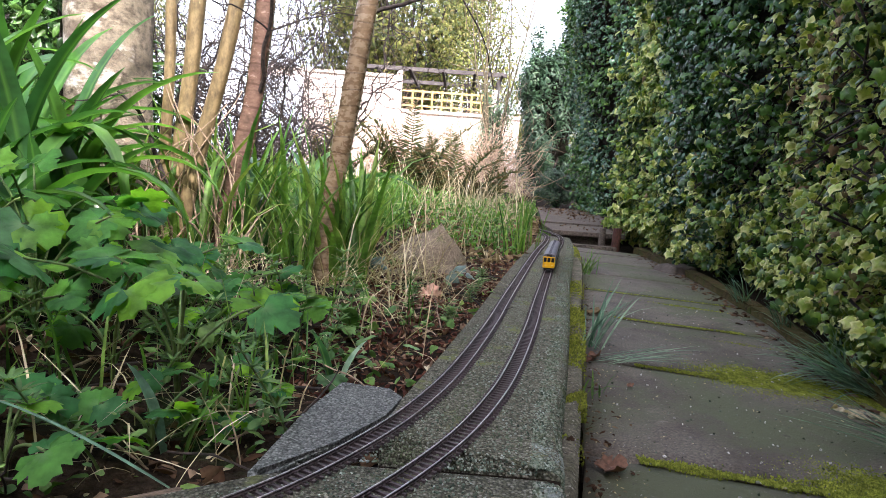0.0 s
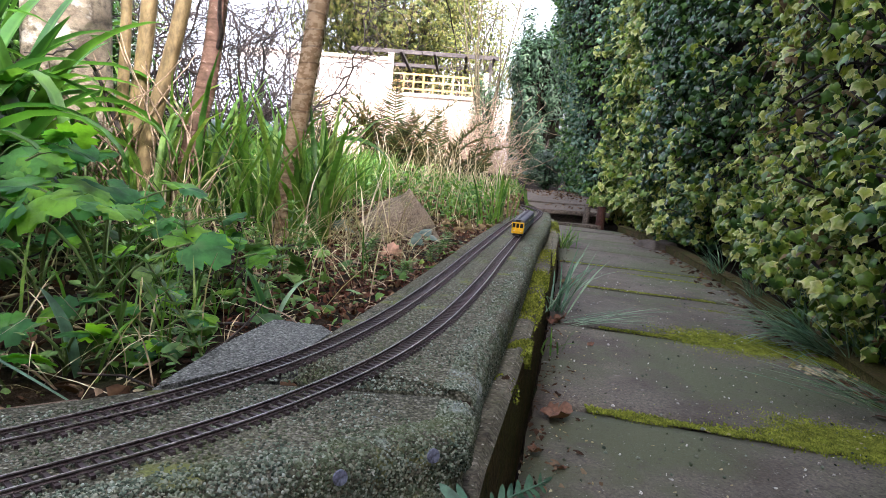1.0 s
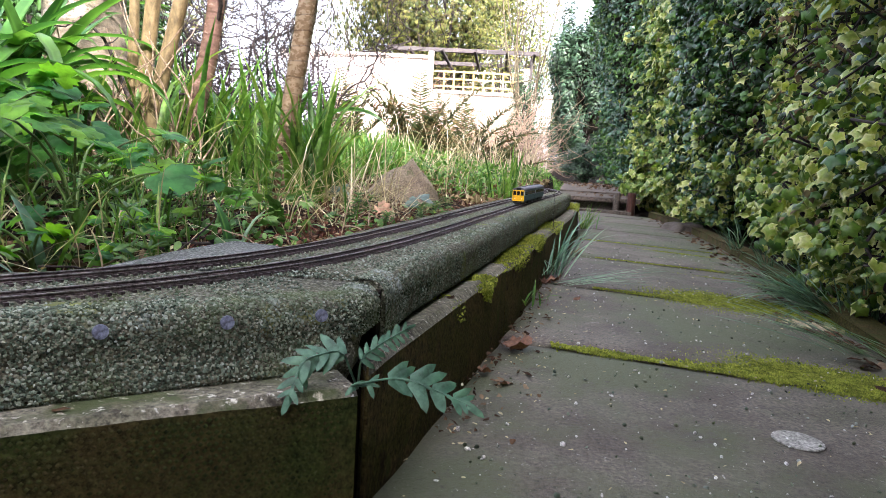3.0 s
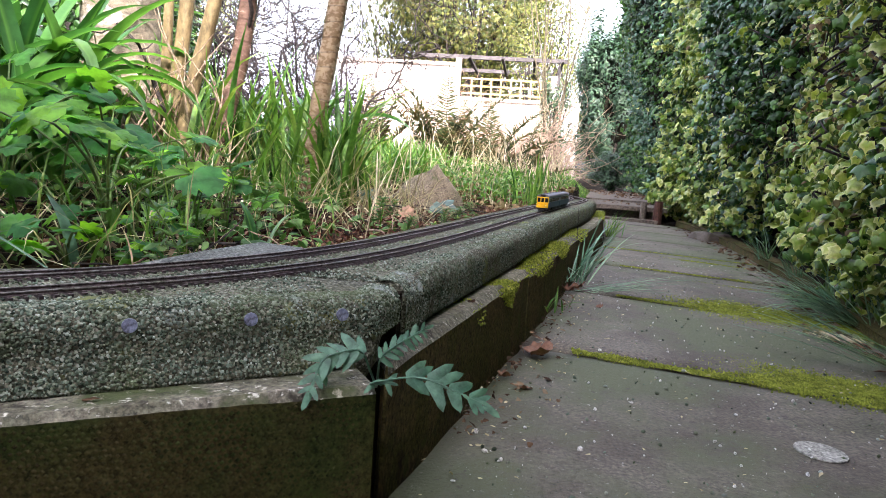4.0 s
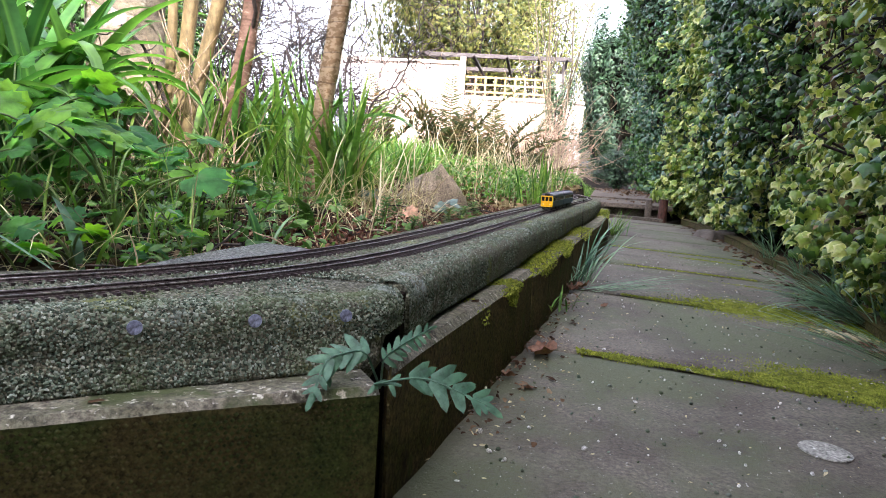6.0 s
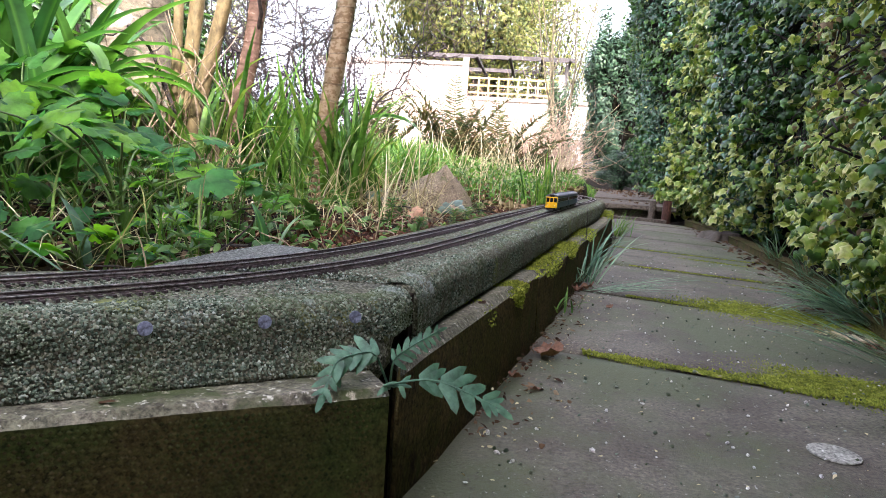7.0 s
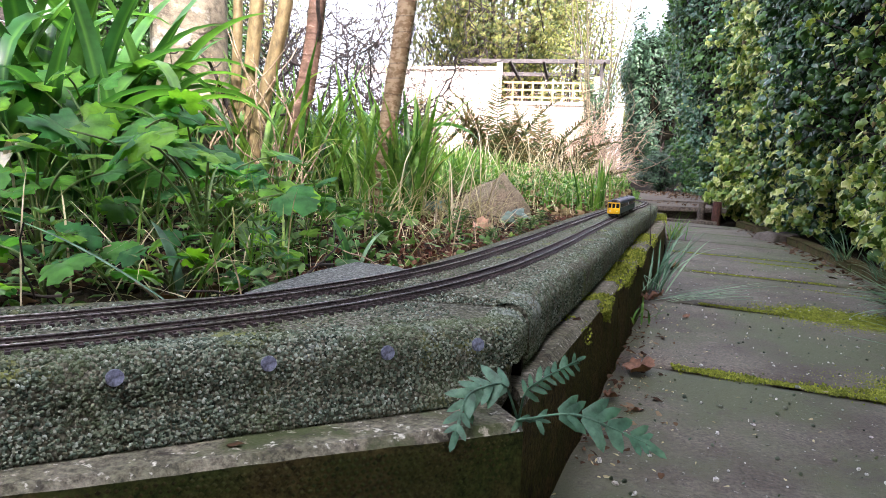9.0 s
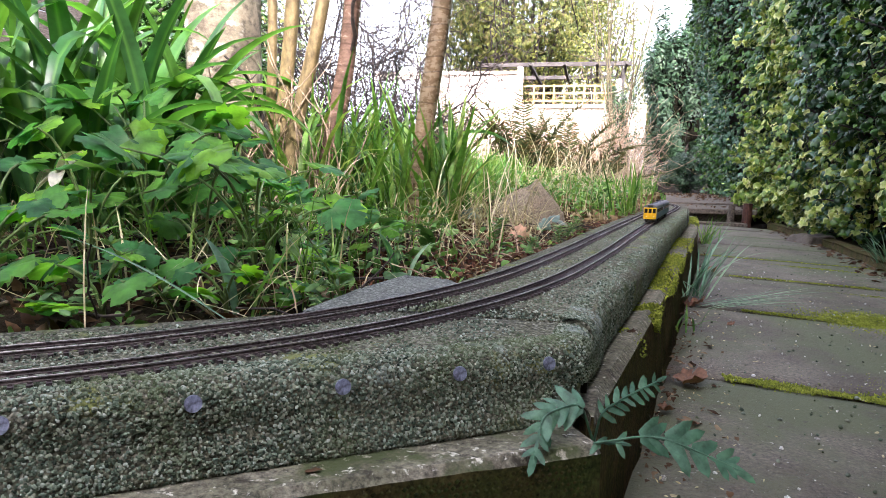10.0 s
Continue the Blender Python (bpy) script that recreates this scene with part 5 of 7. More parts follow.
for x in (-3.45, 0.90):
    for y in (22.3, 25.2):
        part("post", box((x, y, 0.1), (x + 0.10, y + 0.10, 3.768), 0.008), M_PERGOLA, pergola)
low_fence = empty("board_fence", "pale blue painted board fence behind the shrub", "fence", kind="structure")
for i in range(44):
    part("fence_board", box((-9.86 + i * 0.124, 18.1, 0.1), (-9.742 + i * 0.124, 18.125, 2.85 + 0.015 * math.sin(i * 2.1)), 0.003), M_SHED, low_fence)
part("fence_rail", box((-9.86, 18.127, 2.33), (-4.41, 18.20, 2.45), 0.004), M_SHED, low_fence)
side = empty("side_fence", "dark weathered boarded fence behind the plants", "fence", kind="structure")
for i in range(13):
    part("fence_board", box((-2.62, -2.0, 0.12 + i * 0.135), (-2.60, 4.2, 0.25 + i * 0.135), 0.004), M_FENCE_DARK, side)
for y in (-1.9, 0.1, 2.1, 4.1):
    part("fence_post", box((-2.60, y, 0.05), (-2.52, y + 0.08, 1.9), 0.006), M_SHED, side, "pale grey concrete post")


# ---- bushes and conifer ----
def bush(name, label, centre, radii, n, material, lo, hi, shape, seed, category="bush", lumps_n=40, trunk=None, gap=0.35, hollow=None):
    """A crown of many leaves gathered in uneven clumps about branch ends, round a stem."""
    rng = np.random.default_rng(seed)
    thing = empty(name, label, category, at=(centre[0], centre[1], 0.18 if category == "tree" else max(0.1, centre[2] - radii[2])))
    base = np.array(thing.location)
    u = rng.normal(0, 1, (lumps_n, 3))
    u /= np.linalg.norm(u, axis=1, keepdims=True)
    ends = np.array(centre) + u * np.array(radii) * rng.uniform(0.45, 1.0, (lumps_n, 1))
    k = rng.integers(0, lumps_n, n)
    w = rng.normal(0, 1, (n, 3))
    w /= np.linalg.norm(w, axis=1, keepdims=True)
    pos = ends[k] + w * np.array(radii) * gap * rng.uniform(0.3, 1, (n, 1)) ** 0.6
    pos[:, 2] = np.maximum(pos[:, 2], base[2] + 0.02)
    if hollow:
        k = np.linalg.norm((pos - np.array(hollow[0])) / np.array(hollow[1]), axis=1) > rng.uniform(0.75, 1.1, n)
        pos, w, n = pos[k], w[k], int(k.sum())
        # body seen through the hollow, with its shade put into the near-black colour
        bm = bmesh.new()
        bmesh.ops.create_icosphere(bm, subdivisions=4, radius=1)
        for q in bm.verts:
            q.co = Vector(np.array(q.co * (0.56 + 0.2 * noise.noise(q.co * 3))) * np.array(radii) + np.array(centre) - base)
        part("inner_growth", bm, M_CORE, thing, "near-black form put in for the shade inside the bush", smooth=True)
    nr = w + (pos - centre) * 0.4 + np.array([0, 0, 0.6])
    v, f = spread(shape[0], shape[1], aimed(nr, rng.normal(0, 1, (n, 3)) - (0, 0, 0.3)), pos - base, rng.uniform(lo, hi, n))
    raw("crown", v, f, material, thing, kind="stuff", rim=np.tile(shape[2], n))
    foot = np.array([centre[0], centre[1], base[2] - 0.05])
    ls = [(np.stack([foot + (e - foot) * t + np.array([0, 0, 0.1]) * math.sin(3 * t) for t in np.linspace(0, 1, 7)]) - base, np.linspace(trunk or 0.02, 0.2 * (trunk or 0.02), 7)) for e in ends[::2]]
    v, f = tubes(ls, 6)
    raw("limb_mass", v, f, M_TWIG, thing, kind="stuff")
    return thing


bush("laurel_bush", "glossy dark green bush closing the path", (1.95, 16.0, 2.15), (0.80, 1.0, 2.1), 24000, M_LAUREL, 0.06, 0.11, OVAL, 31, lumps_n=90, trunk=0.04, gap=0.26, hollow=((2.3, 15.2, 1.15), (0.36, 0.9, 0.6)))
bush("laurel_bush", "dark green bush beneath the far hedge", (1.62, 11.3, 0.46), (0.42, 0.5, 0.34), 3600, M_LAUREL, 0.035, 0.065, OVAL, 32)
bush("garden_shrub", "twiggy grey-green shrub before the trellis", (0.76, 18.2, 1.65), (0.6, 0.7, 1.5), 5500, M_BUSH, 0.04, 0.085, OVAL, 39, lumps_n=50, trunk=0.04, gap=0.3)
bush("dark_shrub", "dark evergreen shrub behind the pale trunk", (-1.75, 2.9, 0.75), (0.55, 0.6, 0.75), 4500, M_IVY_DARK, 0.03, 0.06, OVAL, 33)
bush("dark_shrub", "dark evergreen shrub against the side fence", (-2.2, 3.9, 0.8), (0.4, 0.7, 0.8), 3500, M_IVY_DARK, 0.04, 0.07, OVAL, 34)
bush("dark_shrub", "dark evergreen shrub against the side fence", (-2.1, 1.4, 0.6), (0.4, 0.6, 0.55), 2600, M_IVY_DARK, 0.03, 0.06, OVAL, 35)
SPRAY = lobed([0.05, 0.5, 0.2, 0.8, 0.3, 1.0, 0.3, 0.8, 0.2, 0.5, 0.05], [-90, -60, -42, -30, -14, 0, 14, 30, 42, 60, 90], 0.3)
bush("conifer", "broad yellow-green conifer behind the pergola", (-3.1, 31.5, 7.9), (5.2, 3.8, 5.5), 30000, M_CONIFER, 0.13, 0.32, SPRAY, 36, "tree", 150, 0.11, 0.3)
bush("conifer", "yellow-green conifer behind the fence", (-17.5, 30.5, 6.4), (4.6, 3.4, 5.5), 12000, M_CONIFER, 0.13, 0.32, SPRAY, 37, "tree", 90, 0.11, 0.3)
bush("garden_tree", "slender olive-leaved tree beyond the trellis", (0.35, 25.7, 4.95), (1.7, 1.7, 3.1), 5200, M_CONIFER, 0.06, 0.15, OVAL, 40, "tree", 70, 0.06, 0.42)
bush("conifer", "distant green conifer beyond the hedge", (5.2, 35.7, 3.1), (4.6, 3.4, 3.1), 9000, M_CONIFER, 0.13, 0.32, SPRAY, 38, "tree", 60, 0.2, 0.28)


# ---- strap-leaved clumps ----
def strap_clump(at, n, seed, ln=0.42, wd=0.04, out=1.75):
    rng = np.random.default_rng(seed)
    thing = empty("strap_leaf_clump", "clump of broad arching bright green strap leaves", "plant", "strap-leaved clumps", at=at)
    for i in range(n):
        b = np.array([[rng.normal(0, 0.05), rng.normal(0, 0.05), -0.01]])
        v, f, rim = blades(b, [rng.uniform(0, 6.28)], [rng.uniform(0.0, 0.28)], [ln * rng.uniform(0.65, 1.3)], [wd * rng.uniform(0.65, 1.15)], [rng.uniform(0.2, 2.2) * out], 14)
        raw("leaf", v, f, M_STRAP, thing, rim=rim)


for at, n, sd, ln in (((-0.72, 1.16), 26, 1, 0.46), ((-0.80, 1.22), 32, 2, 0.54), ((-0.72, 1.02), 26, 3, 0.46), ((-1.0, 1.35), 26, 4, 0.54), ((-0.92, 1.05), 26, 5, 0.5), ((-1.2, 1.2), 20, 6, 0.5), ((-0.60, 0.98), 5, 7, 0.30), ((-0.36, 1.62), 10, 8, 0.36), ((-0.40, 1.85), 10, 9, 0.36), ((-0.78, 0.86), 20, 10, 0.44), ((-0.66, 0.90), 14, 11, 0.38), ((-0.97, 0.88), 20, 12, 0.46)):
    strap_clump((at[0], at[1], float(garden_z(*at))), n, sd, ln)


# ---- columbines: stalked, lobed leaves ----
def columbine(at, leaves, seed, size=0.05, label="columbine plant with flat lobed leaves on thin stalks", material=M_COLUMBINE):
    """leaves: places of leaf centres from the plant's foot."""
    rng = np.random.default_rng(seed)
    thing = empty("columbine", label, "plant", "columbines in the bed", at=at)
    for c in leaves:
        c = np.array(c, float)
        t = np.linspace(0, 1, 8)[:, None]
        stalk = c * t ** 1.0 * np.array([1, 1, 0]) * t + np.array([0, 0, 1]) * c[2] * (1 - (1 - t) ** 1.5)
        v, f = tubes([(stalk, np.linspace(0.0022, 0.0012, 8))], 6)
        raw("stalk", v, f, M_STALK, thing)
        az = math.atan2(c[1], c[0]) + rng.normal(0, 0.5)
        k = 3
        angs = az + np.array([-1.25, 0.0, 1.25]) + rng.normal(0, 0.12, 3)
        tips = np.stack([np.cos(angs), np.sin(angs), np.full(3, -0.12)], 1)
        cen = c + tips * size * 0.16
        nr = np.array([0.05, -0.25, 1.0]) + rng.normal(0, 0.28, (1, 3)) + rng.normal(0, 0.2, (3, 3))
        full = size * rng.uniform(0.6, 1.12)
        v, f = spread(FANLEAF[0], FANLEAF[1], aimed(nr, tips), cen, full * rng.uniform(0.85, 1.2, 3))
        raw("leaf", v, f, material, thing, rim=np.tile(FANLEAF[2], 3))
    return thing


def foot(x, y):
    return (x, y, float(garden_z(x, y)))


def columbine_at(x, y, n, seed, h, out, size):
    """A columbine whose leaves stand round its foot at the given reach and height."""
    rng = np.random.default_rng(seed)
    az = np.linspace(0, 6.28, n, endpoint=False) + rng.uniform(0, 0.6, n)
    r = out * rng.uniform(0.35, 1.1, n)
    columbine(foot(x, y), [(r[i] * math.cos(az[i]), r[i] * math.sin(az[i]), h * rng.uniform(0.35, 1.15)) for i in range(n)], seed, size)


columbine(foot(-0.27, 0.70), [(0.027, -0.037, 0.135), (0.02, -0.15, 0.145), (-0.06, -0.02, 0.15), (0.06, 0.08, 0.09), (-0.10, -0.10, 0.155), (-0.04, 0.10, 0.12)], 1, 0.038)
columbine(foot(-0.33, 0.86), [(-0.02, 0.03, 0.115), (0.085, 0.12, 0.095), (-0.05, 0.08, 0.12), (-0.06, -0.09, 0.14), (0.06, -0.05, 0.10)], 2, 0.036)
columbine_at(-0.46, 0.66, 6, 3, 0.16, 0.12, 0.033)
columbine_at(-0.58, 0.80, 7, 6, 0.17, 0.13, 0.034)
columbine_at(-0.47, 0.98, 7, 7, 0.12, 0.09, 0.034)
columbine_at(-0.36, 0.74, 5, 8, 0.14, 0.11, 0.031)
columbine_at(-0.24, 0.95, 6, 4, 0.07, 0.06, 0.026)
columbine_at(-0.33, 0.52, 7, 5, 0.06, 0.07, 0.026)
columbine_at(-0.25, 0.60, 6, 9, 0.05, 0.06, 0.022)
columbine_at(-0.45, 0.50, 7, 10, 0.10, 0.08, 0.03)
columbine_at(-0.66, 0.62, 7, 11, 0.16, 0.12, 0.033)
columbine_at(-0.50, 0.82, 9, 12, 0.19, 0.13, 0.040)
columbine_at(-0.40, 0.90, 8, 13, 0.16, 0.12, 0.038)
columbine_at(-0.52, 0.58, 8, 14, 0.12, 0.10, 0.030)
columbine_at(-0.20, 0.66, 6, 15, 0.05, 0.05, 0.020)

# leaves growing from the corner of the kerb
corner_plant = empty("corner_seedling", "blue-green seedling with feathery leaves growing from the kerb corner", "plant", at=(0.120, 0.452, 0.104))


LOBE = lobed([0.08, 0.24, 0.30, 0.46, 0.78, 1.0, 0.78, 0.46, 0.30, 0.24, 0.08], [-100, -75, -52, -30, -13, 0, 13, 30, 52, 75, 100], 0.10)


def feather(path, size, n=6, start=0.35):
    """A leaf of paired lobes along a stalk that follows the given points from the plant's foot."""
    c = np.vstack([[0, 0, 0], np.asarray(path, float)])
    run = np.concatenate([[0], np.cumsum(np.linalg.norm(np.diff(c, axis=0), axis=1))])
    q = np.linspace(0, run[-1], 25)
    line = np.stack([np.interp(q, run, c[:, k]) for k in range(3)], 1)
    for k in range(3):
        line[2:-2, k] = np.convolve(line[:, k], np.ones(5) / 5, "valid")
    d = np.gradient(line, axis=0)
    d /= np.linalg.norm(d, axis=1, keepdims=True)
    v1, f1 = tubes([(line, np.linspace(0.0011, 0.0005, 25))], 5)
    face = np.array([0.2, -0.75, 0.65])
    pos, tips, sz = [], [], []
    for i in range(n):
        u = start + (0.95 - start) * i / (n - 1)
        k = int(u * 24)
        sd = np.cross(face, d[k])
        sd /= np.linalg.norm(sd)
        for sgn in (-1, 1):
            pos.append(line[k])
            tips.append(sd * sgn + d[k] * 0.95)
            sz.append(size * (0.8 + 0.45 * math.sin(math.pi * (0.15 + 0.7 * i / n))) * (1 - 0.5 * i / n))
    pos.append(line[-2])
    tips.append(d[-1])
    sz.append(size * 0.75)
    for k in range(int(24 * start), 24):
        pos.append(line[k])
        tips.append(d[k])
        sz.append(size * 0.36)
    m = len(pos)
    v2, f2 = spread(LOBE[0] * np.array([1, 0.8, 1]), LOBE[1], aimed(np.tile(face, (m, 1)) + RNG.normal(0, 0.14, (m, 3)), np.array(tips) + RNG.normal(0, 0.12, (m, 3))), np.array(pos), np.array(sz) * RNG.uniform(0.85, 1.15, m))
    raw("leaf", np.vstack([v1, v2]), [f1] + [a + len(v1) for a in f2], M_SEEDLING, corner_plant, rim=np.concatenate([np.full(len(v1), 0.5), np.tile(LOBE[2], m)]))


feather([(-0.010, -0.014, 0.034), (-0.034, -0.034, 0.030), (-0.038, -0.052, 0.004)], 0.0175, 8, 0.36)
feather([(0.004, -0.012, 0.028), (0.022, -0.016, 0.043), (0.041, -0.022, 0.057)], 0.0110, 8, 0.40)
feather([(0.000, -0.032, 0.013), (0.037, -0.032, 0.023), (0.062, -0.034, 0.016), (0.091, -0.036, 0.006)], 0.0195, 8, 0.50)
feather([(0.002, -0.026, 0.011), (0.018, -0.034, 0.016)], 0.011, 2, 0.6)
# a thin dead stalk standing at the kerb
v, f = tubes([(np.array([(0, 0, 0), (0.001, 0.03, 0.06), (0.002, 0.08, 0.115)]), [0.0009, 0.0008, 0.0006])], 6)
ob = raw("dead_stalk", v, f, M_TWIG, None, "thin grey dead stalk standing at the kerb", "stalk", "dead stalks")
ob.location = (0.380, 1.93, KERB_TOP - 0.012)


# ---- grass and low growth ----
def garden_points(n, x0, x1, y0, y1, power=1.0, margin=0.02):
    x, y = RNG.uniform(x0, x1, n), y0 + (y1 - y0) * RNG.uniform(0, 1, n) ** power
    k = inner_edge(x, y) > margin
    x, y = x[k], y[k]
    return np.stack([x, y, garden_z(x, y) - 0.004], 1)


def grass(name, p, lo, hi, wlo, whi, droop, material, label, lean=0.5):
    n = len(p)
    v, f, rim = blades(p, RNG.uniform(0, 6.28, n), RNG.uniform(0, lean, n), RNG.uniform(lo, hi, n), RNG.uniform(wlo, whi, n), RNG.uniform(0.1, droop, n), 5)
    raw(name, v, f, material, None, label, "grass", kind="stuff", rim=rim)


def clumped(p, around, sd):
    """Gathers points about clump centres."""
    c = p[RNG.integers(0, len(p), around)]
    q = c[RNG.integers(0, around, len(p))].copy()
    q[:, :2] += RNG.normal(0, sd, (len(p), 2))
    k = inner_edge(q[:, 0], q[:, 1]) > 0.03
    q = q[k]
    q[:, 2] = garden_z(q[:, 0], q[:, 1]) - 0.004
    return q


grass("grass", clumped(garden_points(290, -1.3, -0.2, 1.25, 1.75, 1.0, 0.3), 24, 0.028), 0.12, 0.32, 0.005, 0.015, 1.9, M_GRASS, "tall bright green grass round the tree trunks")
grass("grass", clumped(garden_points(230, -0.62, -0.2, 1.40, 1.75, 1.0, 0.2), 16, 0.022), 0.16, 0.40, 0.008, 0.017, 1.7, M_GRASS, "tall green blades between the trunks", 0.35)
grass("grass", clumped(garden_points(450, -1.3, -0.25, 1.75, 2.8, 1.0, 0.5), 40, 0.05), 0.08, 0.2, 0.004, 0.009, 1.6, M_GRASS, "short green grass behind the trunks")
grass("grass", clumped(garden_points(2600, -1.4, -0.28, 2.6, 4.2, 0.9, 0.25), 60, 0.045), 0.08, 0.22, 0.005, 0.012, 1.5, M_GRASS, "sunlit green grass in the back of the bed")
grass("grass", clumped(garden_points(380, -0.28, 0.5, 2.4, 4.8, 0.9, 0.1), 40, 0.04), 0.05, 0.15, 0.003, 0.008, 1.6, M_GRASS, "short green grass beside the railway")
grass("grass", clumped(garden_points(220, -0.9, 0.15, 0.6, 1.2, 1.0, 0.1), 40, 0.02), 0.05, 0.16, 0.002, 0.004, 1.6, M_GRASS, "thin grass among the weeds")
grass("dry_grass", clumped(garden_points(300, -0.6, 0.05, 1.0, 1.75, 1.0, 0.1), 40, 0.05), 0.06, 0.2, 0.0012, 0.003, 2.6, M_STRAW, "pale dry grass stalks lying over", 1.45)
grass("dry_grass", clumped(garden_points(170, -0.55, -0.05, 1.25, 1.75, 1.0, 0.15), 16, 0.03), 0.10, 0.30, 0.0016, 0.004, 2.6, M_STRAW, "long pale dry grass hanging over the weeds", 1.5)
grass("dry_grass", clumped(garden_points(300, -0.2, 0.5, 2.1, 4.6, 1.0, 0.04), 50, 0.06), 0.06, 0.22, 0.0018, 0.004, 2.2, M_STRAW, "pale dry stalks beside the railway", 1.2)
grass("dry_grass", clumped(garden_points(600, -1.0, 0.5, 2.8, 5.5, 1.0, 0.15), 60, 0.1), 0.15, 0.4, 0.002, 0.005, 1.6, M_STRAW, "pale dry grass stalks in the sun", 0.9)
grass("dry_grass", clumped(garden_points(330, -1.0, 0.0, 0.55, 1.2), 60, 0.06), 0.06, 0.18, 0.001, 0.0024, 2.6, M_STRAW, "pale dry stalks among the weeds", 1.4)


def litter(name, p, lo, hi, material, shape, label, lift=0.006, tilt=0.45, category="leaves"):
    n = len(p)
    nr = np.tile([0, 0, 1.0], (n, 1)) + RNG.normal(0, tilt, (n, 3))
    v, f = spread(shape[0], shape[1], aimed(nr, RNG.normal(0, 1, (n, 3))), p + np.stack([np.zeros(n), np.zeros(n), RNG.uniform(0.002, lift, n)], 1), RNG.uniform(lo, hi, n))
    raw(name, v, f, material, None, label, category, kind="stuff", rim=np.tile(shape[2], n))


litter("leaf_litter", garden_points(9000, -1.3, 0.4, 0.35, 3.2, 1.2, 0.0), 0.006, 0.02, M_DEAD, HEART, "brown dead leaves on the soil", 0.012, 0.8)
litter("leaf_litter", garden_points(5000, -0.2, 0.2, 0.78, 2.2, 1.1, 0.0), 0.005, 0.014, M_DEADRED, OVAL, "red-brown dead leaves beside the railway", 0.022, 1.2)
litter("leaf_litter", garden_points(2600, -0.2, 0.55, 2.1, 4.6, 1.0, 0.0), 0.012, 0.032, M_DEADIVY, HEART, "tan and brown dead leaves beside the railway", 0.02, 0.8)
litter("herbs", clumped(garden_points(1500, -0.2, 0.5, 2.2, 4.6, 1.0, 0.03), 60, 0.06), 0.014, 0.03, M_GRASS, OVAL, "bright green weed leaves beside the railway", 0.12, 0.7, "weeds")


n = 420
u, w = RNG.uniform(0, 1, n), RNG.uniform(0, 1, n)
litter("leaf_litter", np.stack([1.05 + 0.75 * u, 6.2 + 4.0 * w ** 0.7, np.full(n, 0.106)], 1), 0.012, 0.032, M_DEAD, HEART, "brown dead leaves on the landing", 0.012, 0.6)
n = 50
litter("leaf_litter", np.stack([RNG.uniform(0.85, 1.5, n), RNG.uniform(5.25, 6.0, n), np.full(n, 0.092)], 1), 0.01, 0.025, M_DEAD, HEART, "brown dead leaves on the step", 0.01, 0.5)
n = 2600
k, s = RNG.integers(0, 60, n), np.minimum((24 * RNG.uniform(0, 1, n) ** 0.8).astype(int), 23)
grass("grass", np.stack([VX[k, s] + RNG.normal(0, 0.02, n), VY[k, s] + RNG.normal(0, 0.06, n), VZ[k, s] - 0.006], 1), 0.03, 0.085, 0.003, 0.007, 1.9, M_GRASS, "short green grass on the mossy bank", 0.8)


def clear_of(p, boxes):
    """Leaves out points inside the given plan boxes."""
    k = np.ones(len(p), bool)
    for x0, x1, y0, y1 in boxes:
        k &= ~((p[:, 0] > x0) & (p[:, 0] < x1) & (p[:, 1] > y0) & (p[:, 1] < y1))
    return p[k]


BARE = [(-0.14, 0.0, 0.50, 0.80), (-0.22, 0.25, 1.25, 2.0)]
litter("herbs", clear_of(clumped(garden_points(1700, -1.2, 0.3, 0.3, 2.3, 1.1, 0.01), 90, 0.03), BARE), 0.008, 0.02, M_HERB, OVAL, "small green weed leaves", 0.05, 0.6, "weeds")
litter("herbs", clear_of(clumped(garden_points(900, -0.75, 0.0, 0.3, 1.15, 1.0, 0.02), 40, 0.03), BARE), 0.008, 0.02, M_HERB, OVAL, "small green weed leaves behind the railway", 0.05, 0.6, "weeds")
litter("herbs", clear_of(clumped(garden_points(1100, -1.2, 0.3, 0.3, 1.8, 1.1, 0.03), 60, 0.04), BARE), 0.012, 0.028, M_HERB, FANLEAF, "small lobed weed leaves", 0.07, 0.5, "weeds")
litter("herbs", garden_points(130, -0.22, 0.2, 1.1, 2.0, 1.0, 0.01), 0.008, 0.018, M_HERB, FANLEAF, "scattered seedlings beside the railway", 0.03, 0.5, "weeds")
litter("herbs", clumped(garden_points(2600, -1.0, 0.5, 2.0, 5.0, 1.0, 0.03), 80, 0.08), 0.014, 0.03, M_HERB, OVAL, "small green weed leaves", 0.10, 0.7, "weeds")


def cleavers(at, seed, h):
    """An upright weed with whorls of narrow leaves."""
    rng = np.random.default_rng(seed)
    thing = empty("cleavers", "upright weed with whorls of narrow green leaves", "weed", "cleavers in the bed", at=at)
    line = wander((0, 0, 0), (rng.normal(0, 0.2), rng.normal(0, 0.2), 1), h, 8, 0.1, rng)
    v, f = tubes([(line, np.linspace(0.0016, 0.0008, 9))], 5)
    raw("stem", v, f, M_STALK, thing)
    m = 7
    base = np.repeat(line[2:9], m, axis=0)
    az = np.tile(np.linspace(0, 6.28, m, endpoint=False), 7) + np.repeat(rng.uniform(0, 1, 7), m)
    v, f, rim = blades(base, az, np.full(49, 1.1), 0.02 * rng.uniform(0.8, 1.2, 49), np.full(49, 0.004), np.full(49, 0.5), 3)
    raw("whorled_foliage", v, f, M_HERB, thing, kind="stuff", rim=rim)


for i in range(16):
    x, y = RNG.uniform(-0.62, -0.12), RNG.uniform(0.55, 1.25)
    if inner_edge(x, y) > 0.03:
        cleavers(foot(x, y), 50 + i, RNG.uniform(0.07, 0.15))

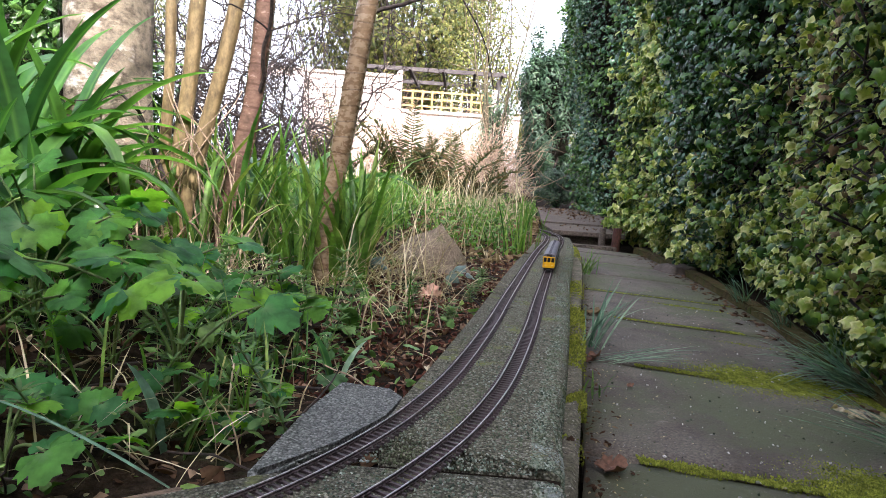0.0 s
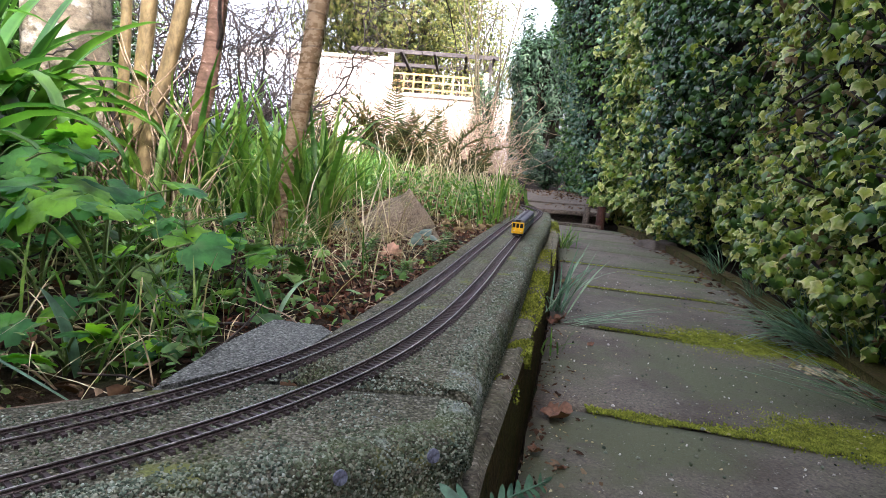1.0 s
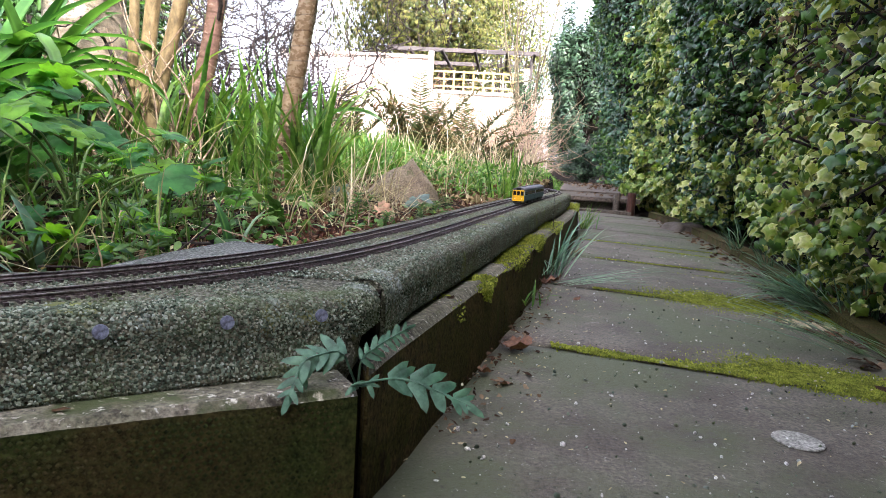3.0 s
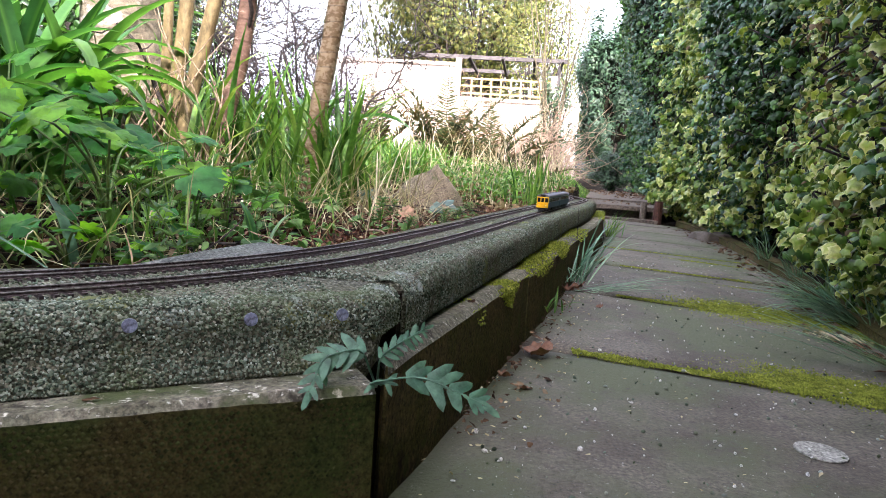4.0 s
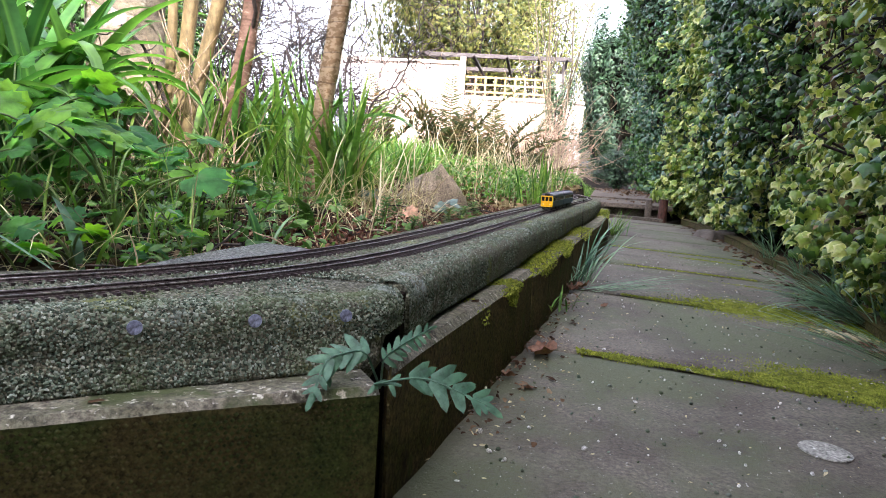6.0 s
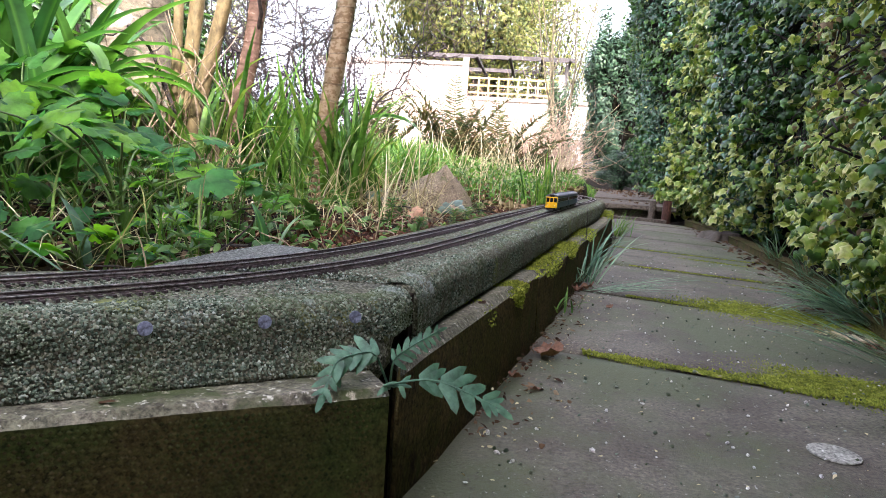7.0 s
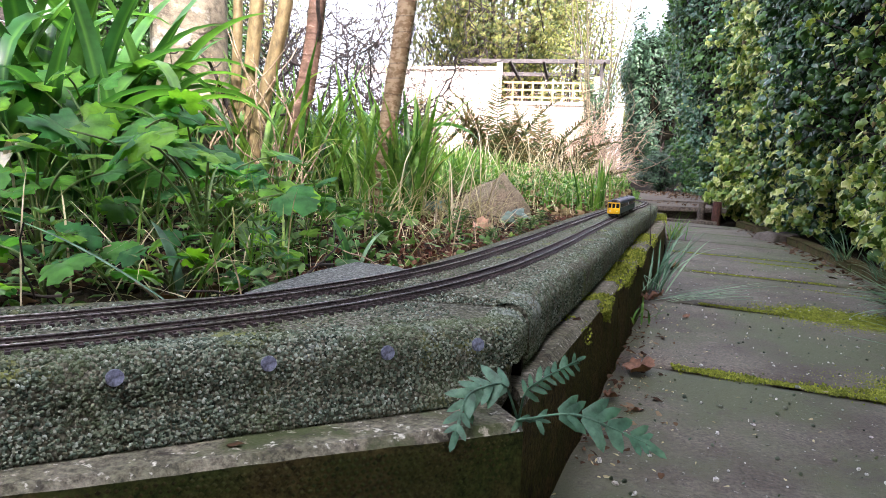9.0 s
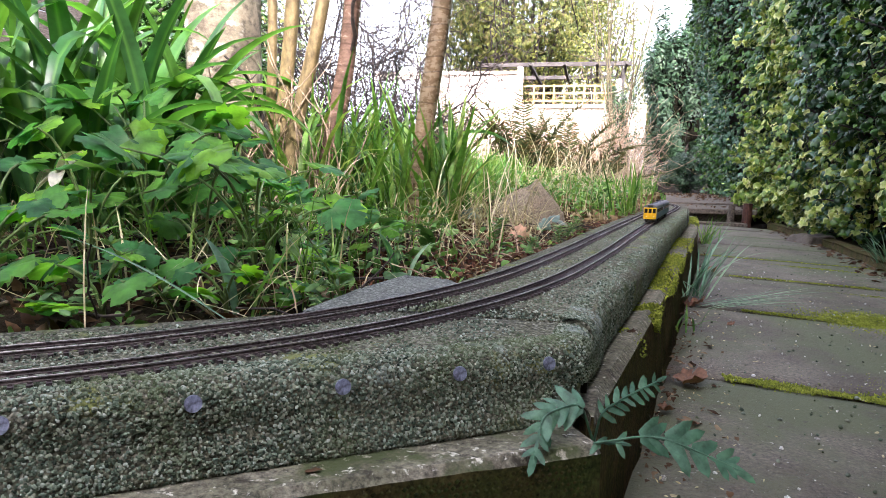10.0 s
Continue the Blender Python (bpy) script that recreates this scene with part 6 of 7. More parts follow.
# fallen twigs and stems over the bed
p = garden_points(300, -0.8, 0.2, 0.45, 2.0, 1.0, 0.02)
for nm, m_, sel, lab in (("fallen_twigs", M_TWIG_PALE, p[:len(p) // 2], "pale dry twigs lying on the bed"), ("fallen_twigs", M_TWIG, p[len(p) // 2:], "dark fallen twigs lying on the bed")):
    ls = [(wander(q + (0, 0, RNG.uniform(0.006, 0.03)), (RNG.normal(), RNG.normal(), RNG.normal(0, 0.18)), RNG.uniform(0.04, 0.16), 7, 0.16, RNG), np.linspace(RNG.uniform(0.001, 0.0024), 0.0007, 8)) for q in sel]
    v, f = tubes(ls, 5)
    raw(nm, v, f, m_, None, lab, "twigs", kind="stuff")
litter("seedlings", garden_points(260, -0.8, 0.2, 0.5, 2.0, 1.0, 0.01), 0.006, 0.016, M_GRASS, HEART, "bright lime-green seedling leaves", 0.04, 0.5, "weeds")
litter("pale_scraps", garden_points(900, -0.8, 0.2, 0.5, 2.2, 1.0, 0.0), 0.004, 0.012, M_STRAW, OVAL, "pale dry leaf scraps on the soil", 0.02, 0.8)
# dead stalks round the pale trunk
for i in range(30):
    p = wander((RNG.uniform(-0.72, -0.42), RNG.uniform(1.30, 1.42), 0.19), (RNG.normal(0, 0.25), RNG.normal(0, 0.2), 1), RNG.uniform(0.2, 0.42), 9, 0.14, RNG)
    v, f = tubes([(p, np.linspace(0.0026, 0.001, 10))], 6)
    raw("dead_stalk", v, f, M_TWIG_PALE, None, "dry tan dead stalk beside the trunks", "stalk", "dead stalks")
# a withered stalk with a pale curled leaf at its top
stalk = wander((0, 0, 0), (0.1, -0.05, 1), 0.12, 8, 0.10, RNG)
v1, f1 = tubes([(stalk, np.linspace(0.0022, 0.0014, 9))], 6)
v2, f2, rim2 = blades(np.tile(stalk[-1], (5, 1)), np.array([0.2, 1.4, 2.9, 4.0, 5.2]), np.array([0.4, 0.9, 1.6, 2.2, 1.9]), np.array([0.04, 0.045, 0.05, 0.045, 0.04]), np.full(5, 0.016), np.array([1.5, 1.8, 1.2, 0.6, 0.8]), 9)
ob = raw("withered_stalk", np.vstack([v1, v2]), [f1, f2 + len(v1)], M_PALEDRY, None, "dark withered stalk with pale curled dead leaves", "stalk", "dead stalks", rim=np.concatenate([np.ones(len(v1)), rim2]))
ob.location = foot(-0.52, 0.70)
# timber along the back of the railway bed
bm = bmesh.new()
c0, c1 = front_at(0.20, 0.222, 0.0), front_at(0.52, 0.222, 0.0)
ax = (Vector(c1) - Vector(c0))
ob = part("timber_edging", box((0, -0.011, 0.09), (ax.length, 0.011, 0.162), 0.004), surf("weathered_brown_timber", [(0.09, 0.06, 0.04), (0.16, 0.115, 0.08)], 6, 90, 0.85, 0.5, 0.002, stretch=(0.5, 4, 4)))
bm.free()
ob.matrix_world = Matrix.Translation(c0) @ Matrix.Rotation(math.atan2(ax.y, ax.x), 4, "Z")
tagged(ob, "weathered brown timber plank behind the railway bed", "plank")
for x, y, z, az, ln in ((-0.19, 0.50, 0.16, 3.2, 0.18),):
    v, f, rim = blades(np.zeros((1, 3)), [az], [1.05], [ln], [0.0042], [0.35], 10)
    ob = raw("grass_blade", v, f, M_SEDGE, None, "long grass blade lying behind the track", "grass", rim=rim)
    ob.location = (x, y, z)

# single broad blades and bramble leaves near the rock
for i, (x, y, ln, az, ob_m) in enumerate(((-0.125, 0.80, 0.085, 2.6, M_STRAP), (-0.118, 0.815, 0.075, 0.6, M_SEDGE), (-0.215, 0.59, 0.07, 0.4, M_STRAP), (-0.24, 0.60, 0.09, 2.9, M_SEDGE))):
    v, f, rim = blades(np.array([[0, 0, 0.0]]), [az], [0.25], [ln], [0.014], [0.7], 10)
    ob = raw("single_leaf", v, f, ob_m, None, "single broad green leaf blade beside the track", "leaf", rim=rim)
    ob.location = foot(x, y)
for x, y, s_, az in ((-0.19, 1.62, 0.045, 0.4), (-0.15, 1.58, 0.036, 2.4), (0.02, 1.68, 0.036, 1.0), (-0.25, 1.60, 0.04, 4.0), (-0.08, 1.35, 0.025, 5.0), (0.05, 1.62, 0.028, 2.0)):
    v, f = spread(HEART[0], HEART[1], rot(np.array([az]), np.array([0.5]), np.array([0.3])), np.zeros((1, 3)), np.array([s_]))
    ob = raw("bramble_leaf", v, f, M_BLUELEAF, None, "blue-grey bramble leaf near the rock", "leaf", "bramble leaves", rim=HEART[2])
    ob.location = (x, y, float(garden_z(x, y)) + 0.035)
for x, y, z, s_ in ((-0.247, 1.6, 0.222, 0.036), (0.0, 1.6, 0.182, 0.03), (-0.19, 1.58, 0.20, 0.024)):
    v, f = spread(HEART[0] * np.array([1, 1.3, 1]), HEART[1], aimed(np.array([[0.1, -1.0, 0.75]]), np.array([[0.8, -0.1, -0.5]])), np.zeros((1, 3)), np.array([s_]))
    t = np.linspace(0, 1, 7)[:, None]
    v2, f2 = tubes([(np.array([[0, 0.03, -0.065]]) * t ** 1.4, np.linspace(0.0012, 0.002, 7))], 5)
    ob = raw("bramble_leaf", np.vstack([v, v2]), f + [f2 + len(v)], M_BLUELEAF, None, "blue-grey bramble leaf on a thin stalk", "leaf", "bramble leaves", rim=np.concatenate([HEART[2], np.ones(len(v2))]))
    ob.location = (x, y, z)

# ---- moss ----
TUFT = (np.array([[-0.5, -0.3, 0], [0.5, -0.3, 0], [0, 0.6, 0], [0, 0, 1.0]]), np.array([[0, 1, 3], [1, 2, 3], [2, 0, 3]]))


def moss(p, name="moss", label="yellow-green moss in the path's joints", lo=0.0014, hi=0.0038):
    n = len(p)
    v, f = spread(TUFT[0], TUFT[1], rot(RNG.uniform(0, 6.28, n), RNG.normal(0, 0.3, n), RNG.normal(0, 0.3, n)), p, RNG.uniform(lo, hi, n))
    raw(name, v, f, M_MOSS, None, label, "moss", kind="stuff", smooth=False)


pts = []
for j, (yj, lo, hi, wd, n) in enumerate(((1.045, 0.08, 0.66, 0.013, 9000), (1.65, 0.12, 0.66, 0.012, 5000), (2.27, 0.1, 0.5, 0.010, 2200), (2.87, 0.0, 0.6, 0.010, 900), (0.44, 0.1, 0.6, 0.010, 900))):
    q = RNG.uniform(lo, hi, n)
    wdt = wd * (0.5 + 0.9 * np.abs(np.sin(q * 13 + j)) * np.abs(np.sin(q * 29 + 2 * j)) + 1.6 * ease((q - 0.42) / 0.2))
    yy = yj + RNG.normal(0, 1, n) * wdt * 0.7
    x0 = kerb_x(yj) + 0.012
    x = x0 + q
    yk = yy - 0.19 * q
    pts.append(np.stack([x, yk, path_z(x, yk) - 0.002], 1))
# broad mats near the sedge
for cx, cy, sx, sy, n in ((0.83, 1.55, 0.14, 0.095, 30000), (0.72, 0.995, 0.12, 0.055, 20000), (0.82, 1.55, 0.06, 0.05, 3500), (0.86, 2.0, 0.10, 0.02, 800), (0.9, 2.62, 0.12, 0.02, 700)):
    x, y = RNG.normal(cx, sx * 0.6, n), RNG.normal(cy, sy * 0.6, n)
    y = y - 0.3 * (x - cx)
    pts.append(np.stack([x, y, path_z(x, y) - 0.001], 1))
moss(np.vstack(pts))
pts = []
for y0, ln, n in ((0.97, 0.06, 5000), (1.30, 0.16, 3000), (1.62, 0.14, 3500), (2.1, 0.2, 1200), (3.35, 0.35, 2200), (0.80, 0.03, 200)):
    y = RNG.normal(y0, ln * 0.42, n)
    o = -0.004 + 0.055 * RNG.uniform(0, 1, n) ** 0.9
    swell = np.exp(-((y - y0) / (0.7 * ln)) ** 2)
    low = np.where(o < 0.006, RNG.uniform(0, 0.03, n) * swell, 0)
    pts.append(np.stack([kerb_x(y) - o, y, KERB_TOP - 0.006 + 0.011 * swell * RNG.uniform(0.2, 1, n) * (0.5 + 0.5 * np.sin(o * 160 + y * 90)) - low], 1))
moss(np.vstack(pts), "moss_on_kerb", "bright moss cushions on the kerb top", 0.0014, 0.0042)

# ---- tufts on the path ----
def tuft(at, n, seed, lo, hi, az, spread_az, label, material=M_SEDGE, width=0.0042, lean=(0.2, 1.0), droop=1.3):
    rng = np.random.default_rng(seed)
    b = rng.normal(0, 0.022, (n, 3)) * (1, 1, 0)
    v, f, rim = blades(b, rng.normal(az, spread_az, n), rng.uniform(*lean, n), rng.uniform(lo, hi, n), rng.uniform(0.6, 1.2, n) * width, rng.uniform(0.1, droop, n), 7)
    ob = raw("sedge_tuft", v, f, material, None, label, "grass tuft", "grass tufts beside the path", rim=rim)
    ob.location = at
    return ob


LB = "tuft of bluish-green narrow blades at the path's edge"
tuft((0.98, 1.53, -0.01), 40, 1, 0.12, 0.27, 2.75, 0.35, LB, lean=(0.85, 1.35), droop=1.5, width=0.0062)
tuft((1.00, 1.62, -0.01), 30, 2, 0.12, 0.26, 2.8, 0.5, LB, lean=(0.8, 1.3), droop=1.6, width=0.0062)
tuft((1.02, 1.46, -0.01), 26, 12, 0.10, 0.20, 3.2, 1.2, LB, lean=(0.1, 0.8), droop=1.0, width=0.0055)
tuft((0.86, 1.12, 0.0), 22, 3, 0.14, 0.28, 3.0, 0.3, LB, lean=(1.0, 1.4), droop=0.3, width=0.005)
tuft((1.02, 1.72, 0.0), 24, 4, 0.06, 0.17, 3.0, 1.0, LB)
tuft((1.20, 2.75, 0.0), 34, 5, 0.10, 0.20, 3.0, 1.0, LB)
tuft((1.12, 2.25, 0.0), 22, 6, 0.06, 0.12, 3.0, 1.0, LB)
tuft((0.385, 1.75, 0.0), 26, 7, 0.10, 0.23, 0.9, 0.8, "tuft of blue-green arching blades at the kerb's foot", M_SEDGE, 0.0055, (0.3, 0.95), 1.6)
tuft((0.40, 1.64, 0.0), 16, 8, 0.12, 0.26, -0.1, 0.22, "blades lying across the path from the kerb", M_SEDGE, 0.004, (1.25, 1.45), 0.15)
tuft((0.65, 3.3, 0.0), 24, 9, 0.08, 0.18, 0.4, 1.0, "tuft of green blades growing at the kerb's end", M_GRASS, 0.006, (0.1, 0.8))
tuft((0.31, 1.33, 0.0), 8, 10, 0.03, 0.08, 0.3, 1.2, "small tuft at the kerb's foot", M_GRASS, 0.004)
for x, y, sd in ((0.255, 2.6, 20), (0.215, 2.45, 21), (0.29, 2.75, 22)):
    tuft((x, y, 0.14), 9, sd, 0.12, 0.24, 1.0, 3.0, "upright green iris-like blades beside the railway", M_GRASS, 0.009, (0.0, 0.3), 0.5)


tuft((-0.20, 1.52, 0.17), 26, 30, 0.12, 0.26, -0.6, 0.9, "tuft of pale dry straw bending over", M_STRAW, 0.003, (0.4, 1.1), 1.5)
tuft((-0.12, 1.50, 0.15), 14, 31, 0.10, 0.2, -1.0, 0.8, "tuft of pale dry straw bending over", M_STRAW, 0.003, (0.5, 1.2), 1.5)

tuft((-0.24, 1.38, 0.17), 22, 32, 0.12, 0.26, -0.4, 0.7, "tuft of pale dry straw bending over", M_STRAW, 0.0028, (0.7, 1.25), 1.2)
for i, (x, y) in enumerate(((-0.10, 1.50), (0.05, 1.44), (-0.16, 1.36), (0.06, 1.56), (-0.07, 1.28), (0.0, 1.22), (0.085, 1.7))):
    cleavers(foot(x, y), 90 + i, RNG.uniform(0.03, 0.06))

# ---- fallen leaves and crumbs on the path ----
M_RUSTY = leafy("rust_red_dry_leaf", [(0.13, 0.055, 0.036), (0.20, 0.10, 0.065), (0.16, 0.085, 0.055)], 0.75, 0.1, spec=0.3, blotch=140)



def fallen(at, size, az, seed, label, shape=IVY, material=None, curl=0.5, tilt=0.0):
    """A dry leaf, crumpled into folds, on a finer net than a fresh leaf."""
    rng = np.random.default_rng(seed)
    n = (len(shape[0]) - 1) // 2
    edge = shape[0][1 + n:]
    rings = [np.zeros((1, 3))] + [edge * k / 6 for k in range(1, 7)]
    v = np.vstack(rings)
    v[:, 2] = 0
    r = np.hypot(v[:, 0], v[:, 1])
    fold = sum(rng.uniform(0.3, 1) * np.sin(v[:, 0] * rng.normal(0, 8) + v[:, 1] * rng.normal(0, 8) + rng.uniform(0, 6)) for _ in range(5))
    v[:, 2] = curl * (0.22 * np.abs(fold) * (0.3 + r) + 0.5 * r ** 2 * rng.uniform(0.2, 1)) + rng.normal(0, 0.02, len(v))
    v[:, :2] *= (1 - 0.35 * curl * r[:, None]) * np.array([1, rng.uniform(0.7, 1.0)])
    v[:, 2] -= v[:, 2].min()
    k = np.arange(n - 1)
    tris = np.stack([np.zeros(n - 1, int), 1 + k, 2 + k], 1)
    quads = np.vstack([np.stack([1 + m * n + k, 1 + (m + 1) * n + k, 2 + (m + 1) * n + k, 2 + m * n + k], 1) for m in range(5)])
    ob = raw("fallen_leaf", v * size, [tris, quads], material or M_RUSTY, None, label, "leaf", "fallen leaves", rim=np.clip(r, 0, 1))
    ob.matrix_world = Matrix.Translation(at) @ Matrix.Rotation(az, 4, "Z") @ Matrix.Rotation(tilt, 4, "Y")
    return ob


def on_path(x, y):
    return (x, y, float(path_z(x, y)) + 0.001)


fallen(on_path(0.25, 0.965), 0.045, 0.3, 1, "crumpled brown dead leaf on the path slab", FANLEAF, None, 0.62)
fallen(on_path(0.486, 2.265), 0.055, 1.0, 2, "curled pinkish tan dead leaf by the kerb", IVY, M_DEADIVY, 0.7)
fallen(on_path(0.215, 0.84), 0.02, 4.0, 4, "shrivelled brown leaf on the slab", curl=0.8)
fallen(on_path(0.24, 0.80), 0.016, 5.0, 5, "shrivelled brown leaf on the slab", curl=0.8)
fallen(on_path(0.40, 1.42), 0.018, 1.2, 6, "small brown leaf on the slab", curl=0.8)
fallen(on_path(0.345, 1.60), 0.03, 1.7, 7, "curled brown leaf at the kerb's foot", curl=0.8)
fallen(on_path(0.365, 1.65), 0.03, 0.2, 8, "curled brown leaf at the kerb's foot", curl=0.8)
fallen(on_path(0.195, 0.60), 0.008, 0.2, 9, "tiny yellow leaf on the slab", HEART, M_STRAW, 0.3)
fallen(on_path(0.83, 1.40), 0.032, 0.8, 10, "pale dry leaf among the sedge", HEART, M_STRAW, 0.4)
fallen(on_path(0.86, 1.36), 0.03, 2.8, 11, "pale dry leaf among the sedge", HEART, M_STRAW, 0.4)
fallen(on_path(0.90, 1.42), 0.018, 2.8, 12, "small pale leaf at the hedge foot", HEART, M_STRAW, 0.2)
fallen((-0.033, 1.42, 0.148), 0.045, -1.35, 13, "pinkish dry oak leaf propped up beside the rock", FANLEAF, leafy("pink_dry_leaf", [(0.58, 0.33, 0.26), (0.68, 0.43, 0.35)], 0.8, 0.15, spec=0.15), 0.45, -1.15)
fallen((0.165, 0.80, KERB_TOP), 0.014, 1.3, 14, "small brown leaf on the kerb top", HEART, M_DEAD, 0.5)
fallen(tuple(front_at(0.19, 0.022, KERB_TOP + 0.004)), 0.012, 0.4, 15, "small dry leaf scrap on the kerb ledge", OVAL, M_DEAD, 0.3)
litter("withered_heap", np.array([on_path(RNG.normal(0.87, 0.03), RNG.normal(1.37, 0.02)) for _ in range(26)]), 0.012, 0.026, M_STRAW, HEART, "pale withered leaves heaped by the sedge", 0.008, 0.5)
litter("path_litter", np.array([on_path(float(x), float(y)) for x, y in ((hedge_x(y) - 0.06 - abs(RNG.normal(0, 0.04)), y) for y in RNG.uniform(0.8, 4.7, 260))]), 0.008, 0.03, M_DEAD, HEART, "brown dead leaves along the hedge foot", 0.004, 0.3)
litter("path_litter", np.array([on_path(float(x), float(y)) for x, y in ((kerb_x(y) + 0.015 + abs(RNG.normal(0, 0.025)), y) for y in RNG.uniform(0.6, 4.5, 150))]), 0.005, 0.018, M_DEAD, OVAL, "brown leaf scraps along the kerb", 0.003, 0.3)
yd = RNG.uniform(0.62, 1.3, 130)
litter("kerb_debris", np.array([on_path(float(kerb_x(y) + 0.012 + abs(RNG.normal(0, 0.035))), float(y)) for y in yd]), 0.003, 0.008, M_DEAD, HEART, "dark brown leaf crumbs by the kerb", 0.002, 0.4)
litter("kerb_debris", np.array([on_path(float(kerb_x(y) + 0.012 + abs(RNG.normal(0, 0.09))), float(y)) for y in RNG.uniform(0.5, 1.6, 90)]), 0.003, 0.007, M_STRAW, OVAL, "pale chaff and stalk scraps by the kerb", 0.002, 0.3)
yc = 0.25 + 3.4 * RNG.uniform(0, 1, 1500) ** 1.4
pc = np.array([on_path(float(kerb_x(y) + RNG.uniform(0.03, 0.6)), float(y)) for y in yc])
v, f = spread(ICO_V, ICO_F, rot(RNG.uniform(0, 6, 1500), RNG.uniform(0, 6, 1500), RNG.uniform(0, 6, 1500)), pc, (0.0004 + 0.002 * RNG.uniform(0, 1, (1500, 1)) ** 2) * RNG.uniform(0.5, 1.6, (1500, 3)))
raw("crumbs", v, f, M_PEBBLE, None, "small crumbs of grit and dirt on the path", "grit", kind="stuff")
pd = np.array([on_path(float(kerb_x(y) + RNG.uniform(0.03, 0.6)), float(y)) for y in RNG.uniform(0.25, 3.0, 200)])
litter("leaf_scraps", pd, 0.003, 0.008, M_STRAW, OVAL, "tiny pale leaf scraps on the path", 0.002, 0.2)
M_FLECK = surf("white_grit", [(0.5, 0.49, 0.46), (0.65, 0.64, 0.62)], 40, 300, 0.8, 0.2, 0.0003)
pw = np.array([on_path(float(kerb_x(y) + RNG.uniform(0.02, 0.6)), float(y)) for y in RNG.uniform(0.25, 2.6, 700)])
v, f = spread(ICO_V, ICO_F, rot(RNG.uniform(0, 6, 700), RNG.uniform(0, 6, 700), RNG.uniform(0, 6, 700)), pw, (0.0004 + 0.0018 * RNG.uniform(0, 1, (700, 1)) ** 3) * RNG.uniform(0.3, 2.0, (700, 3)))
raw("white_flecks", v, f, M_FLECK, None, "white grit and shell flecks on the path", "grit", kind="stuff", smooth=False)
bm = bmesh.new()
bmesh.ops.create_cone(bm, segments=32, radius1=0.0275, radius2=0.027, depth=0.0014, cap_ends=True)
ob = tagged(part("pale_disc", bm, M_PALEDISC), "flat pale round disc set in the path slab", "disc")
ob.matrix_world = Matrix.Translation((0.569, 0.715, float(path_z(0.569, 0.715)) + 0.0006)) @ Matrix.Rotation(0.024, 4, "Y")


# ---- model train ----
M_BLUE = plain("rail_blue_plastic", (0.035, 0.085, 0.13), 0.45)
M_BAND = plain("pale_grey_band", (0.42, 0.43, 0.42), 0.5)
M_YELLOW = plain("yellow_warning_panel", (0.75, 0.42, 0.01), 0.45)
M_ROOF = plain("dark_grey_roof", (0.10, 0.10, 0.125), 0.55)
M_BLACK = plain("black_underframe", (0.012, 0.012, 0.013), 0.6)
M_PANE = plain("dark_window_pane", (0.012, 0.014, 0.016), 0.12)
M_WHEEL = plain("steel_wheel", (0.25, 0.24, 0.23), 0.4, 0.8)
M_LAMP = plain("pale_lamp_lens", (0.7, 0.68, 0.6), 0.3)


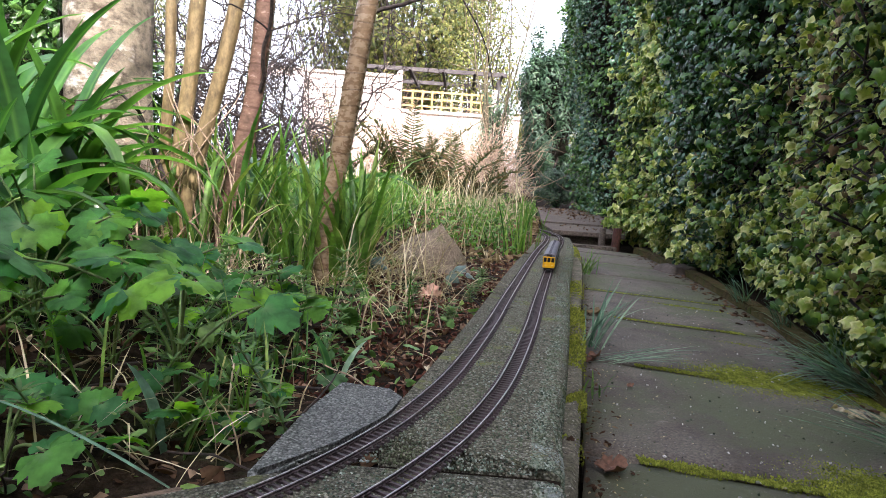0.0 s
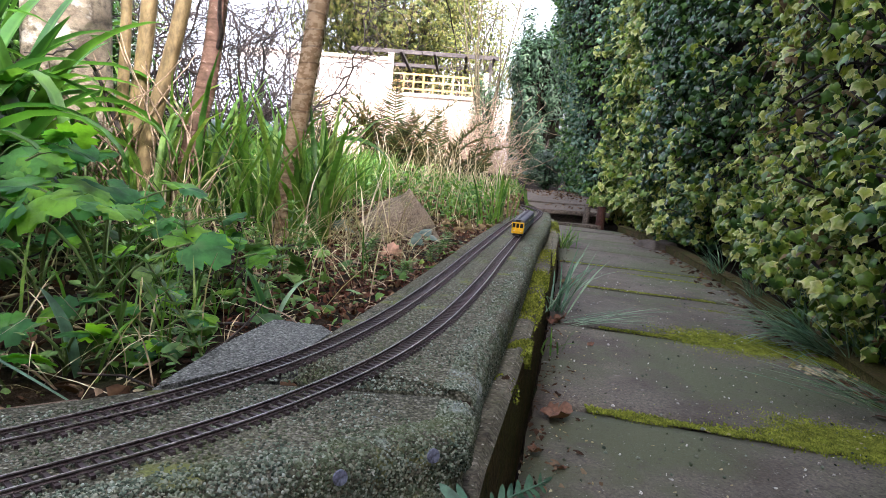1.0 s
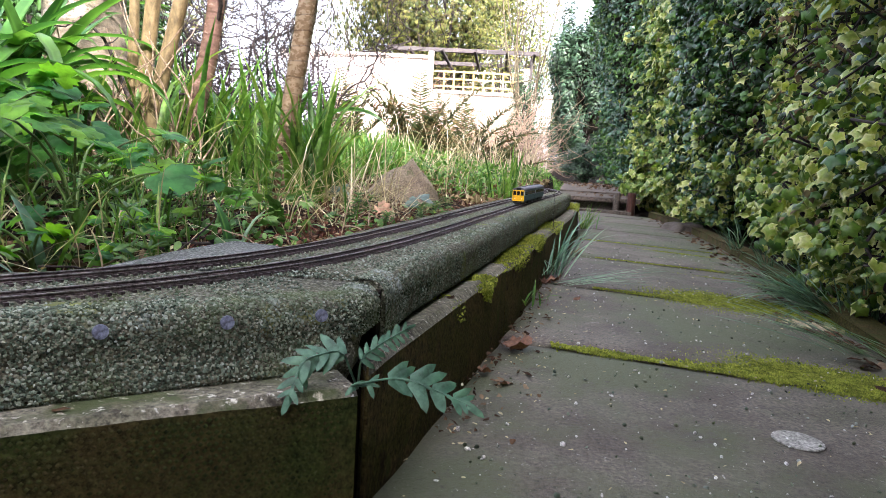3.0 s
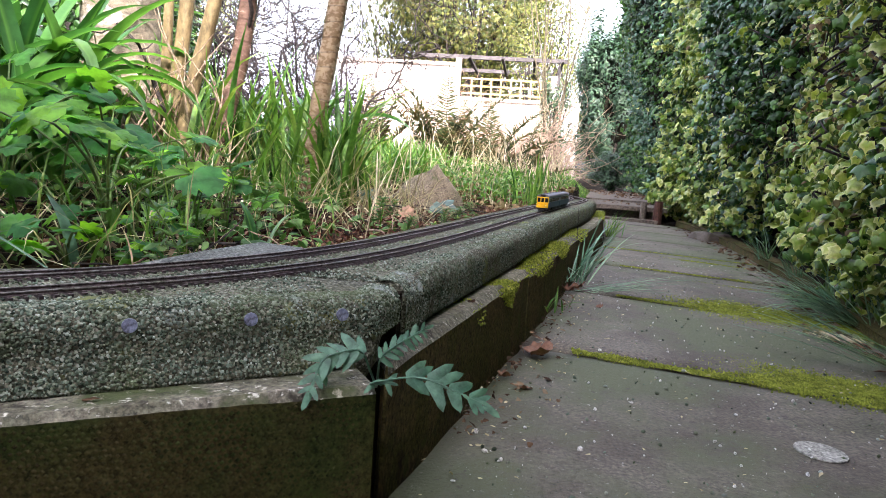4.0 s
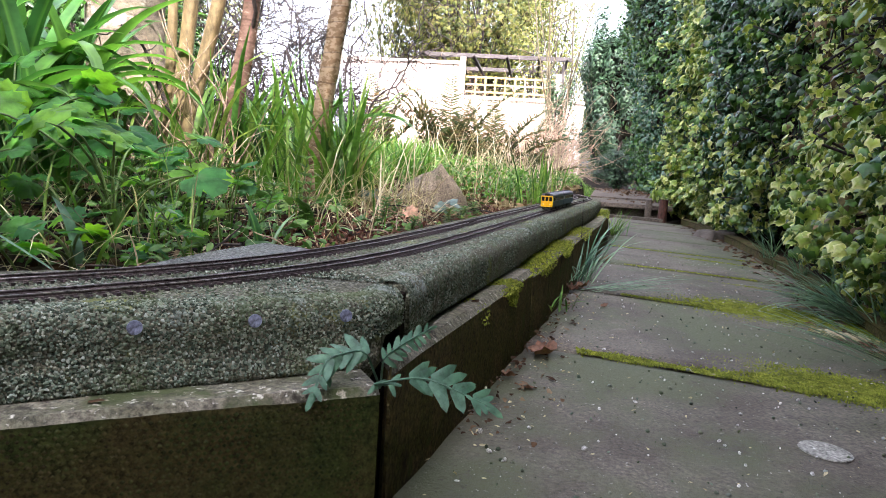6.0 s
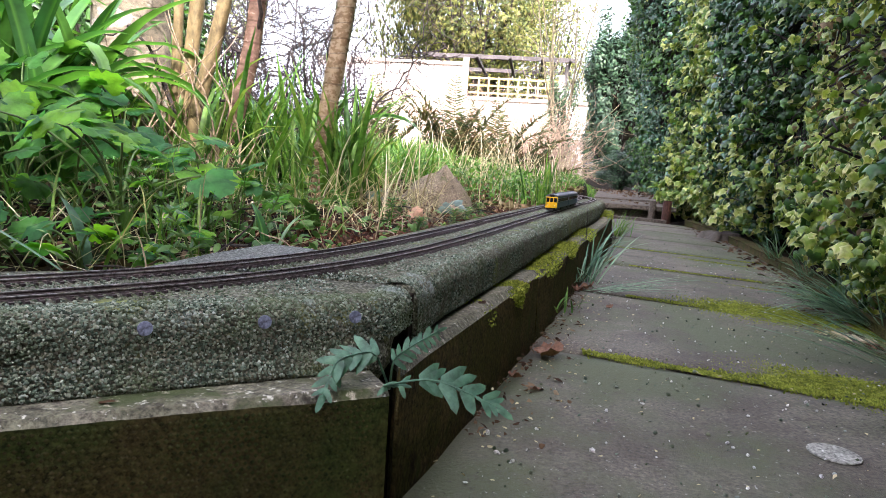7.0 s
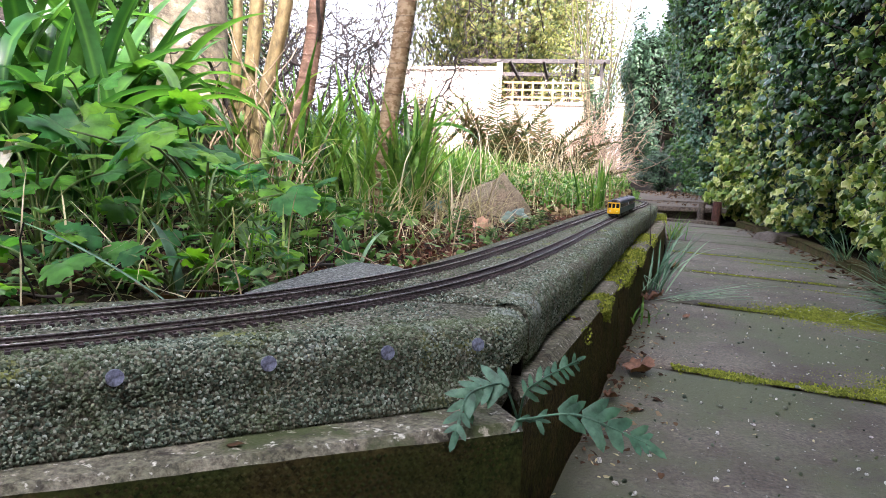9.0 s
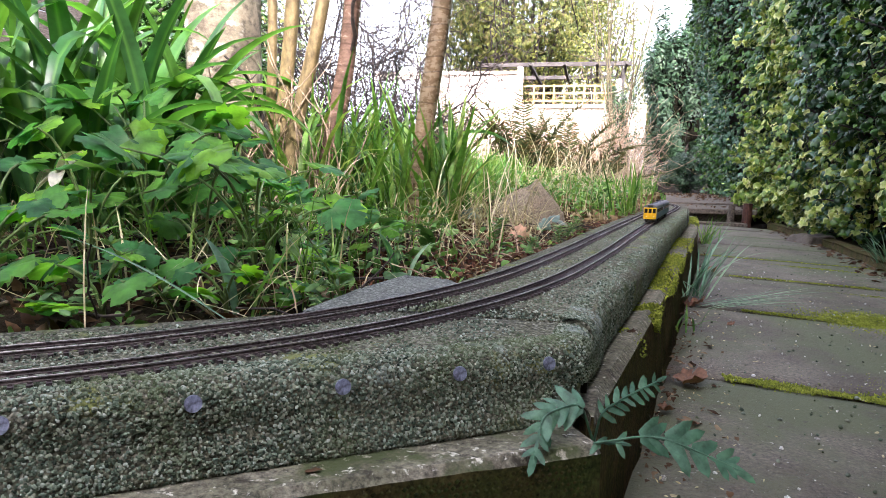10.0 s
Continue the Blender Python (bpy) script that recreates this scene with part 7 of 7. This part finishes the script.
def coach(front_s, length, cab, label):
    """A railcar on the near track; front_s: metres along the line of its front; it runs back from there."""
    k0, k1 = int(front_s / 0.004), int((front_s + length) / 0.004)
    a, b = NEAR[k0], NEAR[k1]
    dv = (b - a) / np.linalg.norm(b - a)
    thing = empty("railcar", label, "model railcar", "coaches of the model train")
    thing.matrix_world = Matrix.Translation((*a, TRACK_Z + 0.0050)) @ Matrix.Rotation(math.atan2(dv[1], dv[0]), 4, "Z")
    L, W2 = length - 0.004, 0.0175

    def add(name, bm, m, lab="", host=None):
        return part(name, bm, m, host or thing, lab)

    add("body", box((0, -W2, 0.010), (L, W2, 0.0262), 0.0012), M_BLUE, "dark blue lower body")
    add("window_band", box((0.0006, -W2 + 0.0004, 0.0258), (L - 0.0006, W2 - 0.0004, 0.0385)), M_BAND, "pale grey window band")
    add("cant_rail", box((0.0004, -W2 - 0.0001, 0.0382), (L - 0.0004, W2 + 0.0001, 0.0412)), M_BLUE, "dark blue upper edge")
    bm = bmesh.new()
    rows = []
    for x in (0.0, L):
        rows.append([bm.verts.new((x, W2 * math.cos(t), 0.0410 + 0.0085 * math.sin(t) ** 0.8)) for t in np.linspace(0, math.pi, 13)])
    for i in range(12):
        bm.faces.new((rows[0][i], rows[0][i + 1], rows[1][i + 1], rows[1][i]))
    for r in rows:
        bm.faces.new(r)
    roof = add("roof", bm, M_ROOF, "ribbed dark grey roof")
    for i in range(9):
        x = L * (0.06 + 0.11 * i)
        add("roof_vent", box((x - 0.002, -0.004, 0.0486), (x + 0.002, 0.004, 0.0512), 0.0005), M_ROOF, "", roof)
    x = 0.012
    widths = [0.009, 0.0045, 0.011, 0.0045] + [0.008] * 12
    i = 0
    while x < L - 0.012:
        w = widths[i % len(widths)]
        for sg in (-1, 1):
            add("window", box((x, sg * (W2 - 0.0004) - 0.0006, 0.0275), (x + w, sg * (W2 - 0.0004) + 0.0006, 0.0372), 0.0004), M_PANE)
        x += w + 0.0036
        i += 1
    add("underframe", box((0.004, -0.013, 0.003), (L - 0.004, 0.013, 0.0105), 0.001), M_BLACK)
    for i in range(5):
        x = L * (0.36 + 0.07 * i)
        add("underfloor_box", box((x, -0.0165, 0.0015), (x + 0.012, 0.0165, 0.0098), 0.0008), M_BLACK)
    for xb in (0.04, L - 0.04):
        bog = add("bogie", box((xb - 0.022, -0.0135, 0.001), (xb + 0.022, 0.0135, 0.006), 0.001), M_BLACK)
        for dx in (-0.0165, 0.0165):
            for sg in (-1, 1):
                wb = bmesh.new()
                bmesh.ops.create_cone(wb, segments=18, radius1=0.0068, radius2=0.0062, depth=0.0025, cap_ends=True, matrix=Matrix.Translation((xb + dx, sg * 0.0083, 0.0066)) @ Matrix.Rotation(math.pi / 2, 4, "X"))
                add("wheel", wb, M_WHEEL, "", bog)
    if cab:
        panel = add("cab_front", box((-0.0024, -W2 + 0.0006, 0.0102), (0.0004, W2 - 0.0006, 0.0415), 0.001), M_YELLOW, "bright yellow cab front")
        for yc_, w in ((-0.0107, 0.0042), (0.0, 0.0042), (0.0107, 0.0042)):
            add("windscreen", box((-0.0029, yc_ - w, 0.0265), (-0.0021, yc_ + w, 0.0385), 0.0004), M_PANE, "dark windscreen", panel)
        for yc_ in (-0.0095, 0.0095):
            hb = bmesh.new()
            bmesh.ops.create_cone(hb, segments=14, radius1=0.0016, radius2=0.0013, depth=0.0014, cap_ends=True, matrix=Matrix.Translation((-0.0028, yc_, 0.0175)) @ Matrix.Rotation(math.pi / 2, 4, "Y"))
            add("headlight", hb, M_LAMP, "", panel)
        for yc_ in (-0.0105, 0.0105):
            hb = bmesh.new()
            bmesh.ops.create_cone(hb, segments=14, radius1=0.003, radius2=0.003, depth=0.004, cap_ends=True, matrix=Matrix.Translation((-0.0045, yc_, 0.0072)) @ Matrix.Rotation(math.pi / 2, 4, "Y"))
            add("buffer", hb, M_BLACK)
        add("coupling", box((-0.011, -0.005, 0.001), (0.004, 0.005, 0.006), 0.0008), M_BLACK)
        add("headcode_box", box((-0.001, -0.007, 0.0412), (0.010, 0.007, 0.0478), 0.001), M_BLACK, "black roof box")
    else:
        add("gangway", box((-0.004, -0.006, 0.010), (0.0, 0.006, 0.040), 0.0006), M_BLACK)
    return thing


i_train = int(np.argmin(np.abs(NEAR[:700 + 100, 1] - 1.90)))
coach(i_train * 0.004, 0.256, True, "model railcar in blue and grey with yellow cab front")
coach(i_train * 0.004 + 0.262, 0.256, False, "trailing model coach in blue and grey")
